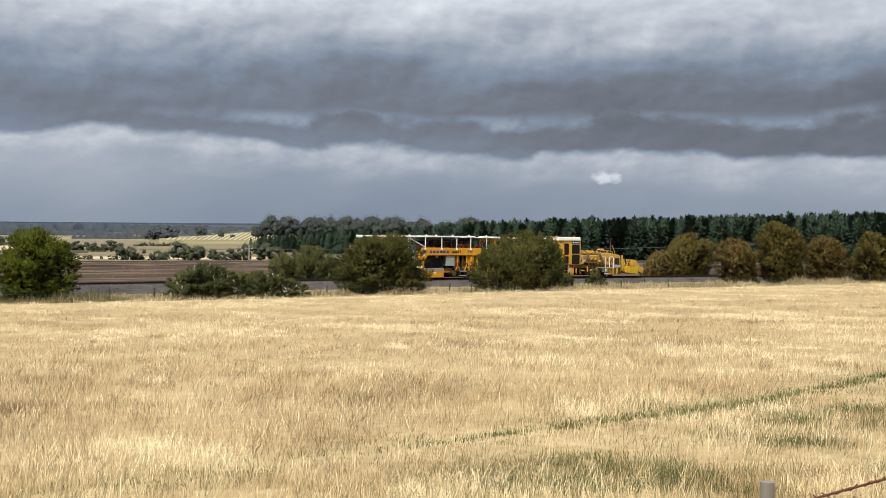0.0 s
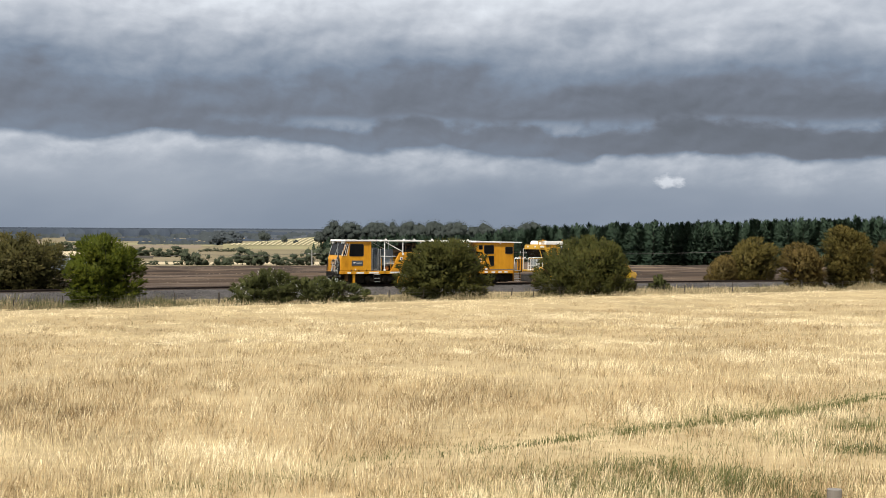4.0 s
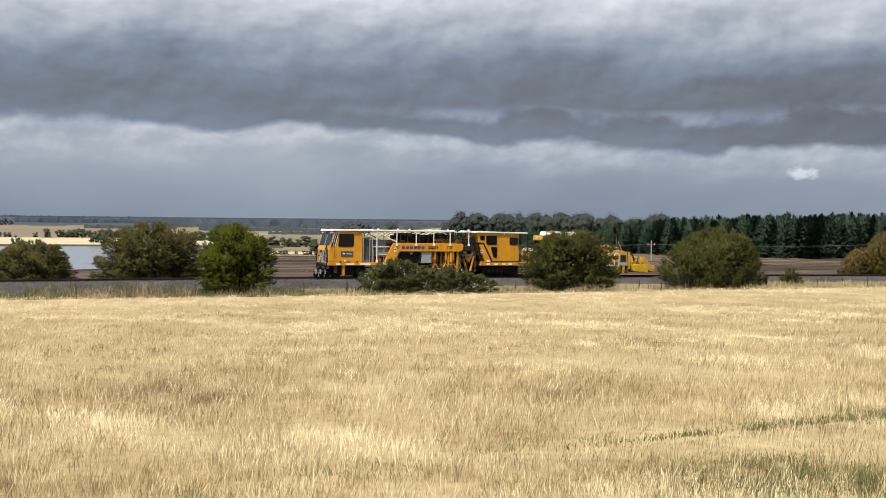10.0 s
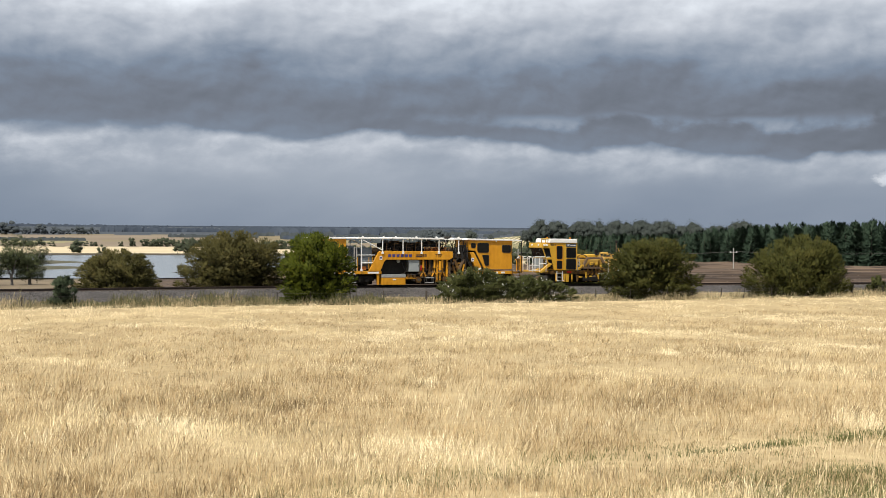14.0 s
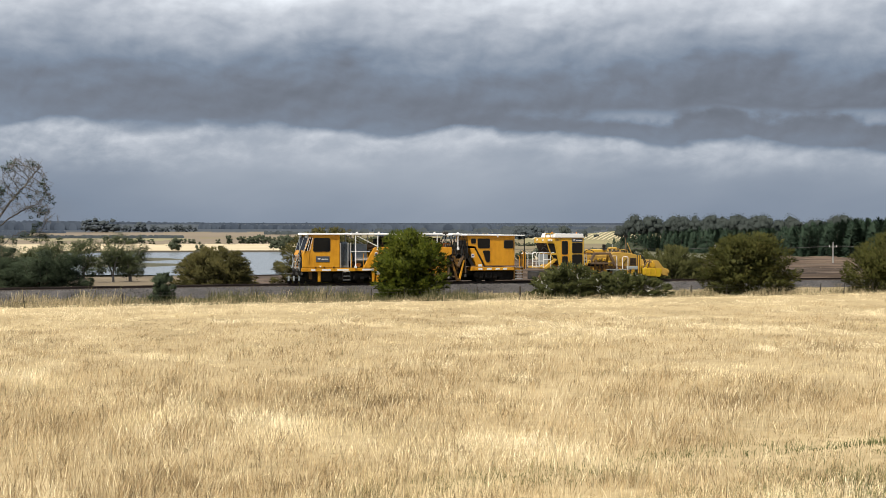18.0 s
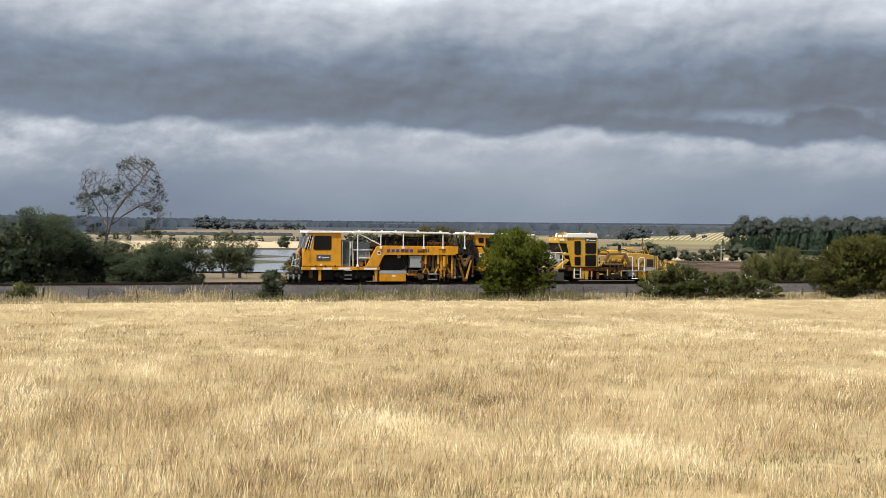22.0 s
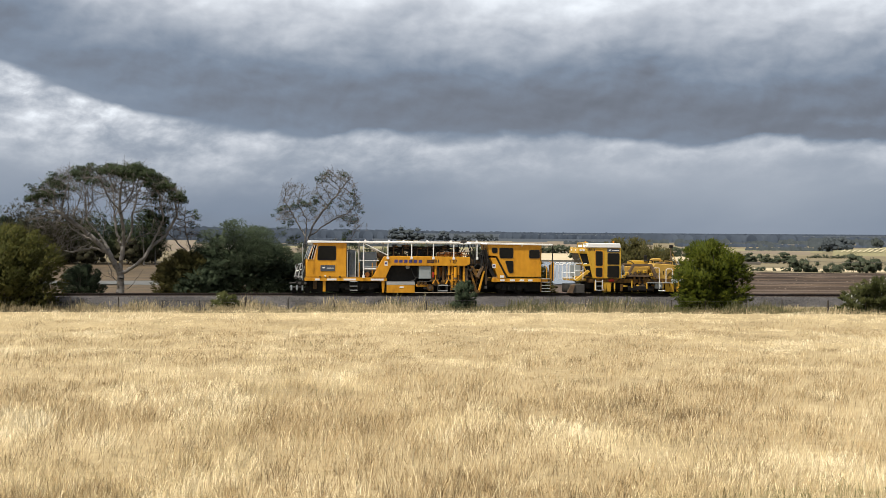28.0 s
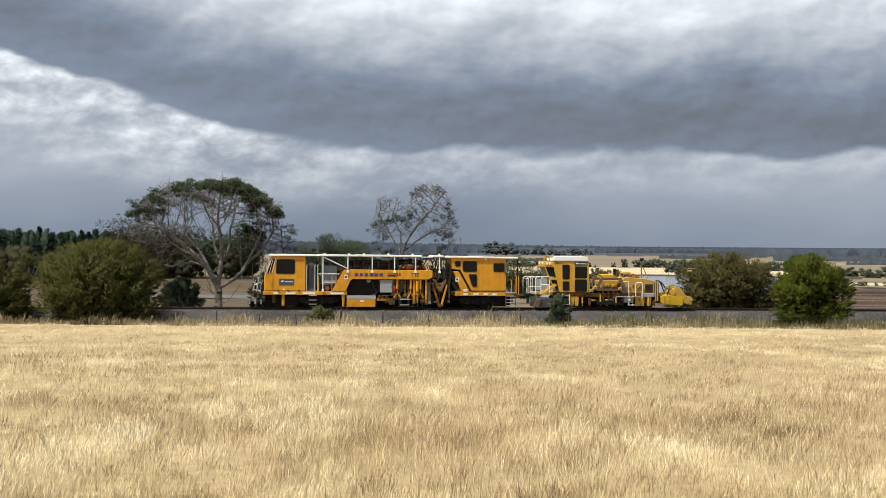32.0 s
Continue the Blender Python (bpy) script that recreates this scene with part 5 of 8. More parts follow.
canopy("hedgerow", ((-6.3, -2.0, 1320, -0.30, -0.31, 0.015), (-2, 3, 1340, -0.31, -0.34, 0.02), (-13.4, -9.8, 1700, -0.16, -0.14, 0.02), (-21, -17.4, 1250, -0.33, -0.36, 0.03)), "leaf_distant_haze", "dark hedges between pale paddocks", 115)
canopy("hedgerow", ((-26, -21, 1600, -0.2, -0.23, 0.02), (-19.8, -14.6, 1560, -0.21, -0.18, 0.02), (0, 6, 1600, -0.2, -0.22, 0.02), (-1.5, 12, 1850, -0.1, -0.08, 0.02)), "leaf_ridge_haze", "long dark hedges on far paddocks", 116)
far_row("woods", [(-22.55, 1000, 13.5, 8), (-22.75, 1000, 12, 7), (-23.5, 1010, 10, 6.5), (-24.0, 1020, 7, 6)], "leaf_gum_haze", "lone gums on the skyline of a far field", 100, 300, 0.06, 0.45)
canopy("far_woods", ((-19.6, -15.9, 2050, 0.18, 0.17, 0.010), (-16.1, -13.0, 2070, 0.165, 0.18, 0.010)), "leaf_ridge_haze", "distant plantation with a level top", 105)
canopy("far_woods", ((-13.0, -7.0, 2500, 0.11, 0.17, 0.02), (-24.5, -17.5, 2500, 0.05, 0.17, 0.025), (-17.5, -12, 2600, 0.17, 0.15, 0.02), (-2.0, 9, 2300, 0.22, 0.27, 0.015), (9, 26, 2300, 0.27, 0.2, 0.03)), "leaf_ridge_haze", "distant belts of woodland", 102)
canopy("far_woods", ((-30, -10, 3900, 0.17, 0.20, 0.02), (-10, 8, 3900, 0.20, 0.36, 0.02), (8, 30, 3900, 0.36, 0.3, 0.02)), "leaf_ridge_haze", "distant wooded ridge under the rain", 101)


def broken_woods():
    """Clumps of trees on the far wooded country, in broken rows."""
    rng = np.random.default_rng(118)
    strips = []
    for r, ang in ((1560, -0.20), (1720, -0.13), (1900, -0.06), (2150, 0.0), (2450, 0.06)):
        a = -25.5
        while a < -12.8:
            b = a + rng.uniform(0.25, 1.6)
            strips.append((a, b, r * rng.uniform(0.97, 1.03), ang + rng.normal() * 0.02, ang + rng.normal() * 0.02, 0.03))
            a = b + rng.uniform(0.2, 1.0) * (2.2 if r < 1800 else 1.0)
    canopy("far_woods", strips, "leaf_distant_haze", "scattered dark trees on far wooded country", 119)


broken_woods()


def round_tree(yaw, r, h, w, seed, mat="leaf_gum", label="grey-green gum tree with a rounded crown near the dam", full=1.0):
    rng = np.random.default_rng(seed)
    x, y = polar(yaw, r)
    z = float(land_z(x, y))
    ob = empty("gum_tree", x, y, z, label, "tree", "gums near the dam")
    bm = B()
    for k in range(3):
        a = rng.uniform(0, 6.28)
        bm_tube(bm, ((0.1 * k, 0, -0.3), (0.2 * math.cos(a), 0.2 * math.sin(a), h * 0.3), (w * 0.25 * math.cos(a), w * 0.25 * math.sin(a), h * 0.7)), 0.16, 6, 0.05)
    part("trunk", bm, "pale_bark", ob)
    P, D, F = [], [], []
    for k in range(30):
        up = rng.uniform(0, 1)
        out, a = 0.44 * w * math.sqrt(max(0.05, 1 - (1.4 * up - 0.5) ** 2)) * rng.uniform(0.3, 1.0), rng.uniform(0, 6.28)
        c = np.array([out * math.cos(a), out * math.sin(a), (0.27 + 0.65 * up) * h])
        n = 30
        u = unit(rng.normal(size=(n, 3)))
        P.append(c * np.array([1, 1, 1 - 0.12 * (full > 1)]) + u * full * np.array([w * 0.12, w * 0.12, h * 0.065]) * rng.uniform(0.5, 1.3))
        D.append(unit(u + np.array([0, 0, -0.1])))
        F.append(unit(u + unit(c - np.array([0, 0, h * 0.45])) * 0.5 + np.array([0, 0, 0.2])))
    v, q, nn = spray_mesh(rng, np.concatenate(P), np.concatenate(D), 0.4 * full, 8, 0.19 * full ** 1.5, width=0.5, face=np.concatenate(F))
    mesh_object("crown", v, q, mat=mat, parent=ob, normals=nn)


for k, (yaw, r, h, w) in enumerate(((-2.2, 172, 5.5, 5.5), (-1.0, 168, 4.9, 5.4), (-3.4, 178, 4.6, 4.6), (-4.1, 182, 3.8, 3.6), (-0.2, 174, 4.4, 4.8), (-4.4, 330, 6.5, 6.5), (-3.6, 335, 8.0, 8.0),
                                    (16.9, 250, 7.6, 8), (15.9, 255, 7.0, 7), (14.9, 262, 8.0, 8))):
    round_tree(yaw, r, h, w, 120 + k, "leaf_gum" if k < 7 else "leaf_olive")
for k, (yaw, r, h, w) in enumerate(((13.4, 400, 14.5, 12), (12.8, 396, 15.5, 12), (12.2, 404, 15.0, 12), (11.6, 398, 14.0, 11), (10.9, 405, 13.5, 11), (10.2, 402, 13.0, 11), (9.5, 410, 12.5, 11), (8.9, 406, 12.0, 10), (8.2, 395, 14.5, 9), (7.75, 398, 12.0, 7))):
    round_tree(yaw, r, 1.32 * h, 1.15 * w, 140 + k, "leaf_brownwood" if k < 5 else "leaf_crown", "dark spreading tree beyond the dry paddock", 1.55)


# ---- field grass ----
def blades(rng, x, y, h, width, mat, name, label, lean=0.85, parent=None, seed_heads=0.35, heading=None):
    """Tapered blades standing on the land: two quads' worth each, bent by the wind."""
    n = len(x)
    z = land_z(x, y) - 0.02
    a = rng.uniform(0, 6.28, n) if heading is None else heading + rng.normal(size=n) * 0.7
    tilt = rng.uniform(0.05, lean, n) * h
    dx = np.cos(a) * tilt + 0.10 * h
    dy = np.sin(a) * tilt
    # blades face roughly across the line of sight, turned at random
    b = rng.uniform(0, 3.14, n)
    wx, wy = np.cos(b) * width, np.sin(b) * width
    p0 = np.stack([x, y, z], -1)
    p1 = np.stack([x + dx * 0.35, y + dy * 0.35, z + h * 0.62], -1)
    p2 = np.stack([x + dx, y + dy, z + h * np.sqrt(np.clip(1 - (tilt / h) ** 2, 0.2, 1))], -1)
    s = np.stack([wx, wy, np.zeros(n)], -1)
    head = (rng.random(n) < seed_heads)[:, None]
    mid_w = np.where(head, 1.15, 0.8)
    v = np.stack([p0 - s, p0 + s, p1 + s * mid_w, p1 - s * mid_w, p2], 1).reshape(-1, 3)
    i = 5 * np.arange(n)[:, None]
    quads = i + np.array([[0, 1, 2, 3]])
    tris = i + np.array([[3, 2, 4]])
    # loose seed heads on some of the tips
    e = np.flatnonzero(head[:, 0])
    ed = (p2 - p1)[e] * 0.5 + rng.normal(size=(len(e), 3)) * 0.25 * h[e][:, None] * np.array([1, 1, 0.4])
    ew = s[e] * 1.9
    hv = np.stack([p2[e] - ed * 0.5, p2[e] + ew, p2[e] + ed * 0.5, p2[e] - ew], 1).reshape(-1, 3)
    quads = np.concatenate([quads, len(v) + np.arange(4 * len(e)).reshape(-1, 4)])
    v = np.concatenate([v, hv])
    ob = mesh_object(name, v, quads, tris, mat=mat, parent=parent)
    return tagged(ob, label, "grass", kind="stuff")


def stalks(rng, x, y, h, width, mat, name, label, lean=0.85):
    """Straight stalks with a wide seed head, one lozenge each, for grass farther off."""
    n = len(x)
    z = land_z(x, y) - 0.02
    a, b = rng.uniform(0, 6.28, n), rng.uniform(0, 3.14, n)
    tilt = rng.uniform(0.05, lean, n) * h
    dx, dy = np.cos(a) * tilt + 0.10 * h, np.sin(a) * tilt
    k = rng.uniform(0.6, 0.92, n)
    s = np.stack([np.cos(b) * width, np.sin(b) * width, np.zeros(n)], -1)
    p0 = np.stack([x, y, z], -1)
    p2 = np.stack([x + dx, y + dy, z + h], -1)
    m = p0 + (p2 - p0) * k[:, None]
    v = np.stack([p0, m + s, p2, m - s], 1).reshape(-1, 3)
    return tagged(mesh_object(name, v, np.arange(4 * n).reshape(n, 4), mat=mat), label, "grass", kind="stuff")


def track_mark(x, y):
    """How much the wheel marks flatten the grass."""
    c = 17.4 + (x - 10) * 0.2556 + 0.5 * np.sin(x * 0.23)
    d = np.exp(-((y - c) / 0.6) ** 2) * (0.7 + 0.5 * patches(x, y, 1.3, 40))
    d2 = 0.4 * np.exp(-((y - c + 2.6) / 0.6) ** 2)
    return np.clip(d + d2, 0, 1) * np.clip((x - 2) / 8, 0, 1)


CLUMPS = ((12.3, 15.1), (11.9, 14.1), (10.7, 13.6), (12.5, 14.0), (12.4, 13.2), (12.4, 12.6), (16.2, 14.4), (20.8, 16.9), (18.3, 16.6), (11.2, 13.0), (10.5, 13.0), (12.3, 11.7), (10.2, 14.0))


def field_grass():
    rng = np.random.default_rng(11)
    k = 14
    n = 44000
    yaw = np.radians(rng.uniform(-55, 22, n))
    # tufts even over the view: by inverse distance, with a share for the far side
    r = 1 / rng.uniform(1 / 150, 1 / 12.5, n)
    far = rng.random(n) < 0.34
    r = np.where(far, np.exp(rng.uniform(math.log(26), math.log(150), n)), r)
    x, y = -r * np.sin(yaw), r * np.cos(yaw)
    pat = patches(x, y * 0.5, 3.2, 1)
    pat2 = patches(x, y * 0.7, 0.8, 2)
    thin = np.clip(1.35 * patches(x, y, 1.7, 3) + 0.45 * pat2 - 0.15, 0.12, 1)
    keep = (y < FIELD_EDGE - 0.6 + 2.6 * patches(x, x * 0, 2.6, 5)) & (y > 6) & ((rng.random(n) < thin) | (r > 45))
    x, y, r, pat, pat2 = (q[keep] for q in (x, y, r, pat, pat2))
    th = (0.12 + 0.30 * pat + 0.24 * pat2) * rng.uniform(0.6, 1.3, len(x))
    lay = rng.uniform(0, 6.28, len(x))
    x, y, r, th, pat2, lay = (np.repeat(q, k) for q in (x, y, r, th, pat2, lay))
    rad = 0.06 + 0.0024 * r
    x, y = x + rng.normal(size=len(x)) * rad, y + rng.normal(size=len(x)) * rad
    h = th * rng.uniform(0.55, 1.2, len(x))
    h = h * np.interp(y, (50, 80), (1.0, 0.75)) + 0.10 * np.clip((y - 72) / 14, 0, 1) * rng.uniform(0.6, 1.1, len(x))
    mk = track_mark(x, y)
    x, y = x.copy(), y.copy()
    front = np.clip(1 - np.abs(y - (17.4 + (x - 10) * 0.2556 - 1.3)) / 1.9, 0, 1) * np.clip((x - 2) / 8, 0, 1)
    h = h * (1 - 0.82 * mk) * (1 - 0.4 * front)
    damp = np.clip((x - 3) / 13, 0, 1) * np.clip((19.5 + 0.25 * (x - 10) - y) / 4, 0, 1)
    w = 0.00095 + 0.00006 * r
    w = w * rng.uniform(0.7, 1.35, len(x)) * np.interp(r, (18, 45), (1.0, 0.85))
    h = h * np.interp(r, (14, 45), (0.84, 0.70))
    g = rng.random(len(x)) < np.clip(1.3 * mk + 0.62 * damp * np.clip(3.0 * patches(x, y, 0.9, 44) - 1.15, 0, 1) + 0.015, 0, 0.95)
    bare = (mk > 0.55) & (rng.random(len(x)) < 0.6)
    g, dry = g & ~bare, ~g & ~bare
    yf = y * 0.38
    tone = 0.55 * patches(x, yf, 2.4, 51) + 0.3 * patches(x, yf, 0.8, 52) + 0.25 * patches(x, yf, 7.0, 53)
    brown = dry & (rng.random(len(x)) < np.clip(9 * tone - 4.55 + np.clip((36 - r) / 48, 0, 0.42) + 0.8 * np.clip((7 - x) / 12, 0, 1) * np.clip((64 - r) / 30, 0, 1), 0.03, 0.92))
    dry = dry & ~brown
    s = brown & (r < 20)
    blades(rng, x[s], y[s], h[s] * 0.92, w[s], "brown_grass", "field_grass", "weathered brown grass among the straw", heading=lay[s])
    s = brown & (r >= 20) & (y < 80)
    stalks(rng, x[s], y[s], h[s] * 0.8, w[s] * 1.15, "brown_grass", "field_grass", "weathered brown grass in patches over the field")
    dry = dry | (brown & (y >= 80))
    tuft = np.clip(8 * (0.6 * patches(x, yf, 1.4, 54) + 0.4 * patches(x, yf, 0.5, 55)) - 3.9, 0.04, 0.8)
    # past 76 m dry grass turns to the lighter colour of sunlit tops
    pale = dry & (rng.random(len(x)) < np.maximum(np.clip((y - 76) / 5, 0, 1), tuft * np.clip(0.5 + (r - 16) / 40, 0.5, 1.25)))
    s = dry & (r < 20) & ~pale
    blades(rng, x[s], y[s], h[s], w[s], "dry_grass", "field_grass", "tall dry straw-coloured field grass bleached by summer", heading=lay[s])
    s = dry & (r >= 20) & ~pale
    stalks(rng, x[s], y[s], h[s] * 0.85, w[s] * 1.15, "dry_grass", "field_grass", "dry straw-coloured grass stretching to the railway")
    stalks(rng, x[pale], y[pale], h[pale] * 0.7, w[pale] * 1.2, "pale_lit_grass", "field_grass", "cream-coloured grass in tufts, and coloured as lit tops along the far side of the field")
    blades(rng, x[g], y[g], h[g] * 0.75, w[g], "green_grass", "green_grass", "short green grass along wheel marks in the dry field")
    # single tall stalks that stand above the rest, pale or with dark seed heads
    n = 26000
    a = np.radians(rng.uniform(-55, 22, n))
    r = 1 / rng.uniform(1 / 60, 1 / 12.5, n)
    x, y = -r * np.sin(a), r * np.cos(a)
    ok = (patches(x, y, 2.1, 57) + 0.4 * rng.random(n) > 0.62) & (track_mark(x, y) < 0.2)
    x, y, r = x[ok], y[ok], r[ok]
    n = len(x)
    tall, half = rng.uniform(0.24, 0.44, n), (0.0009 + 0.00005 * r) * rng.uniform(0.8, 1.3, n)
    dark = rng.random(n) < 0.33
    stalks(rng, x[~dark], y[~dark], tall[~dark], half[~dark], "pale_lit_grass", "field_grass", "single tall pale stalks above the field grass", lean=0.75)
    stalks(rng, x[dark], y[dark], tall[dark] * 0.9, half[dark] * 1.1, "seed_head", "field_grass", "tall stalks with dark brown seed heads", lean=0.6)
    # short straw lying between the near tufts
    n = 24000
    a = np.radians(rng.uniform(-55, 8, n))
    r = 1 / rng.uniform(1 / 30, 1 / 12.0, n)
    x, y = -r * np.sin(a), r * np.cos(a)
    blades(rng, x, y, rng.uniform(0.04, 0.13, n), rng.uniform(0.0012, 0.0028, n), "dry_grass", "field_grass", "short trodden straw between the tufts", lean=0.95, seed_heads=0.0)
    cx, cy = np.array(CLUMPS).T[:2]
    pick = rng.integers(0, len(CLUMPS), 10000)
    x = cx[pick] + rng.normal(size=10000) * 0.42
    y = cy[pick] + rng.normal(size=10000) * 0.30
    ok = rng.random(10000) < 1.6 * patches(x, y, 0.35, 47) - 0.25
    x, y = x[ok], y[ok]
    blades(rng, x, y, rng.uniform(0.08, 0.24, len(x)), rng.uniform(0.0016, 0.0035, len(x)), "green_grass", "green_grass", "tufts of fresh green grass near the fence", lean=0.9)
    # the wheel mark itself: short, close, dark green
    n = 11000
    x = rng.uniform(9, 34, n)
    y = 17.4 + (x - 10) * 0.2556 + 0.5 * np.sin(x * 0.23) + rng.normal(size=n) * (0.12 + 0.22 * patches(x, x * 0, 2.3, 46))
    ok = rng.random(n) < (1.5 * patches(x * 1.3, y * 1.5, 0.5, 45) - 0.05) * np.clip((x - 9) / 6, 0, 1)
    x, y = x[ok], y[ok]
    blades(rng, x, y, rng.uniform(0.05, 0.15, len(x)), 0.0022 + 0.00006 * np.hypot(x, y) * rng.uniform(0.6, 1.5, len(x)), "green_grass", "green_grass", "close green grass in an old wheel mark", lean=0.7)


field_grass()


def verge_grass():
    rng = np.random.default_rng(12)
    n = 105000
    x = rng.uniform(-45, 150, n)
    y = FIELD_EDGE - 0.8 + 8.2 * rng.random(n) ** 1.15
    pat = patches(x, y, 0.9, 21) * 0.6 + patches(x, y, 3.2, 22) * 0.55
    h = (0.06 + 1.12 * pat ** 1.75) * rng.uniform(0.45, 1.2, n) * np.interp(y, (89, 93, 96.4), (0.7, 1.0, 0.45))
    wet = np.clip((x - 1) / 4, 0, 1) * np.clip((38 - x) / 4, 0, 1)
    green = (rng.random(n) < 0.05 + 0.55 * wet * np.clip(2.6 * patches(x, y * 0.3, 1.8, 9) - 0.35, 0, 1)) & (y < 94.6)
    h = np.where(green, h * 1.1 + 0.16, h)
    w = rng.uniform(0.008, 0.017, n)
    stalks(rng, x[~green], y[~green], h[~green], w[~green], "verge_grass", "verge_grass", "rough dry grass below the railway embankment", lean=0.6)
    stalks(rng, x[green], y[green], h[green] * 1.1, w[green], "rush", "rushes", "tufts of dark green rushes below the embankment", lean=0.45)


verge_grass()
# ---- the two track machines ----
M["yellow"] = material("yellow", [(0.38, 0.163, 0.008), (0.565, 0.250, 0.012), (0.65, 0.303, 0.017), (0.71, 0.352, 0.026)], 0.42, scale=3.2, scale2=0.7, bump=0.05, stretch=(1, 1, 0.45), contrast=2.6)
M["yellow_b"] = material("yellow_b", [(0.46, 0.255, 0.02), (0.57, 0.33, 0.03), (0.63, 0.385, 0.045)], 0.45, scale=2.5, scale2=0.35, bump=0.05)
M["yellow_faded"] = material("yellow_faded", [(0.33, 0.19, 0.035), (0.44, 0.27, 0.052), (0.52, 0.34, 0.085)], 0.6, scale=2.0, scale2=0.4, bump=0.1)
M["yellow_dirty"] = material("yellow_dirty", [(0.014, 0.010, 0.007), (0.10, 0.05, 0.011), (0.42, 0.20, 0.016)], 0.6, scale=3.5, scale2=0.7, bump=0.3)
M["yellow_bright"] = material("yellow_bright", [(0.30, 0.18, 0.010), (0.50, 0.32, 0.012), (0.60, 0.41, 0.018)], 0.5, scale=3.0, scale2=0.6, contrast=2.8)
M["white_paint"] = material("white_paint", [(0.70, 0.70, 0.68), (0.80, 0.80, 0.79), (0.84, 0.84, 0.83)], 0.45, scale=3, scale2=0.4)
M["grey_box"] = material("grey_box", [(0.26, 0.29, 0.30), (0.34, 0.37, 0.38)], 0.5, scale=3, scale2=0.5)
M["blue_grey"] = material("blue_grey", [(0.13, 0.16, 0.19), (0.20, 0.235, 0.27)], 0.5, scale=3, scale2=0.5)
M["silver"] = material("silver", [(0.45, 0.46, 0.46), (0.60, 0.61, 0.61)], 0.35, metal=0.6, scale=4, scale2=0.6)
M["black_iron"] = material("black_iron", [(0.004, 0.004, 0.004), (0.011, 0.010, 0.009), (0.028, 0.024, 0.020)], 0.7, scale=4, scale2=0.8, bump=0.3, spec=0.2)
M["brown_iron"] = material("brown_iron", [(0.06, 0.04, 0.026), (0.13, 0.085, 0.05), (0.20, 0.13, 0.075)], 0.7, scale=4, scale2=0.8, bump=0.3)
M["dark_steel"] = material("dark_steel", [(0.025, 0.024, 0.022), (0.055, 0.052, 0.048), (0.11, 0.10, 0.09)], 0.6, scale=3, scale2=0.7, bump=0.2)
M["rubber"] = material("rubber", [(0.012, 0.012, 0.012), (0.03, 0.03, 0.03)], 0.7, scale=5, scale2=1)
M["glass"] = material("glass", [(0.006, 0.0065, 0.007), (0.014, 0.0145, 0.015)], 0.08, scale=2, scale2=0.4, spec=0.13)
M["sign_blue"] = material("sign_blue", [(0.05, 0.065, 0.085), (0.07, 0.085, 0.11)], 0.4, scale=3, scale2=0.4)
M["letter_blue"] = material("letter_blue", [(0.045, 0.04, 0.16), (0.06, 0.055, 0.19)], 0.5)
M["letter_dark"] = material("letter_dark", [(0.06, 0.03, 0.02), (0.08, 0.045, 0.03)], 0.5)
M["red_lens"] = material("red_lens", [(0.35, 0.02, 0.015), (0.45, 0.03, 0.02)], 0.25)
M["lamp_glass"] = material("lamp_glass", [(0.7, 0.7, 0.66), (0.85, 0.85, 0.8)], 0.15)
M["amber"] = material("amber", [(0.6, 0.18, 0.01), (0.7, 0.25, 0.02)], 0.25)
M["orange_rail"] = material("orange_rail", [(0.42, 0.14, 0.03), (0.52, 0.2, 0.04)], 0.5, scale=4)

NEAR, FARS = -1.3, 1.3
TRUCK = [None]


def tpart(name, bm, mat, parent=None, label=""):
    return part(name, bm, mat, parent or TRUCK[0], label)


def box(name, x0, x1, y0, y1, z0, z1, mat, bevel=0.02, parent=None, label=""):
    return part(name, bm_box(B(), x0, x1, y0, y1, z0, z1, bevel), mat, parent or TRUCK[0], label)


def plate(name, pts, y0, y1, mat, bevel=0.015, parent=None, label=""):
    return part(name, bm_prism(B(), pts, y0, y1, bevel), mat, parent or TRUCK[0], label)


def bar(name, pts, r, mat, parent=None, label="", n=6):
    return part(name, bm_tube(B(), pts, r, n), mat, parent or TRUCK[0], label)


def bars(name, paths, r, mat, parent=None, label=""):
    """Several bars, each a part of its own; gives back the first."""
    made = [part(name, bm_tube(B(), p, r, 6), mat, parent or TRUCK[0], label) for p in paths]
    return made[0]


def rounded(pts, r=0.08, n=4):
    """The outline with its corners rounded."""
    out = []
    k = len(pts)
    for i in range(k):
        p, a, b = Vector(pts[i]), Vector(pts[i - 1]), Vector(pts[(i + 1) % k])
        u, v = (a - p).normalized() * r, (b - p).normalized() * r
        for j in range(n + 1):
            t = j / n
            q = (p + u) * (1 - t) ** 2 + p * 2 * t * (1 - t) + (p + v) * t * t
            out.append((q.x, q.y))
    return out


def grow(pts, d):
    c = Vector((sum(p[0] for p in pts) / len(pts), sum(p[1] for p in pts) / len(pts)))
    out = []
    for p in pts:
        v = Vector(p) - c
        out.append((p[0] + math.copysign(d, v.x), p[1] + math.copysign(d, v.y)))
    return out


def window(pts, y, parent, r=0.09, side=-1):
    """A pane in a rubber frame on a side wall at y."""
    f = plate("window_frame", rounded(grow(pts, 0.045), r + 0.03), y + side * 0.022, y - side * 0.02, "rubber", 0.0, parent)
    plate("pane", rounded(pts, r), y + side * 0.03, y - side * 0.01, "glass", 0.0, f)
    return f


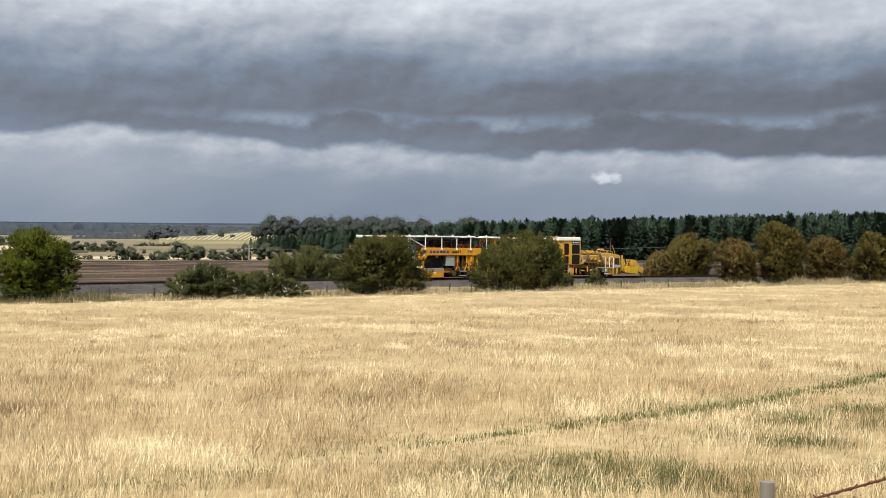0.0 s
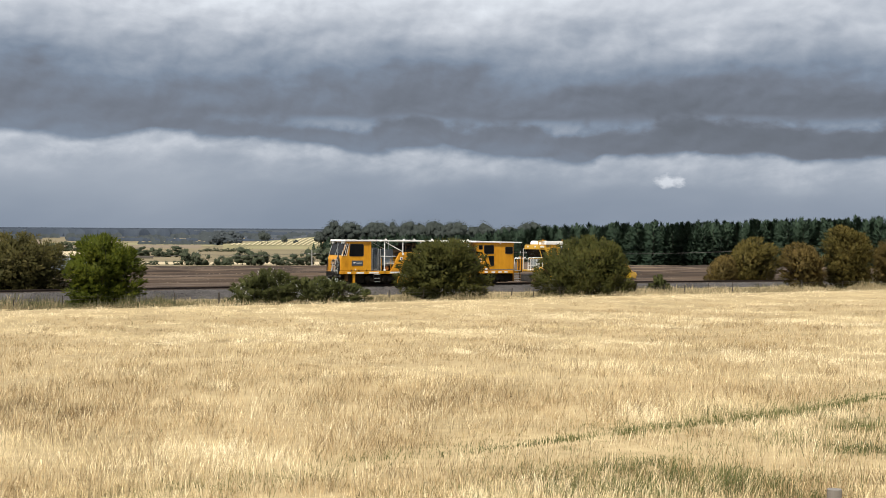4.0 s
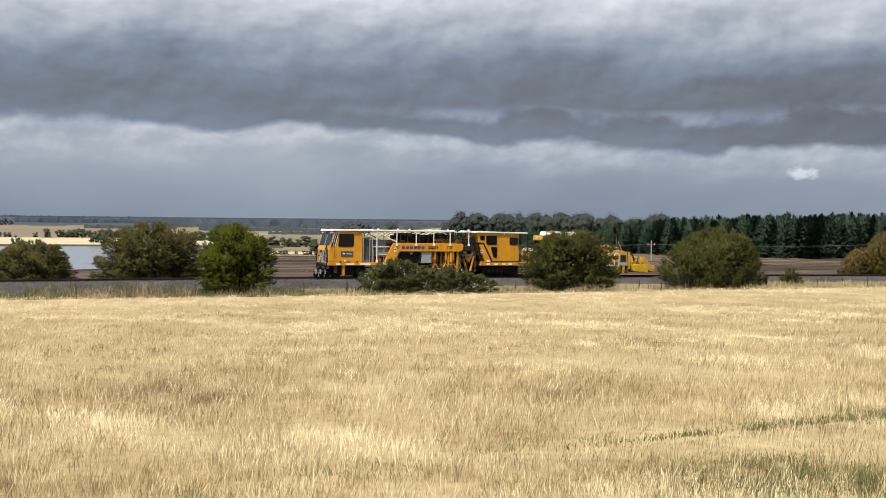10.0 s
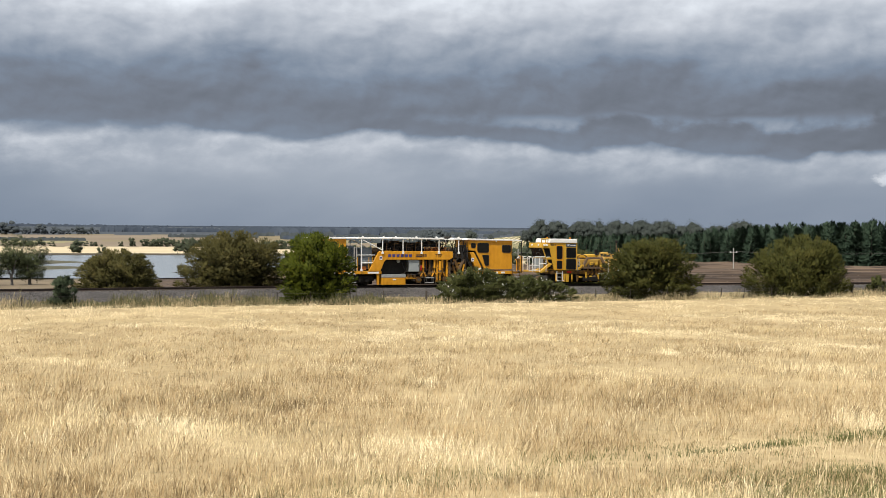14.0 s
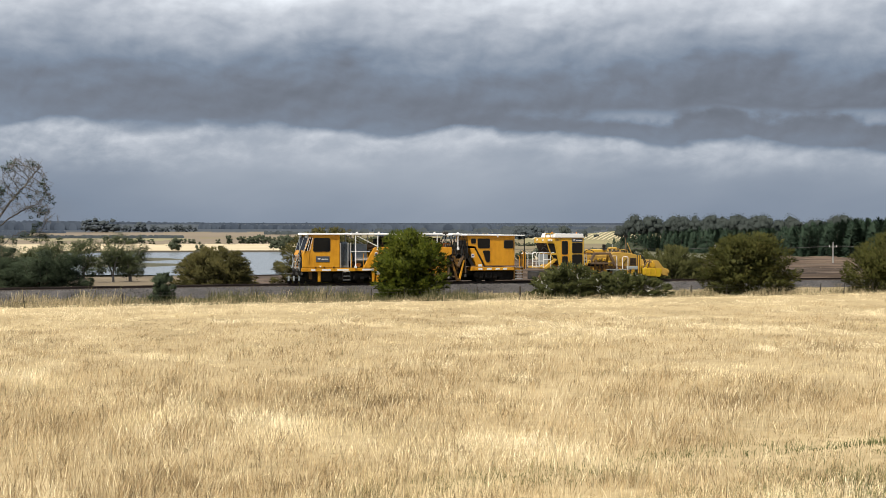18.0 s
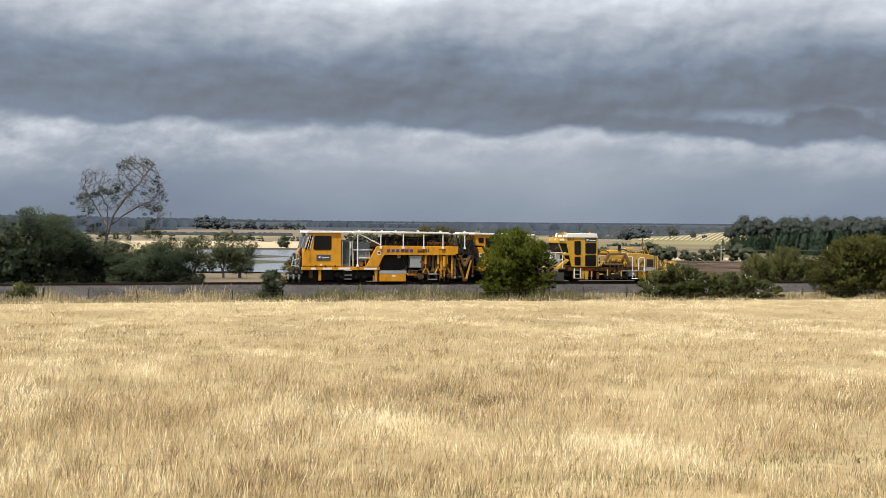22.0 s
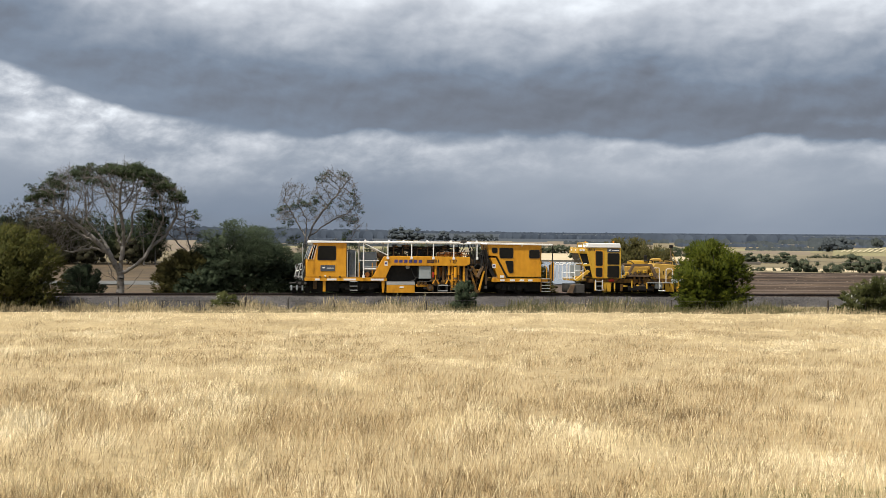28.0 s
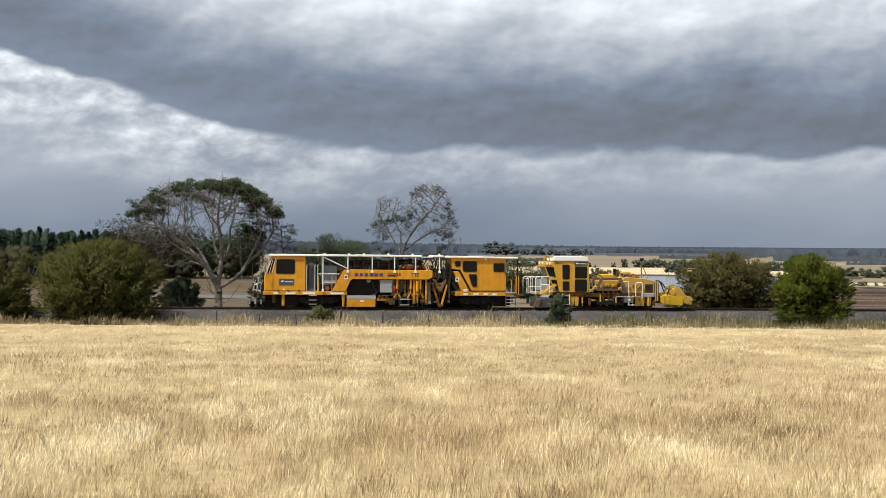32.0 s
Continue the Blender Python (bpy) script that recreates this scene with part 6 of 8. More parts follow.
def text(name, body, x, z, y, size, mat, parent):
    cu = bpy.data.curves.new(name, "FONT")
    cu.body, cu.size, cu.extrude = body, size, 0.004
    tmp = bpy.data.objects.new(name, cu)
    scene.collection.objects.link(tmp)
    me = bpy.data.meshes.new_from_object(tmp.evaluated_get(bpy.context.evaluated_depsgraph_get()))
    bpy.data.objects.remove(tmp)
    me.transform(Matrix.Translation((x, y, z)) @ Matrix.Rotation(math.pi / 2, 4, "X"))
    me.materials.clear()
    me.materials.append(M[mat])
    ob = new(name, me)
    ob.parent = parent
    return ob


WHEELS = []


def wheelset(x, r, parent):
    """Two wheels on an axle that turn as the machine rolls."""
    bm = B()
    bm_cyl(bm, (0, 0, 0), (0, 1, 0), 0.075, 0.72, 10)
    for s in (-1, 1):
        bm_cyl(bm, (0, s * 0.56, 0), (0, 1, 0), r, 0.06, 22)
        bm_cyl(bm, (0, s * 0.50, 0), (0, 1, 0), r + 0.03, 0.015, 22)
        bm_cyl(bm, (0, s * 0.635, 0), (0, 1, 0), r * 0.78, 0.012, 22)
        for k in range(5):
            a = 2 * math.pi * k / 5
            bm_cyl(bm, (0.2 * math.cos(a), s * 0.655, 0.2 * math.sin(a)), (0, 1, 0), 0.035, 0.012, 6)
    ob = tpart("wheelset", bm, "black_iron", parent, "worn steel wheels on an axle")
    ob.location = (x, 0, r)
    WHEELS.append((ob, x, r))
    return ob


def bogie(x0, x1, r, parent):
    xm = (x0 + x1) / 2
    for x in (x0 + 0.62, x1 - 0.62):
        wheelset(x, r, parent)
    for s in (-1, 1):
        pts = [(x0, 0.62), (x0 + 0.25, 0.80), (x1 - 0.25, 0.80), (x1, 0.62), (x1, 0.40), (x1 - 0.9, 0.36), (xm + 0.4, 0.24), (xm - 0.4, 0.24), (x0 + 0.9, 0.36), (x0, 0.40)]
        f = plate("bogie_frame", pts, s * 0.95 - 0.07, s * 0.95 + 0.07, "black_iron", 0.02, parent, "black bogie side frame")
        for x in (x0 + 0.62, x1 - 0.62):
            box("axle_box", x - 0.17, x + 0.17, s * 1.02 - 0.1, s * 1.02 + 0.1, 0.30, 0.60, "black_iron", 0.03, f)
        for x in (xm - 0.22, xm + 0.22):
            tpart("spring", bm_cyl(B(), (x, s * 1.06, 0.52), (0, 0, 1), 0.09, 0.17, 10), "black_iron", f)
        box("brake_shoe", x0 + 1.02, x0 + 1.12, s * 0.62 - 0.06, s * 0.62 + 0.06, 0.2, 0.6, "black_iron", 0.01, f)
    box("bolster", xm - 0.3, xm + 0.3, -0.85, 0.85, 0.55, 0.92, "black_iron", 0.03, parent)


def steps(x0, x1, zs, y, mat, parent):
    """A ladder of treads between two stringers."""
    lad = box("ladder", x0, x0 + 0.035, y - 0.02, y + 0.22, zs[-1] - 0.03, zs[0] + 0.03, mat, 0.005, parent, "metal access steps")
    box("stringer", x1 - 0.035, x1, y - 0.02, y + 0.22, zs[-1] - 0.03, zs[0] + 0.03, mat, 0.005, lad)
    for z in zs:
        box("tread", x0 + 0.03, x1 - 0.03, y - 0.02, y + 0.22, z - 0.025, z + 0.025, "silver", 0.005, lad)


def hose(p, q, sag, r, parent, mat="rubber"):
    p, q = Vector(p), Vector(q)
    pts = [p.lerp(q, t) + Vector((0, 0, sag * 4 * t * (1 - t))) for t in (0, 0.15, 0.3, 0.5, 0.7, 0.85, 1)]
    bar("hose", pts, r, mat, parent)


def cylinder(x, y, z0, z1, r, parent, mat="yellow_dirty", name="hydraulic_cylinder"):
    bm = B()
    bm_cyl(bm, (x, y, z0 + (z1 - z0) * 0.68), (0, 0, 1), r, (z1 - z0) * 0.32, 12)
    bm_cyl(bm, (x, y, z0 + (z1 - z0) * 0.2), (0, 0, 1), r * 0.45, (z1 - z0) * 0.2, 10)
    bm_cyl(bm, (x, y, z0 + (z1 - z0) * 0.38), (0, 0, 1), r * 1.2, 0.03, 12)
    return part(name, bm, mat, parent)


train = empty("tamping_machine", 0, TRACK_Y, 0, "long yellow track tamping machine with white canopy roof", "rail vehicle")


def tamper():
    TRUCK[0] = train
    # underframe
    fr = box("underframe", -1.0, 5.05, -1.25, 1.25, 0.94, 1.19, "yellow", 0.02, label="yellow deck sill with reflective strips")
    for x0, x1 in ((-0.25, 0.1), (0.62, 1.33), (1.85, 2.75), (3.85, 4.8)):
        box("reflector", x0, x1, -1.262, -1.245, 0.985, 1.125, "white_paint", 0.0, fr)
    box("underframe", 13.0, 17.3, -1.25, 1.25, 0.90, 1.16, "yellow", 0.02)
    for x0, x1 in ((13.6, 13.95), (14.35, 14.75), (15.1, 15.45), (15.75, 16.1)):
        box("reflector", x0, x1, -1.262, -1.245, 0.96, 1.10, "white_paint", 0.0, fr)
    # cab
    cab_pts = [(-0.92, 1.22), (2.05, 1.22), (2.05, 3.74), (-0.36, 3.74), (-0.80, 2.48), (-0.92, 2.2)]
    cab = plate("cab", cab_pts, -1.25, 1.25, "yellow", 0.04, label="yellow driving cab")
    window([(-0.06, 2.50), (1.24, 2.50), (1.24, 3.46), (0.02, 3.46)], -1.25, cab, 0.12)
    window([(-0.06, 2.50), (1.24, 2.50), (1.24, 3.46), (0.02, 3.46)], 1.25, cab, 0.12, 1)
    # slanting quarter light with pale bars
    window([(-0.68, 2.56), (-0.42, 2.56), (-0.17, 3.50), (-0.37, 3.50)], -1.25, cab, 0.04)
    for xa, xb in ((-0.76, -0.38), (-0.55, -0.27), (-0.36, -0.10)):
        bar("quarter_bar", ((xa, -1.285, 2.50), (xb, -1.285, 3.60)), 0.014, "white_paint", cab)
    # sloping windscreen, two panes
    for y0, y1 in ((-1.14, -0.06), (0.06, 1.14)):
        bm = B()
        nx, nz = -0.944, 0.33
        cs = []
        for x, z in ((-0.395, 3.62), (-0.765, 2.56)):
            for y in (y0, y1):
                cs.append(Vector((x + nx * 0.03, y, z + nz * 0.03)))
        vs = [bm.verts.new(c) for c in (cs[0], cs[1], cs[3], cs[2])]
        vb = [bm.verts.new(c - Vector((nx, 0, nz)) * 0.05) for c in (cs[0], cs[1], cs[3], cs[2])]
        bm.faces.new(vs)
        bm.faces.new(vb[::-1])
        for k in range(4):
            bm.faces.new((vs[k], vb[k], vb[(k + 1) % 4], vs[(k + 1) % 4]))
        tpart("windscreen", bm, "glass", cab)
    for y in (-1.2, 0.0, 1.2):
        bar("windscreen_trim", ((-0.42, y, 3.64), (-0.82, y, 2.5)), 0.022, "grey_box", cab)
    box("door_seam", 2.052, 2.07, -1.1, 1.1, 1.25, 3.6, "yellow_dirty", 0.0, cab)
    for z in (1.2,):
        for x in (0.05, 0.75, 1.5):
            box("bracket", x, x + 0.14, -1.29, -1.24, z, z + 0.11, "yellow_dirty", 0.01, cab)
    sg = box("sign_plate", 0.15, 1.22, -1.275, -1.252, 1.66, 2.10, "sign_blue", 0.01, cab, "dark blue-grey operator sign")
    plate("emblem", [(0.26, 1.92), (0.40, 1.84), (0.52, 1.95), (0.44, 1.95), (0.40, 1.98)], -1.283, -1.27, "white_paint", 0.0, sg)
    box("writing_bar", 0.58, 1.12, -1.283, -1.27, 1.855, 1.905, "white_paint", 0.0, sg)
    tpart("marker_lamp", bm_cyl(B(), (0.5, -1.27, 1.32), (0, 1, 0), 0.06, 0.03, 12), "lamp_glass", cab)
    for x, y in ((-0.5, -1.05), (-0.5, -0.75), (-0.5, 0.75), (-0.5, 1.05)):
        tpart("headlamp", bm_cyl(B(), (x, y, 3.62), (1, 0, 0.1), 0.10, 0.07, 14), "lamp_glass", cab)
    tpart("beacon", bm_cyl(B(), (1.0, -0.9, 3.72), (0, 0, 1), 0.06, 0.12, 10), "amber", cab)
    bars("mirror_arm", [((-0.72, -1.28, 3.55), (-0.80, -1.55, 3.5), (-0.80, -1.55, 2.55), (-0.7, -1.28, 2.4))], 0.018, "black_iron", cab)
    # aerials beside the nose
    bar("aerial", ((-1.15, -1.2, 1.0), (-1.15, -1.2, 3.7)), 0.022, "grey_box")
    # roof canopy in lengths, with lifting lugs
    for x0, x1 in ((-0.62, 2.86), (2.9, 6.05), (5.75, 10.5), (11.28, 12.12)):
        r = plate("roof", [(x0, 3.74 + (0.0 if x0 > 0 else -0.02)), (x1, 3.74), (x1, 3.86), (x0 + 0.06, 3.88)], -1.36, 1.36, "white_paint", 0.02, label="white painted canopy roof")
        x = x0 + 0.5 if x0 > 0 else 99
        while x < x1 - 0.1:
            plate("lifting_lug", [(x - 0.13, 3.85), (x + 0.13, 3.85), (x + 0.04, 3.99), (x - 0.04, 3.99)], -1.33, -1.29, "white_paint", 0.0, r)
            x += 1.78
    plate("roof", [(12.5, 3.70), (17.62, 3.66), (17.62, 3.76), (12.58, 3.84)], -1.36, 1.36, "white_paint", 0.02, label="white roof over the rear cabin")
    for x, z0 in ((3.30, 1.2), (5.10, 2.58), (6.87, 2.58), (8.50, 2.58), (10.04, 2.58), (11.81, 2.58)):
        for y in (-1.3, 1.3):
            bar("canopy_post", ((x, y, z0), (x, y, 3.76)), 0.043, "white_paint", label="white canopy post")
        box("post_foot", x - 0.09, x + 0.09, -1.36, -1.28, z0 - 0.02, z0 + 0.16, "white_paint", 0.01)
    for y in (-1.3, 1.3):
        bar("canopy_brace", ((3.42, y, 3.66), (5.06, y, 2.86)), 0.036, "white_paint")
    bars("guard_rail", [((2.95, -1.28, 2.46), (4.45, -1.28, 2.46)), ((3.3, -1.28, 1.86), (4.25, -1.28, 1.86))], 0.03, "white_paint", label="white guard rail of the walkway")
    # walkway: engine cooling group and exhaust tubes behind the cab
    box("engine_housing", 3.35, 4.35, -0.9, 1.0, 1.3, 3.05, "blue_grey", 0.04, label="blue-grey engine cooling housing")
    rad = box("radiator", 2.25, 2.75, -1.0, 1.0, 1.22, 3.2, "blue_grey", 0.03)
    for k in range(7):
        box("fin", 2.27 + k * 0.07, 2.29 + k * 0.07, -1.02, -0.99, 1.4, 3.05, "black_iron", 0.0, rad)
    box("battery_box", 3.4, 4.5, -1.15, -0.5, 1.75, 2.02, "grey_box", 0.02)
    for x in (2.13, 2.72, 2.93):
        bar("exhaust_tube", ((x, -1.2, 1.22), (x, -1.2, 3.05), (x + 0.05, -1.1, 3.12)), 0.04, "silver")
    for x in (3.0, 3.95, 4.25):
        bar("handrail", ((x, -1.26, 1.2), (x, -1.26, 2.3)), 0.025, "yellow")
    tpart("fan_motor", bm_cyl(B(), (3.62, -1.05, 1.42), (0, 1, 0), 0.16, 0.12, 14), "orange_rail")
    # gooseneck main beam
    neck = [(3.95, 1.19), (4.95, 1.19), (5.28, 1.95), (5.42, 2.09), (11.0, 2.09), (11.3, 2.24), (11.3, 2.76), (4.95, 2.80), (4.78, 2.72)]
    beam = None
    for y0, y1 in ((-1.28, -1.08), (1.08, 1.28)):
        b = plate("main_beam", neck, y0, y1, "yellow", 0.02, label="yellow gooseneck main beam with lettering")
        beam = beam or b
    box("beam_deck", 4.9, 11.3, -1.08, 1.08, 2.45, 2.60, "yellow_dirty", 0.02)
    # maker's name as plain slabs, each a letter's width
    for k in range(6):
        x = 5.58 + k * 0.362
        plate("name_slab", [(x, 2.31), (x + 0.25, 2.31), (x + 0.27, 2.53), (x + 0.02, 2.53)], -1.292, -1.279, "letter_blue", 0.0, beam)
    box("model_bar", 8.02, 8.58, -1.29, -1.279, 2.30, 2.42, "letter_dark", 0.0, beam)
    box("model_bar", 8.02, 8.58, -1.29, -1.279, 2.46, 2.52, "letter_dark", 0.0, beam)
    for x in (8.66, 8.84):
        box("model_bar", x, x + 0.1, -1.29, -1.279, 2.33, 2.55, "letter_dark", 0.0, beam)
    text("fleet_number", "TT7", 9.70, 2.30, -1.284, 0.36, "letter_dark", beam)
    box("sticker", 4.86, 5.08, -1.292, -1.279, 2.08, 2.40, "white_paint", 0.0, beam)
    tpart("sticker_ring", bm_cyl(B(), (4.97, -1.293, 2.26), (0, 1, 0), 0.085, 0.004, 16), "letter_blue", beam)
    plate("leg", [(4.72, 0.1), (4.86, 0.1), (4.9, 1.0), (4.66, 1.0)], -1.2, -1.0, "yellow", 0.01)
    # orange hand rails and pipework over the beam
    bars("top_rail", [((8.9, y, z), (11.3, y, z)) for y in (-0.9,) for z in (2.86, 2.96, 3.06)], 0.028, "orange_rail", label="orange rails along the beam top")
    for k in range(5):
        box("rail_post", 8.9 + k * 0.6, 8.95 + k * 0.6, -0.94, -0.88, 2.6, 3.1, "orange_rail", 0.0)
    box("pump_block", 5.3, 6.6, -0.6, 0.6, 2.6, 2.95, "brown_iron", 0.05)
    box("oil_tank", 6.9, 8.8, -0.7, 0.8, 2.6, 3.15, "black_iron", 0.06)
    box("valve_block", 9.1, 10.9, -0.5, 0.7, 2.6, 3.0, "brown_iron", 0.05)
    tpart("air_filter", bm_cyl(B(), (4.75, -0.6, 2.85), (1, 0, 0), 0.2, 0.35, 16), "brown_iron")
    for x0, x1, s in ((5.2, 6.0, 0.35), (5.6, 6.9, 0.45), (7.0, 8.2, 0.4), (8.0, 9.4, 0.3), (9.3, 10.6, 0.35), (7.4, 7.9, 0.5)):
        hose((x0, -0.75, 2.65), (x1, -0.65, 2.7), s, 0.03, train)
    # tool bay under the beam
    box("fuel_tank", 5.15, 7.25, -0.75, 0.95, 0.95, 2.08, "black_iron", 0.05, label="black fuel tank under the beam")
    plate("bay_arch", rounded([(5.1, 0.95), (7.35, 0.95), (7.35, 2.05), (5.45, 2.05)], 0.18), -0.80, -0.74, "black_iron", 0.0)
    tpart("gauge", bm_cyl(B(), (6.66, -0.82, 1.98), (0, 1, 0), 0.15, 0.03, 16), "grey_box")
    box("locker", 5.05, 7.13, -1.27, -0.6, 0.07, 0.66, "yellow", 0.03, label="yellow tool locker with silver lid")
    box("locker_lid", 5.03, 7.15, -1.28, -0.6, 0.66, 0.90, "silver", 0.02)
    box("locker_plate", 6.0, 6.3, -1.285, -1.265, 0.45, 0.55, "white_paint", 0.0)
    cabn = box("control_cabinet", 7.46, 8.36, -1.2, -0.5, 1.12, 2.05, "grey_box", 0.03, label="pale grey control cabinet")
    box("cabinet_latch", 8.26, 8.29, -1.215, -1.19, 1.5, 1.65, "black_iron", 0.0, cabn)
    hose((6.9, -1.0, 1.9), (7.3, -1.1, 1.2), -0.2, 0.03, train)
    # tamping banks: each a head with guide rods, squeeze cylinders, arms and tines
    rng = np.random.default_rng(21)
    for k, xb in enumerate((8.72, 9.72, 10.42)):
        bank = box("tamping_bank", xb - 0.20, xb + 0.20, -1.08, -0.62, 1.32, 1.72, "yellow_dirty", 0.05, label="grimy yellow tamping bank with tines")
        for dx in (-0.23, 0.23):
            bar("guide_rod", ((xb + dx, -1.0, 0.5), (xb + dx, -1.0, 2.09)), 0.035, "dark_steel", bank)
            box("guide_block", xb + dx - 0.06, xb + dx + 0.06, -1.08, -0.92, 1.1, 1.26, "black_iron", 0.02, bank)
        cylinder(xb, -1.12, 1.05, 2.08, 0.10, bank, "yellow")
        box("vibration_shaft", xb - 0.24, xb + 0.24, -1.14, -0.9, 0.98, 1.12, "brown_iron", 0.04, bank)
        for dx in (-0.16, 0.16):
            sx = 1 if dx > 0 else -1
            plate("tine_arm", [(xb + dx - 0.07, 0.66), (xb + dx + 0.07, 0.66), (xb + dx * 0.7 + 0.06, 1.30), (xb + dx * 0.7 - 0.06, 1.30)], -1.1, -0.95, "yellow_dirty", 0.02, bank)
            plate("tine", [(xb + dx - 0.03 + 0.02 * sx, 0.10), (xb + dx + 0.03 + 0.02 * sx, 0.10), (xb + dx + 0.05, 0.70), (xb + dx - 0.05, 0.70)], -1.06, -0.98, "dark_steel", 0.01, bank)
            bar("squeeze_ram", ((xb + dx * 0.5, -1.16, 1.02), (xb + dx * 1.5, -1.16, 0.74)), 0.05, "yellow", bank)
        for j in range(4):
            x = xb + rng.uniform(-0.22, 0.22)
            hose((x, -1.13, 2.05), (x + rng.uniform(-0.2, 0.2), -1.15, rng.uniform(0.95, 1.5)), rng.uniform(-0.1, 0.15), 0.022, bank)
        box("far_bank", xb - 0.16, xb + 0.16, 0.75, 1.15, 0.3, 1.6, "yellow_dirty", 0.04, bank)
    # upright columns and the panel behind them
    for x, z0, m in ((9.98, 0.35, "yellow"), (10.86, 0.30, "yellow"), (9.30, 0.95, "yellow_dirty"), (8.44, 0.95, "yellow_dirty")):
        col = box("column", x - 0.075, x + 0.075, -1.16, -0.98, z0, 2.08, m, 0.015, label="upright yellow column of the tool bay")
        box("column_foot", x - 0.13, x + 0.13, -1.18, -0.95, z0 - 0.06, z0 + 0.08, "yellow_dirty", 0.02, col)
        for z in (0.9, 1.45, 1.95):
            tpart("bolt", bm_cyl(B(), (x, -1.17, z), (0, 1, 0), 0.03, 0.012, 8), "dark_steel", col)
    bulge = cylinder(10.20, -1.20, 0.42, 2.0, 0.12, train, "yellow")
    tpart("gland", bm_cyl(B(), (10.20, -1.20, 1.16), (0, 0, 1), 0.15, 0.07, 14), "brown_iron", bulge)
    box("servo_panel", 8.55, 9.25, -0.72, -0.66, 1.2, 2.0, "orange_rail", 0.01, label="rust-orange servo panel")
    # clamp drums and the low cross frame
    drum = tpart("clamp_drum", bm_cyl(B(), (8.30, -1.10, 0.46), (0, 1, 0), 0.24, 0.14, 20), "yellow_dirty", label="grimy round clamp drum")
    tpart("hub", bm_cyl(B(), (8.30, -1.25, 0.46), (0, 1, 0), 0.09, 0.03, 12), "dark_steel", drum)
    drum = tpart("clamp_drum", bm_cyl(B(), (10.56, -1.15, 0.50), (0, 1, 0), 0.16, 0.12, 18), "yellow_dirty")
    tpart("hub", bm_cyl(B(), (10.56, -1.28, 0.50), (0, 1, 0), 0.06, 0.03, 12), "dark_steel", drum)
    box("clamp_arm", 7.25, 8.15, -1.15, -0.98, 0.52, 0.70, "yellow", 0.02)
    box("cross_arm", 8.5, 10.9, -1.02, -0.86, 0.76, 0.90, "yellow_dirty", 0.02)
    for x, z, r in ((7.42, 0.80, 0.11), (7.68, 0.82, 0.09), (7.95, 0.78, 0.12), (8.62, 0.80, 0.10)):
        tpart("valve_body", bm_cyl(B(), (x, -1.12, z), (0, 0, 1), r, 0.14, 12), "yellow_dirty")
    for x0, x1, z in ((7.3, 8.4, 0.93), (8.5, 9.6, 0.66), (9.6, 10.9, 0.62)):
        bar("pipe", ((x0, -1.2, z), (0.5 * (x0 + x1), -1.22, z - 0.04), (x1, -1.2, z + 0.03)), 0.026, "dark_steel")
    box("extinguisher", 8.47, 8.58, -1.24, -1.13, 1.2, 1.62, "red_lens", 0.04, label="small red fire extinguisher")
    stp = box("step_platform", 8.92, 9.62, -1.32, -0.95, 0.60, 0.68, "silver", 0.01, label="pale metal step platform")
    for x in (8.95, 9.57):
        box("step_hanger", x - 0.02, x + 0.02, -1.31, -1.27, 0.20, 0.62, "dark_steel", 0.0, stp)
    box("lower_step", 8.93, 9.61, -1.32, -1.05, 0.20, 0.26, "silver", 0.01, stp)
    box("tool_bag", 11.02, 11.22, -1.05, -0.9, 0.28, 0.86, "white_paint", 0.06, label="pale canvas tool bag")
    bar("cable_duct", ((7.40, -0.95, 2.02), (7.42, -0.98, 1.3), (7.1, -1.0, 1.0), (6.9, -1.0, 0.95)), 0.04, "dark_steel")
    # lifting unit: a hanging V frame with hoses
    lift = plate("lifting_frame", [(11.25, 1.72), (12.45, 1.72), (12.45, 1.86), (11.25, 1.86)], -1.22, -1.05, "yellow_dirty", 0.02, label="hanging V-shaped lifting frame")
    plate("v_arm", [(11.28, 1.72), (11.42, 1.72), (11.92, 0.12), (11.72, 0.12)], -1.22, -1.08, "yellow_dirty", 0.02, lift)
    plate("v_arm", [(12.30, 1.72), (12.44, 1.72), (12.06, 0.12), (11.90, 0.12)], -1.22, -1.08, "yellow", 0.02, lift)
    plate("tongue", [(11.55, 1.5), (12.15, 1.5), (12.0, 1.3), (11.7, 1.3)], -1.24, -1.1, "brown_iron", 0.02, lift)
    box("hook", 11.74, 12.04, -1.24, -1.0, 0.06, 0.3, "yellow_dirty", 0.03, lift)
    cylinder(11.85, -0.95, 0.6, 1.7, 0.09, lift)
    for a, b, s in (((11.1, -1.25, 2.2), (11.45, -1.25, 1.9), -0.35), ((11.3, -1.2, 2.7), (11.5, -1.25, 1.8), -0.1), ((12.2, -1.25, 2.75), (12.4, -1.25, 1.85), -0.15),
                    ((12.3, -1.2, 3.2), (12.1, -1.25, 1.95), -0.2), ((12.5, -1.2, 3.3), (12.65, -1.2, 1.9), -0.1), ((11.6, -1.25, 2.0), (12.2, -1.25, 2.0), 0.25)):
        hose(a, b, s, 0.035, lift)
    for x in (11.32, 12.28, 12.45):
        bar("hose_mast", ((x, -1.2, 2.1), (x, -1.2, 3.45)), 0.035, "black_iron", lift)
    for k in range(16):
        x = 11.15 + 0.1 * k
        hose((x, -1.22, 3.3 - 0.25 * rng.random()), (x + rng.uniform(-0.25, 0.3), -1.24, 1.95 + 0.5 * rng.random()), rng.uniform(-0.12, 0.12), 0.034, lift, "black_iron" if k % 3 else "rubber")
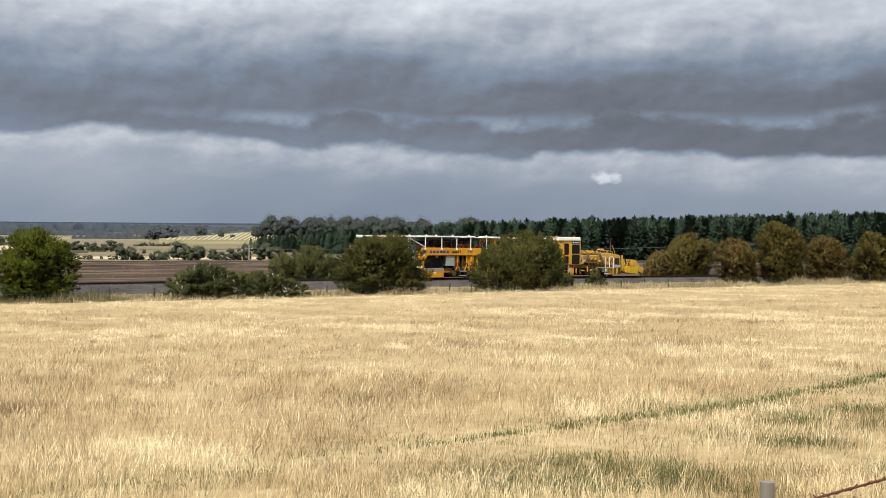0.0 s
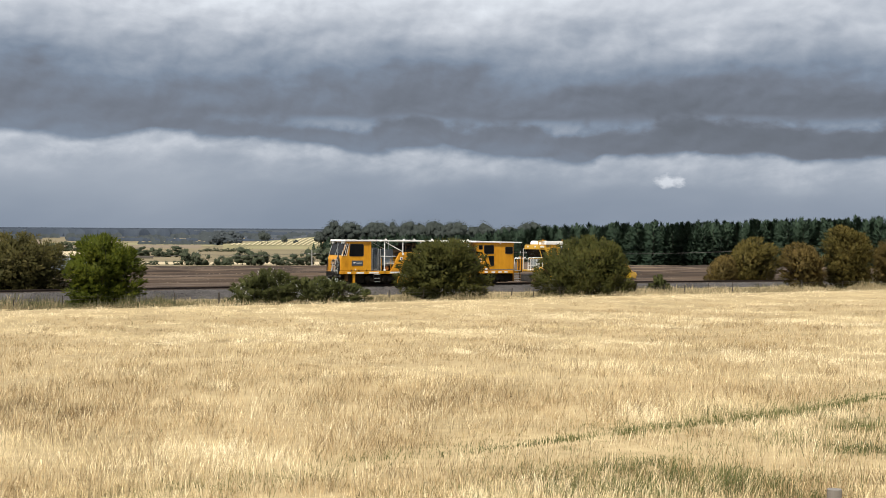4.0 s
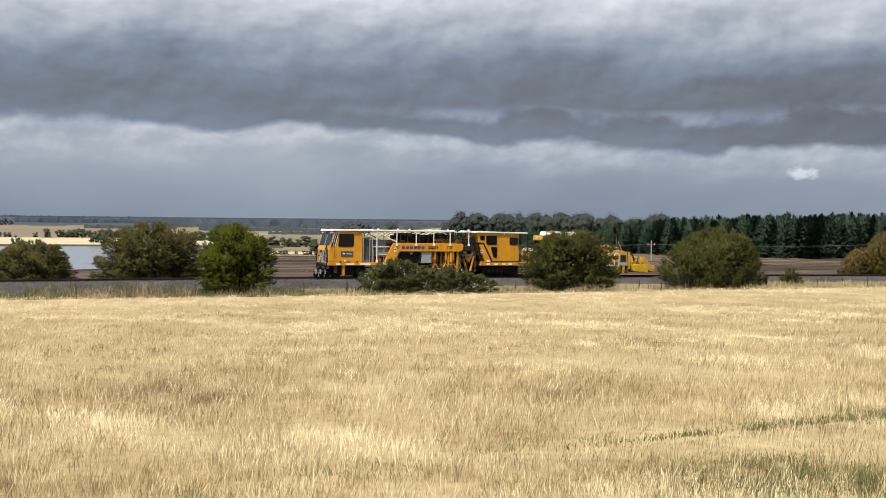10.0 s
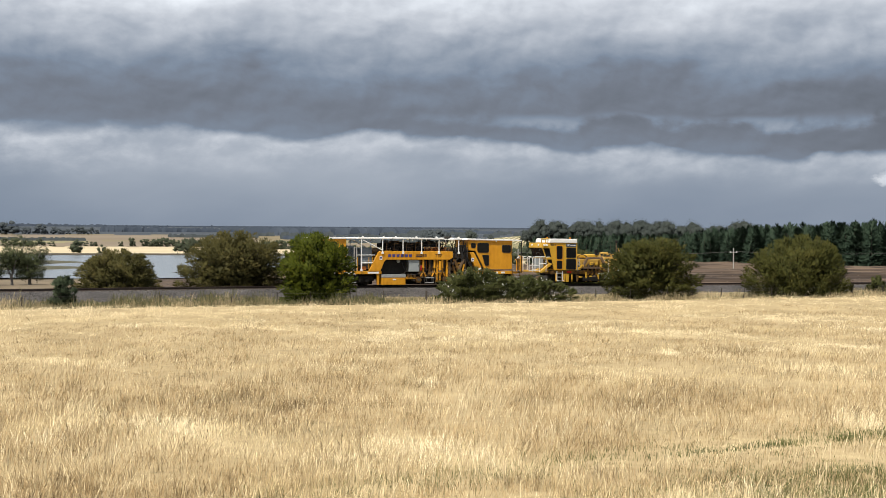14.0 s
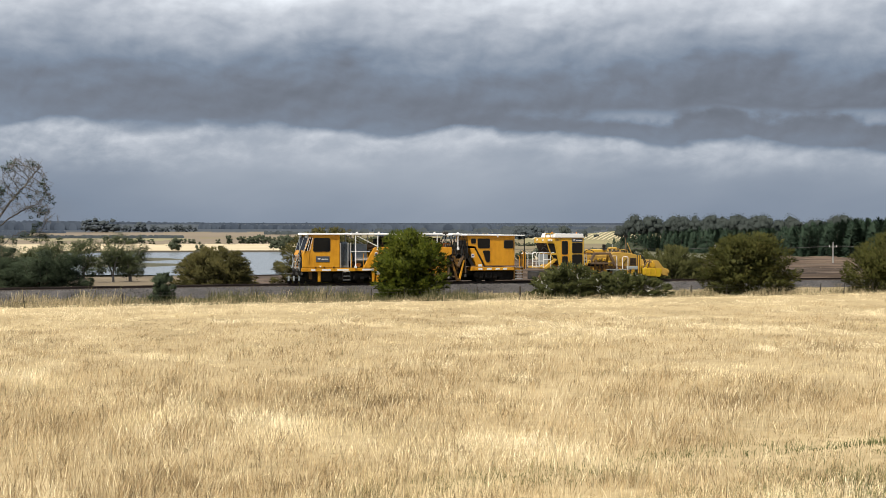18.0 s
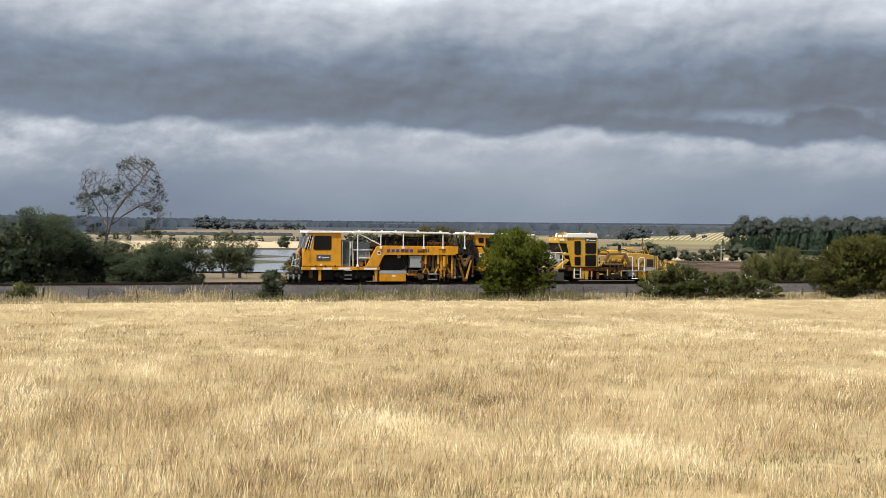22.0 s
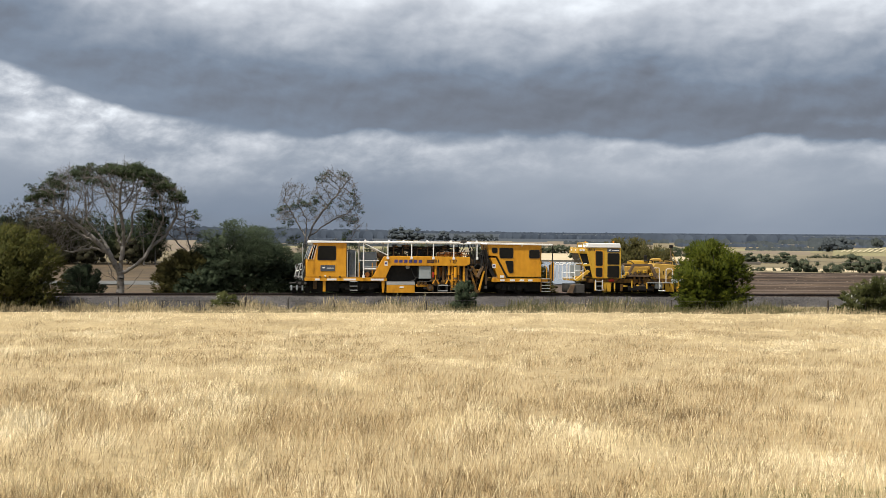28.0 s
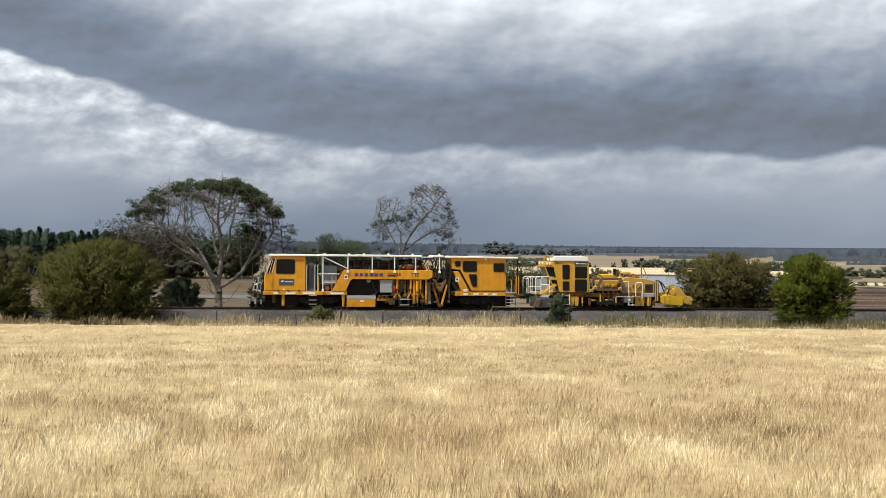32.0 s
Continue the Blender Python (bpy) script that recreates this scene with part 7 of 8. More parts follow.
    box("hose_manifold", 11.2, 12.55, -0.9, -0.3, 1.9, 2.9, "black_iron", 0.05, lift)
    box("knuckle", 11.3, 12.7, -1.0, -0.9, 2.2, 2.62, "brown_iron", 0.03, lift)
    box("lift_case", 11.15, 12.75, -0.75, 0.6, 0.35, 1.95, "black_iron", 0.05, lift)
    lamp = box("work_lamp", 10.62, 11.02, -1.25, -0.95, 3.80, 4.02, "dark_steel", 0.02, label="dark grey work lamp between the roof lengths")
    box("lamp_bracket", 10.78, 10.86, -1.2, -1.1, 3.40, 3.80, "black_iron", 0.0, lamp)
    bars("roof_tie", [((10.5, y, 3.72), (11.3, y, 3.72)) for y in (-1.25, 1.25)], 0.025, "white_paint")
    for k in range(9):
        x = 10.45 + 0.24 * k
        hose((x, -1.05, 3.66), (x + rng.uniform(-0.4, 0.4), -1.0, 2.75 + 0.3 * rng.random()), rng.uniform(-0.25, 0.1), 0.03, lift, "black_iron")
    box("valve_bank", 12.45, 13.2, -0.6, 0.2, 1.25, 3.3, "black_iron", 0.04)
    plate("swing_arm", [(11.3, 2.1), (11.55, 2.1), (12.0, 1.3), (11.75, 1.2)], -1.26, -1.2, "yellow_dirty", 0.02, lift)
    plate("swing_arm", [(12.15, 2.1), (12.4, 2.1), (11.95, 1.2), (11.75, 1.3)], -1.27, -1.21, "brown_iron", 0.02, lift)
    box("linkage", 10.95, 11.2, -1.1, -0.8, 0.5, 1.9, "brown_iron", 0.03)
    box("linkage", 12.5, 12.62, -1.1, -0.8, 0.7, 2.1, "brown_iron", 0.03)
    # rear cabin
    house = plate("rear_cabin", [(14.2, 1.28), (16.78, 1.28), (16.78, 3.70), (12.62, 3.72), (12.78, 2.86), (13.35, 2.82)], -1.25, 1.25, "yellow", 0.03, label="yellow rear operator cabin")
    plate("skirt", [(12.85, 2.70), (13.25, 2.70), (14.08, 1.20), (13.45, 1.20)], -1.25, 1.25, "yellow", 0.02, house)
    # black plate colours in the shade of the slanting groove
    plate("shadow_gap", [(13.26, 2.80), (13.40, 2.80), (14.18, 1.24), (14.06, 1.22)], -1.20, 1.20, "black_iron", 0.0, house)
    for pts in ([(13.0, 3.10), (13.34, 3.10), (13.34, 3.42), (12.97, 3.42)], [(13.62, 2.72), (14.55, 2.72), (14.55, 3.42), (13.56, 3.42), (13.56, 2.95)],
                [(14.30, 1.62), (14.56, 1.62), (14.56, 2.46), (14.0, 2.46)], [(15.86, 2.72), (16.60, 2.72), (16.60, 3.28), (15.86, 3.28)]):
        window(pts, -1.25, house, 0.10)
    box("sticker", 13.0, 13.24, -1.262, -1.248, 1.95, 2.25, "white_paint", 0.0, house)
    tpart("sticker_ring", bm_cyl(B(), (13.12, -1.264, 2.12), (0, 1, 0), 0.08, 0.004, 16), "letter_blue", house)
    box("notice", 13.6, 13.9, -1.262, -1.248, 1.22, 1.40, "white_paint", 0.0, house)
    box("grab_iron", 16.66, 16.70, -1.31, -1.26, 2.5, 3.4, "yellow_dirty", 0.01, house)
    tpart("beacon", bm_cyl(B(), (15.25, -1.3, 3.62), (0, 1, 0), 0.05, 0.05, 10), "lamp_glass", house)
    plate("stair", [(12.7, 1.85), (12.95, 1.95), (13.4, 1.2), (13.1, 1.15)], -1.15, -0.7, "black_iron", 0.02)
    box("oil_drum", 13.0, 13.5, -1.22, -0.8, 0.98, 1.28, "yellow_dirty", 0.08)
    # rear end platform
    box("platform", 16.8, 17.6, -1.2, 1.2, 0.98, 1.10, "yellow_dirty", 0.02)
    steps(16.75, 17.5, (1.15, 0.90, 0.65, 0.42, 0.20), -1.32, "yellow_dirty", train)
    for x, z in ((17.2, 2.0), (17.55, 2.35), (17.72, 2.35)):
        bar("handrail", ((x, -1.24, 1.0), (x, -1.24, z), (x - 0.12, -1.24, z + 0.12)), 0.035, "yellow")
    bar("corner_post", ((17.64, -1.25, 1.0), (17.64, -1.25, 3.72)), 0.04, "black_iron")
    box("rear_box", 17.5, 17.75, -1.2, -0.7, 1.05, 2.2, "yellow_dirty", 0.03)
    # dark mass between the frames: boxes added to fill in the shade below
    box("centre_sill", -0.8, 17.2, -0.45, 0.45, 0.5, 0.95, "black_iron", 0.03, label="black centre sill under the deck")
    box("gear_case", 7.5, 12.6, -0.4, 0.5, 0.3, 2.1, "black_iron", 0.05)
    box("air_tank", 3.0, 4.6, -0.9, 0.9, 1.2, 1.7, "black_iron", 0.06)
    box("brake_rigging", -0.6, 1.6, -0.75, 0.75, 0.16, 0.9, "black_iron", 0.05)
    # added far-side boards, black in place of the shadow under the machine
    box("far_guard", 1.3, 5.0, 0.62, 0.76, 0.05, 0.6, "black_iron", 0.02)
    box("far_guard", 12.7, 17.4, 0.62, 0.76, 0.05, 0.6, "black_iron", 0.02)
    box("brake_rigging", 15.6, 17.2, -0.75, 0.75, 0.16, 0.9, "black_iron", 0.05)
    # low black box, added to close the bright gap with shade
    box("gear_case", 7.4, 12.9, 0.2, 0.6, 0.06, 0.5, "black_iron", 0.03)
    rngc = np.random.default_rng(77)
    # hydraulic lines, links and grime-dark fittings in the tool bay
    for k in range(26):
        x, z = rngc.uniform(7.5, 12.6), rngc.uniform(0.35, 1.95)
        if k % 2:
            hose((x, -1.1, z), (x + rngc.uniform(-0.5, 0.5), -1.05, max(0.25, z - rngc.uniform(0.3, 0.8))), rngc.uniform(-0.12, 0.18), 0.024, train)
        else:
            box("fitting", x - 0.09, x + 0.09, -1.02 - 0.12 * rngc.random(), -0.7, z - rngc.uniform(0.04, 0.13), z + rngc.uniform(0.04, 0.13),
                ("yellow_dirty", "brown_iron", "black_iron", "dark_steel")[k // 2 % 4], 0.015)
    for x in (8.52, 9.56, 10.64, 11.0):
        box("bay_post", x - 0.05, x + 0.05, -0.9, -0.6, 0.2, 2.08, "black_iron", 0.01)
    for k in range(12):
        x = 5.3 + 0.55 * k + rngc.uniform(-0.1, 0.1)
        hose((x, -0.95, 2.62), (x + rngc.uniform(0.3, 0.8), -0.85, 2.75), rngc.uniform(0.15, 0.5), 0.026, train)
    for k in range(15):
        x = 5.3 + 0.36 * k
        z = 3.15 + 0.22 * rngc.random()
        box("duct", x, x + rngc.uniform(0.2, 0.5), -0.6, 0.5, z - rngc.uniform(0.05, 0.3), z + rngc.uniform(0.1, 0.3), ("black_iron", "dark_steel", "black_iron", "brown_iron")[k % 4], 0.03)
        hose((x, -0.7, z - 0.1), (x + 0.7, -0.7, 3.3), rngc.uniform(-0.25, 0.2), 0.035, train)
    bars("pipe_run", [((5.2, -0.75, 3.42), (10.5, -0.75, 3.46)), ((5.4, -0.7, 3.25), (8.6, -0.7, 3.22))], 0.045, "black_iron")
    for x, h in ((5.55, 0.9), (6.2, 0.8), (7.3, 0.75), (8.1, 0.9), (9.0, 0.6), (9.9, 0.8)):
        box("valve", x - 0.11, x + 0.11, -0.9, -0.6, 2.6, 2.6 + h * 0.6, "black_iron", 0.02)
        bar("pipe", ((x, -0.95, 2.6), (x + 0.05, -0.95, 2.6 + h), (x + 0.4, -0.9, 2.6 + h)), 0.03, "brown_iron")
    # running gear
    bogie(1.55, 4.5, 0.40, train)
    bogie(13.3, 15.75, 0.40, train)
    steps(2.27, 2.90, (0.90, 0.57, 0.27), -1.3, "black_iron", train)
    box("frame_leg", 0.35, 0.55, -1.15, -0.9, 0.15, 0.94, "yellow", 0.02)
    box("frame_leg", -0.35, -0.1, -1.1, -0.8, 0.35, 0.94, "yellow_dirty", 0.02)
    for x in (-0.25, -0.75, 0.15):
        tpart("measuring_wheel", bm_cyl(B(), (x, -0.62, 0.24), (0, 1, 0), 0.24, 0.06, 18), "black_iron", train, "small steel measuring wheel")
    box("measuring_arm", -1.2, 0.3, -0.7, -0.55, 0.3, 0.42, "black_iron", 0.02)
    box("buffer_beam", -1.05, -0.9, -1.2, 1.2, 0.65, 1.15, "black_iron", 0.03)
    tpart("coupler", bm_box(B(), -1.4, -1.0, -0.15, 0.15, 0.5, 0.85, 0.05), "black_iron", train)
    # pale trolley folded up on the nose
    nose = bars("measuring_trolley", [((-1.05 - 0.13 * k, -1.1, 1.25), (-1.15 - 0.13 * k, -1.1, 2.05), (-0.98 - 0.13 * k, -1.1, 2.05)) for k in range(5)], 0.028, "grey_box", label="folded pale grey measuring trolley on the nose")
    bars("trolley_bar", [((-1.75, -1.1, 1.35), (-0.9, -1.1, 1.45)), ((-1.75, -1.1, 1.75), (-0.9, -1.1, 1.75)), ((-1.2, -1.0, 0.9), (-1.0, -1.0, 2.3))], 0.035, "black_iron", nose)
    bars("trolley_arm", [((-1.1, -1.05, 1.1), (-1.05, -1.05, 2.5)), ((-0.98, -0.9, 1.2), (-0.95, -0.9, 2.6)), ((-1.12, 0.9, 1.2), (-1.05, 0.9, 2.2))], 0.05, "black_iron", nose)
    bars("trolley_frame", [((-1.72, -1.14, 1.22), (-1.50, -1.14, 2.12), (-1.02, -1.14, 2.28)), ((-1.45, -1.14, 1.15), (-1.28, -1.14, 2.2)), ((-1.7, -1.14, 1.3), (-1.15, -1.14, 1.2)),
                            ((-1.62, -1.14, 1.65), (-1.1, -1.14, 1.8)), ((-1.25, -1.16, 1.1), (-1.0, -1.16, 2.0))], 0.042, "silver", nose)
    for x, z in ((-1.62, 1.18), (-1.32, 1.1), (-1.55, 2.1), (-1.12, 2.3)):
        tpart("trolley_roller", bm_cyl(B(), (x, -1.16, z), (0, 1, 0), 0.10, 0.06, 14), "dark_steel", nose)
    for k in range(5):
        hose((-1.0 - 0.1 * k, -1.2, 2.2 - 0.1 * k), (-0.95, -1.2, 1.1), -0.12, 0.022, nose)
    box("nose_bracket", -1.1, -0.92, -1.15, -0.7, 0.7, 2.1, "dark_steel", 0.03, nose)
    box("trolley_body", -2.05, -0.95, -1.1, -0.6, 0.42, 0.52, "dark_steel", 0.03)
    for x in (-2.0, -1.6, -1.2):
        box("trolley_lug", x, x + 0.12, -1.14, -1.0, 0.25, 0.62, "grey_box", 0.02)
    bar("tow_bar", ((-2.1, -0.9, 0.75), (-1.0, -0.9, 0.85)), 0.04, "dark_steel")
    for k in range(4):
        tpart("front_fitting", bm_cyl(B(), (-0.95 - 0.2 * k, -1.15, 0.78 + 0.09 * (k % 2)), (0, 1, 0), 0.10, 0.07, 12), ("dark_steel", "black_iron")[k % 2])
    for x in (-1.75, -1.25):
        tpart("trolley_wheel", bm_cyl(B(), (x, -0.58, 0.2), (0, 1, 0), 0.2, 0.05, 16), "black_iron", train)


tamper()
reg = empty("ballast_regulator", 0, TRACK_Y, 0, "yellow ballast regulator with cab, plough and broom box", "rail vehicle")


def regulator():
    TRUCK[0] = reg
    # plough and front handrails
    box("plough", 19.0, 20.15, -1.25, 1.25, 0.08, 0.74, "dark_steel", 0.04, label="dark grey steel front plough")
    plate("plough_wing", [(18.75, 0.1), (19.2, 0.06), (19.4, 0.75), (19.05, 0.7)], -1.35, -1.25, "brown_iron", 0.02)
    box("plough_deck", 19.0, 20.3, -1.1, 1.1, 1.02, 1.18, "yellow_b", 0.02)
    for y in (-1.1, -0.2):
        plate("plough_arm", [(19.35, 1.05), (19.6, 0.95), (20.6, 1.72), (20.4, 1.85)], y - 0.12, y + 0.12, "yellow_b", 0.02)
    for k, x in enumerate((18.42, 18.72, 18.98, 19.38, 20.02)):
        for y in (-1.2, 1.1):
            bar("handrail", ((x, y, 1.1), (x, y, 2.2), (x + 0.1, y, 2.32), (x + 0.3, y, 2.32)), 0.028, "white_paint", label="white tubular handrail")
    bars("handrail_bar", [((18.42, -1.2, 1.62), (19.4, -1.2, 1.62)), ((18.98, -1.2, 2.34), (20.02, -1.2, 2.34)), ((19.38, -1.2, 1.75), (20.02, -1.2, 1.75)), ((18.42, -1.2, 2.2), (18.42, 1.1, 2.2)), ((18.42, -1.2, 1.2), (19.3, -1.2, 1.2))], 0.028, "white_paint")
    box("mesh_panel", 19.0, 19.9, -0.9, -0.87, 1.35, 2.2, "grey_box", 0.0)
    # cab
    cab = plate("cab", [(20.78, 1.20), (22.98, 1.20), (22.98, 3.53), (20.35, 3.53), (20.32, 3.08)], -1.25, 1.25, "yellow_b", 0.03, label="yellow operator cab with large windows")
    plate("roof", [(20.24, 3.53), (22.95, 3.53), (22.88, 3.86), (20.36, 3.88)], -1.32, 1.32, "white_paint", 0.03, label="white cab roof")
    plate("bay", [(19.68, 3.06), (20.34, 3.06), (20.62, 2.30), (20.0, 2.30)], -1.18, 1.18, "glass", 0.02, cab, "sloping dark windscreen")
    plate("lower_bay", [(20.03, 2.10), (20.56, 2.10), (20.76, 1.30), (20.35, 1.62)], -1.16, 1.16, "glass", 0.02, cab)
    bars("windscreen_post", [((19.66, -1.2, 3.10), (20.02, -1.2, 2.2), (20.38, -1.2, 1.5)), ((20.40, -1.24, 3.08), (20.66, -1.24, 2.25))], 0.045, "yellow_b", cab)
    box("bay_sill", 20.0, 20.66, -1.22, 1.22, 2.12, 2.28, "yellow_b", 0.02, cab)
    br = plate("lamp_bracket", [(19.56, 3.08), (20.4, 3.05), (20.4, 3.40), (19.62, 3.52)], -1.24, 1.24, "yellow_b", 0.03, cab, "yellow lamp hood over the windscreen")
    for x, y in ((19.8, -1.28), (20.02, -1.28), (19.6, -0.6), (19.6, 0.6)):
        tpart("work_lamp", bm_cyl(B(), (x, y, 3.33), (0, 1, 0) if y < -1 else (1, 0, 0), 0.09, 0.05, 12), "lamp_glass", br)
    bars("roof_rail", [((19.6, -1.1, 3.85), (20.4, -1.1, 3.9)), ((19.62, -1.1, 3.5), (19.6, -1.1, 3.86)), ((20.0, -1.1, 3.4), (20.0, -1.1, 3.86))], 0.04, "yellow_faded", cab)
    for x in (19.75, 19.95, 20.2):
        tpart("horn", bm_cyl(B(), (x, -1.0, 3.80), (1, 0, 0), 0.07, 0.09, 10), "lamp_glass", cab)
    for x in (20.3, 22.5):
        tpart("beacon", bm_cyl(B(), (x, -0.8, 3.93), (0, 0, 1), 0.06, 0.07, 10), "amber", cab)
    dr = plate("door", rounded([(20.96, 1.22), (21.62, 1.22), (21.62, 3.34), (20.90, 3.34)], 0.12), -1.275, -1.252, "yellow", 0.0, cab, "yellow side door")
    window([(21.03, 2.20), (21.48, 2.20), (21.48, 3.22), (21.0, 3.22)], -1.27, dr, 0.10)
    window([(21.05, 1.36), (21.47, 1.36), (21.47, 1.98), (21.03, 1.98)], -1.27, dr, 0.08)
    window([(21.95, 2.30), (22.80, 2.30), (22.80, 3.08), (21.95, 3.08)], -1.25, cab, 0.08)
    window([(21.95, 1.30), (22.80, 1.30), (22.80, 2.12), (21.95, 2.12)], -1.25, cab, 0.08)
    text("fleet_number", "BR-3", 20.40, 3.28, -1.256, 0.27, "letter_dark", cab)
    sg = box("sign_plate", 21.88, 22.85, -1.27, -1.25, 3.18, 3.48, "sign_blue", 0.01, cab, "dark blue-grey operator sign")
    plate("emblem", [(21.95, 3.36), (22.08, 3.28), (22.2, 3.40), (22.1, 3.40)], -1.278, -1.265, "white_paint", 0.0, sg)
    box("writing_bar", 22.25, 22.78, -1.278, -1.265, 3.30, 3.35, "white_paint", 0.0, sg)
    # main frame
    box("underframe", 20.5, 28.0, -1.1, 1.1, 0.86, 1.16, "yellow_dirty", 0.03, label="grimy yellow main frame")
    box("tail_lamp", 22.05, 22.45, -1.2, -1.1, 0.96, 1.14, "red_lens", 0.02)
    steps(20.95, 21.55, (0.95, 0.62, 0.30), -1.3, "yellow_b", reg)
    bars("step_rail", [((x, -1.35, 1.1), (x, -1.35, 0.35), (x + 0.14, -1.35, 0.32)) for x in (20.98, 21.5)], 0.03, "white_paint")
    for x in (21.75, 22.1, 27.1, 27.6, 26.7):
        plate("hanger", [(x - 0.12, 0.2), (x + 0.12, 0.2), (x + 0.18, 0.9), (x - 0.18, 0.9)], -1.15, -0.95, "yellow_b", 0.02)
    for x in (21.4, 27.2):
        wheelset(x, 0.38, reg)
        box("axle_box", x - 0.2, x + 0.2, -1.0, -0.8, 0.25, 0.62, "black_iron", 0.04)
    box("centre_sill", 20.3, 28.2, -0.5, 0.5, 0.4, 0.9, "black_iron", 0.03)
    # black fill added for the dark between the regulator's frames
    box("gear_case", 23.2, 25.6, -0.6, 0.6, 0.6, 1.6, "black_iron", 0.05)
    # transfer plough amidships
    for y in (-1.3, 1.15):
        fr = plate("wing_frame", [(23.35, 1.36), (23.58, 1.36), (24.05, 2.14), (25.25, 2.14), (25.75, 1.18), (26.0, 1.18), (25.42, 2.32), (23.9, 2.32)], y, y + 0.15, "brown_iron", 0.02, label="brown steel wing plough frame")
        box("wing_blade", 23.5, 25.7, y, y + 0.1, 1.34, 1.50, "brown_iron", 0.01, fr)
    box("plough_body", 23.9, 25.2, -1.0, 1.0, 1.5, 2.1, "yellow_faded", 0.05)
    box("plough_head", 24.05, 25.25, -0.8, 0.8, 2.25, 2.55, "yellow_b", 0.05)
    for x in (24.1, 24.5, 24.9):
        cylinder(x, -1.1, 0.35, 1.6, 0.08, reg)
        tpart("pivot", bm_cyl(B(), (x, -1.2, 1.62), (0, 1, 0), 0.10, 0.05, 14), "brown_iron")
    box("share", 23.6, 25.6, -1.2, -0.9, 0.28, 0.62, "black_iron", 0.03)
    bar("handrail", ((23.05, -1.2, 1.2), (23.08, -1.2, 2.15), (23.2, -1.2, 2.2), (23.28, -1.2, 1.2)), 0.028, "grey_box")
    for a, b, s in (((23.1, -1.0, 2.3), (24.1, -0.9, 2.3), 0.25), ((24.9, -0.9, 2.5), (25.9, -0.9, 2.3), 0.2), ((23.2, -1.0, 1.9), (23.9, -1.0, 1.6), -0.2), ((25.3, -1.1, 1.2), (26.2, -1.1, 1.0), -0.15)):
        hose(a, b, s, 0.035, reg)
    # engine hood
    hood = plate("engine_hood", [(25.55, 1.18), (28.0, 1.18), (28.0, 2.1), (27.3, 2.26), (25.75, 2.36), (25.5, 2.1)], -1.12, 1.12, "yellow_faded", 0.04, label="sun-faded yellow engine hood")
    gr = box("grille", 27.28, 27.88, -1.14, -1.1, 1.22, 1.86, "brown_iron", 0.01, hood, "dark radiator grille")
    for k in range(9):
        box("slat", 27.3, 27.86, -1.155, -1.13, 1.26 + k * 0.066, 1.28 + k * 0.066, "black_iron", 0.0, gr)
    for x in (26.34, 26.56):
        box("hood_vent", x, x + 0.07, -1.13, -1.1, 1.5, 1.8, "black_iron", 0.0, hood)
    box("hood_top", 26.2, 27.0, -0.6, 0.6, 2.3, 2.42, "brown_iron", 0.03, hood)
    tpart("muffler", bm_tube(B(), ((25.5, -0.6, 2.4), (25.55, -0.6, 2.62), (25.75, -0.6, 2.66), (26.25, -0.6, 2.66), (26.3, -0.6, 2.5)), 0.1, 10), "yellow_faded", reg)
    box("battery_box", 27.0, 28.0, -1.2, -0.9, 0.88, 1.16, "grey_box", 0.03)
    for x in (26.55,):
        bars("grab_rail", [((x, -1.25, 0.95), (x, -1.25, 1.88), (x + 0.08, -1.25, 1.95), (x + 0.42, -1.25, 1.95), (x + 0.5, -1.25, 1.88), (x + 0.5, -1.25, 0.8))], 0.03, "white_paint")
    bars("grab_rail", [((25.6, -1.25, 2.02), (26.0, -1.25, 2.02), (26.04, -1.25, 0.45), (25.95, -1.25, 0.28), (26.5, -1.25, 0.28))], 0.03, "white_paint")
    box("walkway", 25.05, 26.9, -1.32, -1.0, 0.86, 0.92, "silver", 0.01)
    tpart("work_lamp", bm_cyl(B(), (26.05, -1.3, 0.66), (0, 1, 0), 0.08, 0.05, 12), "lamp_glass", reg)
    box("fuel_box", 25.7, 26.4, -1.2, -0.6, 0.45, 0.85, "grey_box", 0.03)
    # mast and exhaust
    bar("mast", ((27.1, -0.7, 2.2), (27.1, -0.7, 3.55)), 0.04, "brown_iron", label="thin camera mast")
    box("mast_head", 26.98, 27.26, -0.8, -0.6, 3.55, 3.78, "black_iron", 0.03)
    bar("jib", ((27.2, -0.8, 3.1), (27.65, -0.8, 2.15)), 0.035, "yellow_faded")
    box("lamp_stand", 24.92, 25.15, -0.9, -0.7, 2.5, 2.98, "black_iron", 0.04)
    # broom at the rear
    bb = plate("broom_box", rounded([(28.5, 0.38), (30.1, 0.22), (30.3, 0.9), (30.0, 1.0), (28.45, 1.0)], 0.12), -1.3, 1.3, "yellow_bright", 0.03, label="bright yellow broom housing")
    plate("broom_cover", rounded([(29.6, 1.0), (30.3, 0.4), (30.85, 0.3), (30.88, 0.9), (30.4, 1.0), (29.9, 1.6), (29.55, 1.7)], 0.08), -1.28, 1.28, "yellow_faded", 0.03, bb)
    plate("broom_arm", [(28.2, 1.1), (28.4, 0.95), (29.8, 1.35), (29.7, 1.62)], -1.0, -0.75, "yellow_bright", 0.03, bb)
    tpart("broom_motor", bm_cyl(B(), (29.35, -1.1, 1.25), (0, 1, 0), 0.22, 0.2, 18), "yellow_b", bb)
    box("side_handle", 30.7, 30.92, -1.32, -1.25, 0.6, 0.78, "yellow_faded", 0.02, bb)
    box("rear_bulkhead", 28.0, 28.35, -1.1, 1.1, 0.6, 1.95, "brown_iron", 0.04)
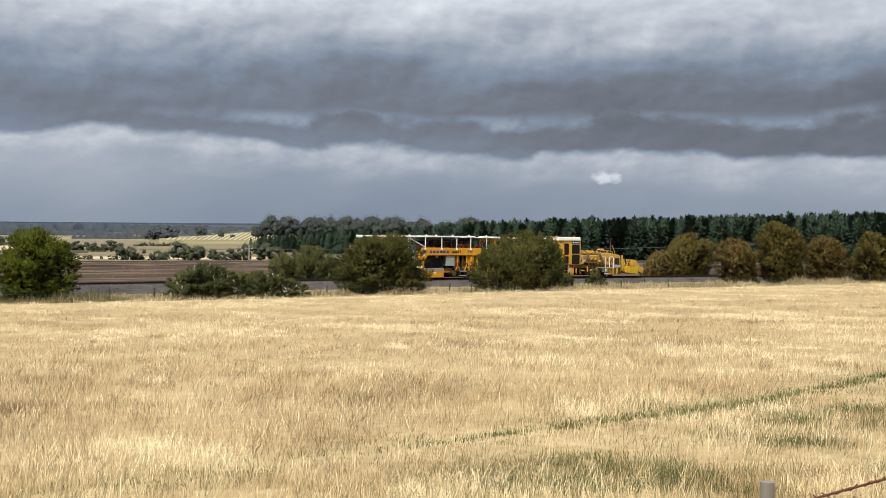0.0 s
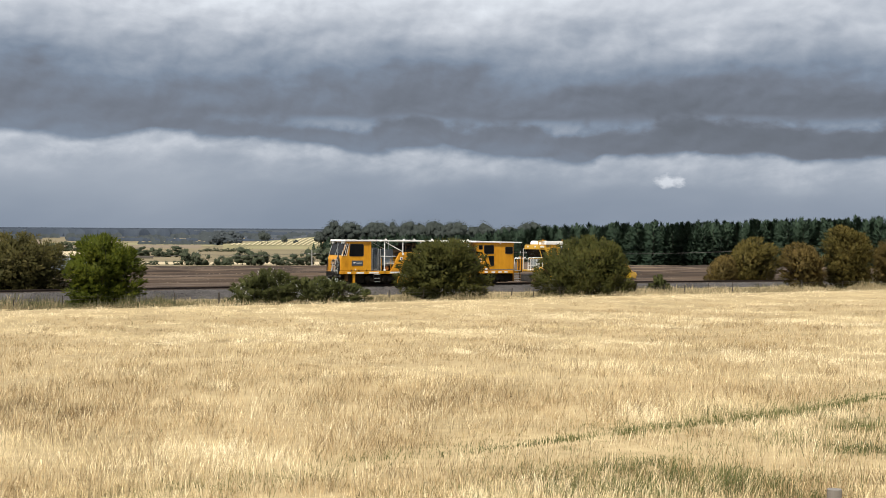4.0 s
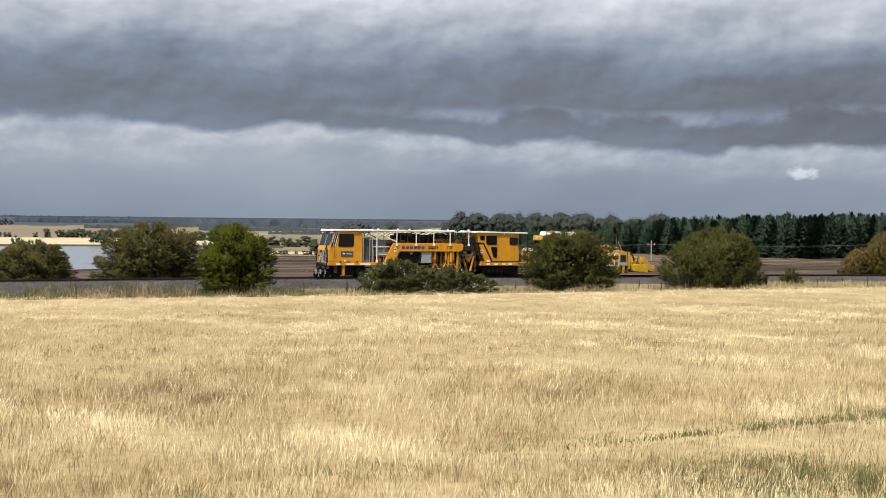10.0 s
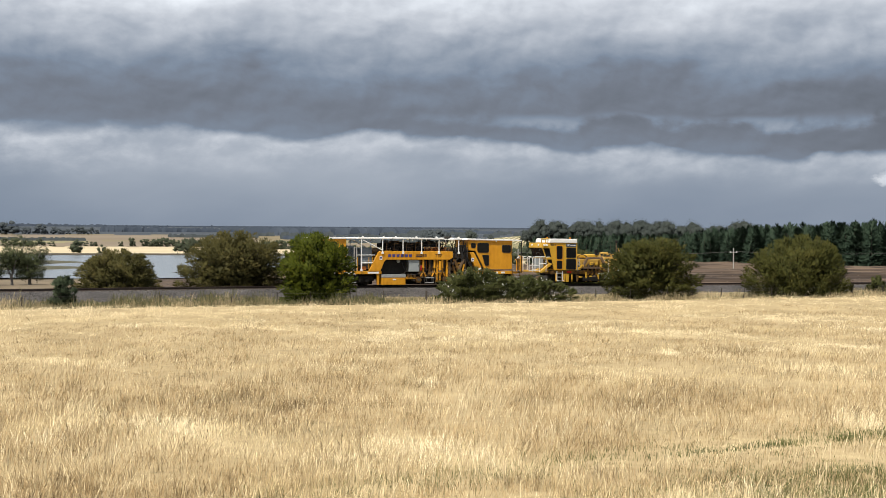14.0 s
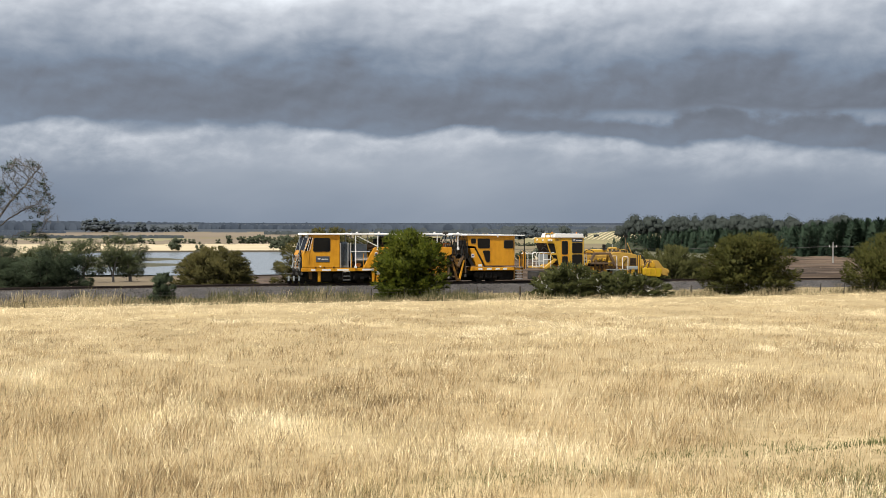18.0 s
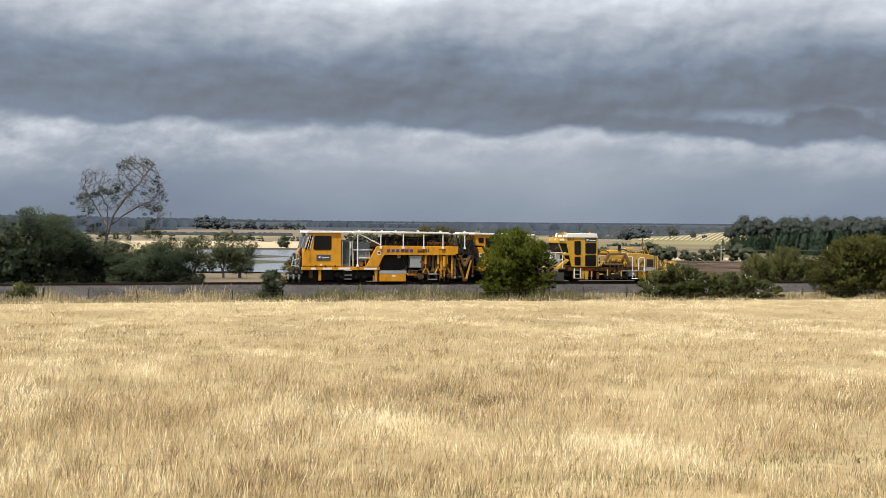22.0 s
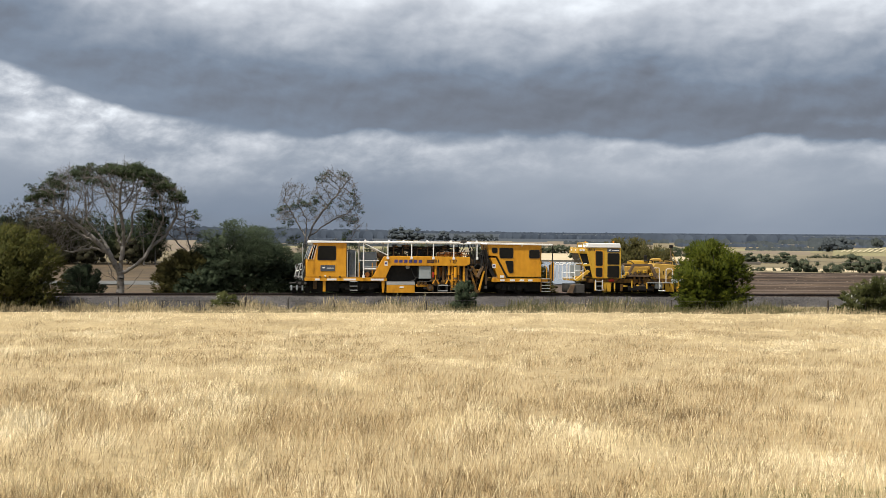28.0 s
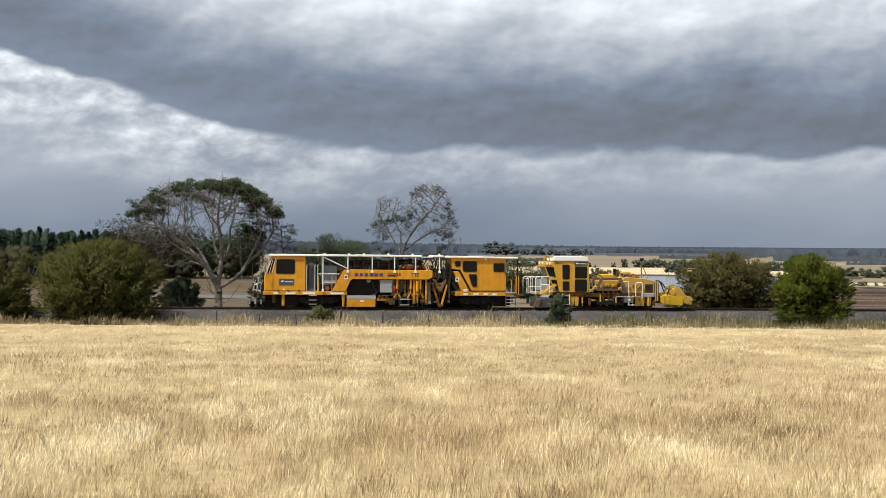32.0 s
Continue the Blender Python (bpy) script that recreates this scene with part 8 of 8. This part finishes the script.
    for x in (28.1, 28.25):
        bar("post", ((x, -1.15, 0.6), (x, -1.15, 2.1)), 0.04, "yellow_b")
    hose((28.05, -1.1, 2.0), (28.75, -1.1, 1.2), 0.45, 0.05, reg)
    hose((28.1, -0.9, 1.9), (29.0, -0.9, 1.3), 0.4, 0.045, reg)
    rngc = np.random.default_rng(78)
    # pipes, links and grime along the frame
    for k in range(22):
        x, z = rngc.uniform(22.9, 28.2), rngc.uniform(0.35, 2.1)
        if k % 2:
            hose((x, -1.16, z), (x + rngc.uniform(-0.5, 0.5), -1.14, max(0.25, z - rngc.uniform(0.2, 0.7))), rngc.uniform(-0.1, 0.18), 0.024, reg)
        else:
            box("fitting", x - 0.1, x + 0.1, -1.14, -0.8, z * 0.6 - 0.08, z * 0.6 + rngc.uniform(0.03, 0.14), ("yellow_dirty", "brown_iron", "black_iron", "dark_steel")[k // 2 % 4], 0.015)
    for k in range(14):
        x = 22.6 + 0.42 * k + rngc.uniform(-0.1, 0.1)
        z1 = rngc.uniform(0.55, 0.92)
        if k % 3 == 0:
            cylinder(x, -1.16, 0.22, z1 + 0.15, 0.06, reg, "yellow_b")
        elif k % 3 == 1:
            plate("hanger", [(x - 0.08, 0.25), (x + 0.08, 0.22), (x + 0.13, z1), (x - 0.11, z1)], -1.14, -1.04, ("yellow_b", "yellow_dirty")[k % 2], 0.015)
        else:
            box("link", x - 0.16, x + 0.16, -1.15, -1.02, z1 - 0.12, z1, ("yellow_b", "brown_iron")[k % 2], 0.02)
    for x, z in ((23.2, 1.35), (23.45, 1.55), (24.35, 1.75), (24.85, 1.72), (25.35, 1.5)):
        valve = box("valve_block", x - 0.12, x + 0.12, -1.33, -1.1, z - 0.1, z + 0.12, "yellow_b", 0.02)
        tpart("valve_cap", bm_cyl(B(), (x, -1.34, z), (0, 1, 0), 0.05, 0.02, 10), "dark_steel", valve)
    bars("hood_rail", [((25.62, -1.0, 2.36), (25.66, -1.0, 2.60), (26.35, -1.0, 2.60), (26.4, -1.0, 2.38)), ((26.5, -0.9, 2.36), (26.55, -0.9, 2.56), (27.15, -0.9, 2.5), (27.2, -0.9, 2.28))], 0.03, "yellow_faded")
    # long black strip, added as the shadow beneath the frame
    box("skid", 20.4, 28.2, 0.3, 0.5, 0.1, 0.5, "black_iron", 0.02)
    for x in (28.65, 29.05, 29.6):
        box("rib", x, x + 0.06, -1.33, -1.29, 0.4, 0.98, "yellow_b", 0.01, bb)
    bars("broom_lever", [((28.5, -1.2, 1.0), (28.9, -1.2, 1.55), (29.3, -1.2, 1.5)), ((29.0, -1.1, 1.0), (29.2, -1.1, 1.75))], 0.05, "brown_iron", bb)
    box("tow_hook", 30.8, 31.05, -0.1, 0.1, 0.4, 0.6, "black_iron", 0.03)


regulator()
# ---- fences, poles, small things ----
M["old_wood"] = material("old_wood", [(0.10, 0.09, 0.08), (0.20, 0.185, 0.165), (0.30, 0.28, 0.26)], 0.9, scale=8, scale2=1.5, bump=0.5, bump_scale=30, stretch=(1, 1, 0.15))
M["pale_pole"] = material("pale_pole", [(0.26, 0.25, 0.23), (0.36, 0.35, 0.33), (0.46, 0.45, 0.43)], 0.85, scale=5, scale2=1, stretch=(1, 1, 0.15))
M["dark_post"] = material("dark_post", [(0.025, 0.02, 0.016), (0.06, 0.05, 0.042), (0.11, 0.095, 0.08)], 0.9, scale=8, scale2=1.5, obj=0.5, stretch=(1, 1, 0.2))
M["wire"] = material("wire", [(0.09, 0.085, 0.08), (0.16, 0.15, 0.145)], 0.6, metal=0.4)
M["rust_wire"] = material("rust_wire", [(0.06, 0.022, 0.012), (0.12, 0.045, 0.022)], 0.8, scale=20, scale2=3)
M["stubble_pale"] = material("stubble_pale", [(0.42, 0.36, 0.22), (0.53, 0.465, 0.30)], 0.9, scale=0.05, scale2=0.01)
M["clod"] = material("clod", [(0.07, 0.048, 0.034), (0.13, 0.095, 0.07), (0.20, 0.16, 0.12)], 0.9, scale=0.5, scale2=0.1, island=0.8)
M["furrow"] = material("furrow", [(0.022, 0.014, 0.009), (0.052, 0.034, 0.022), (0.125, 0.088, 0.060)], 0.95, scale=0.6, scale2=0.1, island=0.9, stretch=(0.15, 1, 1), contrast=3.2)
M["insulator"] = material("insulator", [(0.5, 0.5, 0.48), (0.6, 0.6, 0.58)], 0.4)
M["house_wall"] = material("house_wall", [(0.6, 0.58, 0.52), (0.72, 0.7, 0.65)], 0.8)
M["tin_roof"] = material("tin_roof", [(0.3, 0.3, 0.3), (0.42, 0.42, 0.42)], 0.5)


def rail_fence():
    rng = np.random.default_rng(31)
    y = 90.7
    fence = empty("wire_fence", 0, y, 0, "old post and wire fence along the railway", "fence")
    x, tops = -42.0, []
    meshes = []
    for k in range(4):
        bm = bm_tube(B(), ((0, 0, -0.4), (0.02, 0, 0.5), (0.02 * k - 0.03, 0.02, 1.0 + 0.05 * k)), 0.038 + 0.008 * k, 7, 0.032 + 0.006 * k)
        me = bpy.data.meshes.new("post")
        bm.to_mesh(me)
        bm.free()
        me.materials.append(M["dark_post"])
        meshes.append(me)
    k = 0
    while x < 150:
        z = float(land_z(x, y))
        ob = new("post", meshes[int(rng.integers(4))])
        ob.parent = fence
        thick = 1.4 if k % 7 == 0 else 0.8
        ob.matrix_basis = Matrix.LocRotScale((x, 0, z), Euler((rng.normal() * 0.05, rng.normal() * 0.07, rng.uniform(0, 6))), Vector((thick, thick, rng.uniform(0.85, 1.1))))
        tops.append((x, z))
        x += rng.uniform(1.9, 3.4)
        k += 1
    for h in (0.3, 0.55, 0.8, 0.98):
        bar("wire", [(a, 0, z + h) for a, z in tops], 0.006, "wire", fence, n=4)


rail_fence()


def near_fence():
    """The roadside fence below the camera: a weathered post and one strand of barbed wire."""
    x, y = 10.35 * math.sin(radians(46.85)), 10.35 * math.cos(radians(46.85))
    zt = CAM_Z - 10.35 * math.tan(radians(10.38))
    zb = float(land_z(x, y)) - 0.2
    fence = empty("barbed_fence", x, y, zb, "weathered grey fence post with a rusty barbed wire", "fence")
    bm = bm_tube(B(), ((0, 0, 0), (0.005, 0, (zt - zb) * 0.6), (0, 0, zt - zb)), 0.062, 14, 0.056)
    part("post", bm, "old_wood", fence, "grey split-grained timber post")
    # second post further along, out of the first view, so that the wire has two ends
    x2, y2 = x + 3.6, y - 3.0
    z2 = zt - 0.1
    p2 = part("post", bm_tube(B(), ((x2 - x, y2 - y, 0), (x2 - x, y2 - y, z2 - zb)), 0.06, 12, 0.056), "old_wood", fence)
    strands = [((9.7, 49.23, 10.80), (9.9, 51.41, 10.05), (10.0, 53.5, 9.4), (10.2, 57, 8.6))]
    for st in strands:
        pts = []
        for r, a, e in st:
            pts.append(Vector((r * math.sin(radians(a)) - x, r * math.cos(radians(a)) - y, CAM_Z - r * math.tan(radians(e)) - zb)))
        start = pts[0] - (pts[1] - pts[0]) * 1.4
        pts = [start] + pts
        w = bar("barbed_wire", pts, 0.010, "rust_wire", fence, "rusty twisted barbed wire", 6)
        bm = B()
        rng = np.random.default_rng(3)
        for a, b in zip(pts, pts[1:]):
            n = int((b - a).length / 0.035)
            for k in range(n):
                p = a.lerp(b, k / n)
                d = Vector(rng.normal(size=3)).normalized() * (0.036 if k % 3 == 0 else 0.017)
                bm_tube(bm, (p - d, p + d), 0.0052, 4)
        tagged(part("barb", bm, "rust_wire", w), kind="stuff")


near_fence()


def power_line(spots, label):
    """Timber poles with a crossarm and two wires; spots: yaw, distance, elevation of the top."""
    tops = []
    for yaw, r, top in spots:
        x, y = polar(yaw, r)
        z = float(land_z(x, y))
        zt = CAM_Z + r * math.tan(radians(top))
        ob = empty("power_pole", x, y, z, label, "pole", "poles of the power line")
        part("pole", bm_tube(B(), ((0, 0, -0.5), (0, 0, zt - z)), 0.13, 8, 0.10), "pale_pole", ob)
        part("crossarm", bm_box(B(), -0.8, 0.8, -0.05, 0.05, zt - z - 0.70, zt - z - 0.6, 0.01), "pale_pole", ob)
        for dx in (-0.7, 0.0, 0.7):
            part("insulator", bm_cyl(B(), (dx, 0, zt - z - 0.5 + (0.55 if dx == 0 else 0)), (0, 0, 1), 0.07, 0.12, 8), "insulator", ob)
        tops.append((x, y, zt))
    line = empty("power_cable", 0, 0, 0, "thin sagging power cables between poles", "cable")
    for a, b in zip(tops, tops[1:]):
        for dx, dz in ((-0.7, -0.45), (0.7, -0.45)):
            A, Bq = Vector((a[0] + dx, a[1], a[2] + dz)), Vector((b[0] + dx, b[1], b[2] + dz))
            sag = (Bq - A).length * 0.012
            bar("wire", [A.lerp(Bq, t) - Vector((0, 0, sag * 4 * t * (1 - t))) for t in (0, 0.1, 0.25, 0.4, 0.5, 0.6, 0.75, 0.9, 1)], 0.022, "wire", line, n=4)


power_line([(-60, 215, -0.15), (-45.3, 225, -0.38), (-33.8, 245, -0.62), (-29.0, 262, -0.72), (-24.68, 280, -0.73), (-19.85, 300, -0.80), (-14.6, 320, -0.86)], "weathered timber power pole with a crossarm")


def hay_place(yaw, u, dz=0.0):
    """A place on the far hay hillside: u runs from its foot to its crest."""
    r = 950 + 250 * u
    x, y = polar(yaw, r)
    return (x, y, CAM_Z + r * math.tan(radians(-0.53 + 0.47 * u ** 0.9)) + dz)


def windrows():
    """Pale cut strips on the far green hillside."""
    n = 24
    v = []
    for i in range(n + 1):
        yw = -20.9 - 5.7 * i / n
        top = 0.16 + 0.84 * min(1, i / (0.8 * n)) ** 1.2
        x_, y_ = polar(yw, 925)
        v.append((x_, y_, float(land_z(x_, y_)) - 0.5))
        v += [hay_place(yw, top * s / 5) for s in range(6)]
        v.append((*polar(yw, 1300), -14))
    q = [(8 * i + s, 8 * i + s + 1, 8 * i + s + 9, 8 * i + s + 8) for i in range(n) for s in range(7)]
    tagged(mesh_object("hay_field", v, q, mat="green_field", smooth=True), "green hay hillside with pale mown strips", "field", kind="structure")
    for k in range(24):
        foot = -20.8 - k * 0.215
        pts = []
        for s in range(7):
            u = 0.02 + 0.98 * s / 6
            yw = foot - 0.9 * u
            top = 0.16 + 0.84 * min(1, max(0, -20.9 - yw) / (5.7 * 0.8)) ** 1.2
            if u > top - 0.02:
                break
            for d in (-0.045, 0.045):
                pts.append(hay_place(yw + d, u, 0.5))
        m = len(pts) // 2
        if m > 1:
            q = [(2 * s, 2 * s + 1, 2 * s + 3, 2 * s + 2) for s in range(m - 1)]
            tagged(mesh_object("windrow", pts, q, mat="stubble_pale"), "pale strip of cut hay on the far hillside", "hay row", "mown strips of the hay field", "structure")


windrows()


def furrows():
    """Long uneven ridges of turned soil across the ploughed field."""
    rng = np.random.default_rng(61)
    V, Q, k = [], [], 0
    y = 112.0
    while y < 345:
        xs = np.arange(max(10.0, 0.2 * y), 0.95 * y + 130, 2.5)
        yy = y + 0.02 * (xs - 100) + 0.3 * np.sin(xs * 0.07 + y) + rng.normal(size=len(xs)) * 0.06
        z = land_z(xs, yy)
        hh = np.clip(0.09 + 0.09 * np.convolve(rng.normal(size=len(xs)), np.ones(6) / 6, "same") * 2.4, 0.02, 0.6) * (0.8 + 0.002 * y)
        w = 0.32 + 0.002 * y
        ok = (np.hypot(xs, yy) < plough_limit(-np.degrees(np.arctan2(xs, yy))) - 4) & (np.degrees(np.arctan2(xs, yy)) > 10)
        xs, yy, z, hh = xs[ok], yy[ok], z[ok], hh[ok]
        n = len(xs)
        if n > 2:
            V.append(np.stack([np.stack([xs, yy - w, z - 0.05], -1), np.stack([xs, yy - 0.15, z + hh], -1), np.stack([xs, yy + 0.25, z + hh * 0.8], -1), np.stack([xs, yy + w, z - 0.05], -1)], 1).reshape(-1, 3))
            i = 4 * np.arange(n - 1)[:, None, None] + np.arange(3)[None, :, None] + k
            Q.append((i + np.array([0, 4, 5, 1])[None, None]).reshape(-1, 4))
            k += 4 * n
        y += rng.uniform(1.6, 4.6) * (0.7 + y / 330)
    tagged(mesh_object("furrows", np.concatenate(V), np.concatenate(Q), mat="furrow"), "long ridges of turned brown soil", "furrows", kind="stuff")


furrows()


def cottage(yaw, r, w, h):
    x, y = polar(yaw, r)
    z = float(land_z(x, y))
    ob = empty("farm_shed", x, y, z, "small white farm building with a pale tin roof", "building")
    ob.rotation_euler = (0, 0, radians(yaw))
    part("wall", bm_box(B(), -w / 2, w / 2, -w / 3, w / 3, -0.3, h * 0.65), "house_wall", ob)
    part("roof", bm_prism(B(), [(-w / 2 - 0.3, h * 0.65), (w / 2 + 0.3, h * 0.65), (w / 2 - 0.5, h), (-w / 2 + 0.5, h)], -w / 3 - 0.3, w / 3 + 0.3), "tin_roof", ob)
    part("door", bm_box(B(), -0.6, 0.6, -w / 3 - 0.04, -w / 3, 0, h * 0.55), "grey_box", ob)


cottage(4.6, 980, 9, 5)


def transmission_tower(yaw, r, base, top):
    """A far lattice tower on the ridge; base and top are elevations in degrees."""
    x, y = polar(yaw, r)
    z0, z1 = CAM_Z + r * math.tan(radians(base)), CAM_Z + r * math.tan(radians(top))
    ob = empty("transmission_tower", x, y, z0, "faint grey lattice power tower on the far ridge", "tower")
    h = z1 - z0
    w = 0.11 * h
    bm = B()
    for sx in (-1, 1):
        for sy in (-1, 1):
            bm_tube(bm, ((sx * w, sy * w, 0), (sx * w * 0.3, sy * w * 0.3, h * 0.6), (0.1 * sx, 0.1 * sy, h)), 0.22, 4)
    part("mast", bm, "wire", ob)
    bm = B()
    for k in range(7):
        a, b = k / 8, (k + 1) / 8
        wa, wb = w * (1 - a), w * (1 - b)
        for sy in (-1, 1):
            bm_tube(bm, ((-wa, sy * wa, h * a), (wb, sy * wb, h * b)), 0.14, 4)
            bm_tube(bm, ((wa, sy * wa, h * a), (-wb, sy * wb, h * b)), 0.14, 4)
    part("lattice", bm, "wire", ob)
    for f in (0.68, 0.8, 0.92):
        part("crossarm", bm_tube(B(), ((-0.14 * h, 0, h * f), (0, 0, h * (f + 0.03)), (0.14 * h, 0, h * f)), 0.2, 4), "wire", ob)


transmission_tower(-1.2, 2600, 0.12, 0.56)


def clods():
    """Pale stones and dry clods turned up by the plough."""
    rng = np.random.default_rng(17)
    n = 4200
    yaw = np.radians(rng.uniform(-56, -9, n))
    r = 125 + (plough_limit(np.degrees(yaw)) - 130) * rng.random(n)
    x, y = -r * np.sin(yaw), r * np.cos(yaw)
    y = np.where(rng.random(n) < 0.6, np.round(y / 7) * 7 + rng.normal(size=n) * 0.5, y)
    keep = y > 106
    x, y = x[keep], y[keep]
    n = len(x)
    z = land_z(x, y)
    z = z + 0.12
    s = rng.uniform(0.03, 0.09, n)[:, None]
    o = np.array([(1.6, 0, -0.2), (-0.8, 0.87, -0.2), (-0.8, -0.87, -0.2), (0.1, 0, 0.7)])
    V = np.stack([x[:, None] + o[None, :, 0] * s, y[:, None] + o[None, :, 1] * s, z[:, None] + o[None, :, 2] * s], -1).reshape(-1, 3)
    t = np.array([(0, 1, 3), (1, 2, 3), (2, 0, 3)])
    tagged(mesh_object("clods", V, tris=(4 * np.arange(n)[:, None, None] + t[None]).reshape(-1, 3), mat="clod"), "pale stones and clods on the ploughed field", "stones", kind="stuff")


clods()
# ---- movement ----
RUN = [(0.0, 58.79), (1.0, 56.47), (2.0, 54.32), (3.0, 52.16), (3.5, 51.08), (5.5, 46.87), (6.5, 44.74), (7.5, 42.59), (8.5, 40.48), (9.5, 38.38), (10.5, 36.32), (11.5, 34.25), (12.5, 32.17), (13.5, 30.07), (14.5, 27.98), (16.5, 23.86), (17.0, 22.82), (17.5, 21.78), (18.5, 19.74), (19.5, 17.68), (20.5, 15.62), (21.5, 13.56), (22.5, 11.45), (23.5, 9.28), (24.5, 7.01), (25.0, 5.87), (25.5, 4.69), (27.5, -0.31), (28.0, -1.58), (28.5, -2.85), (29.5, -5.37), (30.5, -7.82), (31.5, -10.23), (32.0, -11.38)]


def motions():
    for ob, mid, half in ((train, 10.0, 7.0), (reg, 26.0, 4.0)):
        rows = []
        for t, s in RUN:
            x = s + mid
            slope = (rail_z(x + 4) - rail_z(x - 4)) / 8
            bend = (track_y(x + half) - track_y(x - half)) / (2 * half)
            rows.append((t, pose(s, float(track_y(x) - bend * mid), float(rail_z(x) - slope * mid), 0, -math.degrees(math.atan(slope)), math.degrees(math.atan(bend)))))
        walk(ob, rows)
    # wheels roll with the distance run
    ts, ss = [t for t, _ in RUN], [s for _, s in RUN]
    n = 150
    for ob, x, r in WHEELS:
        walk(ob, [(32.0 * k / n, pose(x, 0, r, 0, math.degrees((float(np.interp(32.0 * k / n, ts, ss)) - ss[0]) / r), 0)) for k in range(n + 1)])


motions()
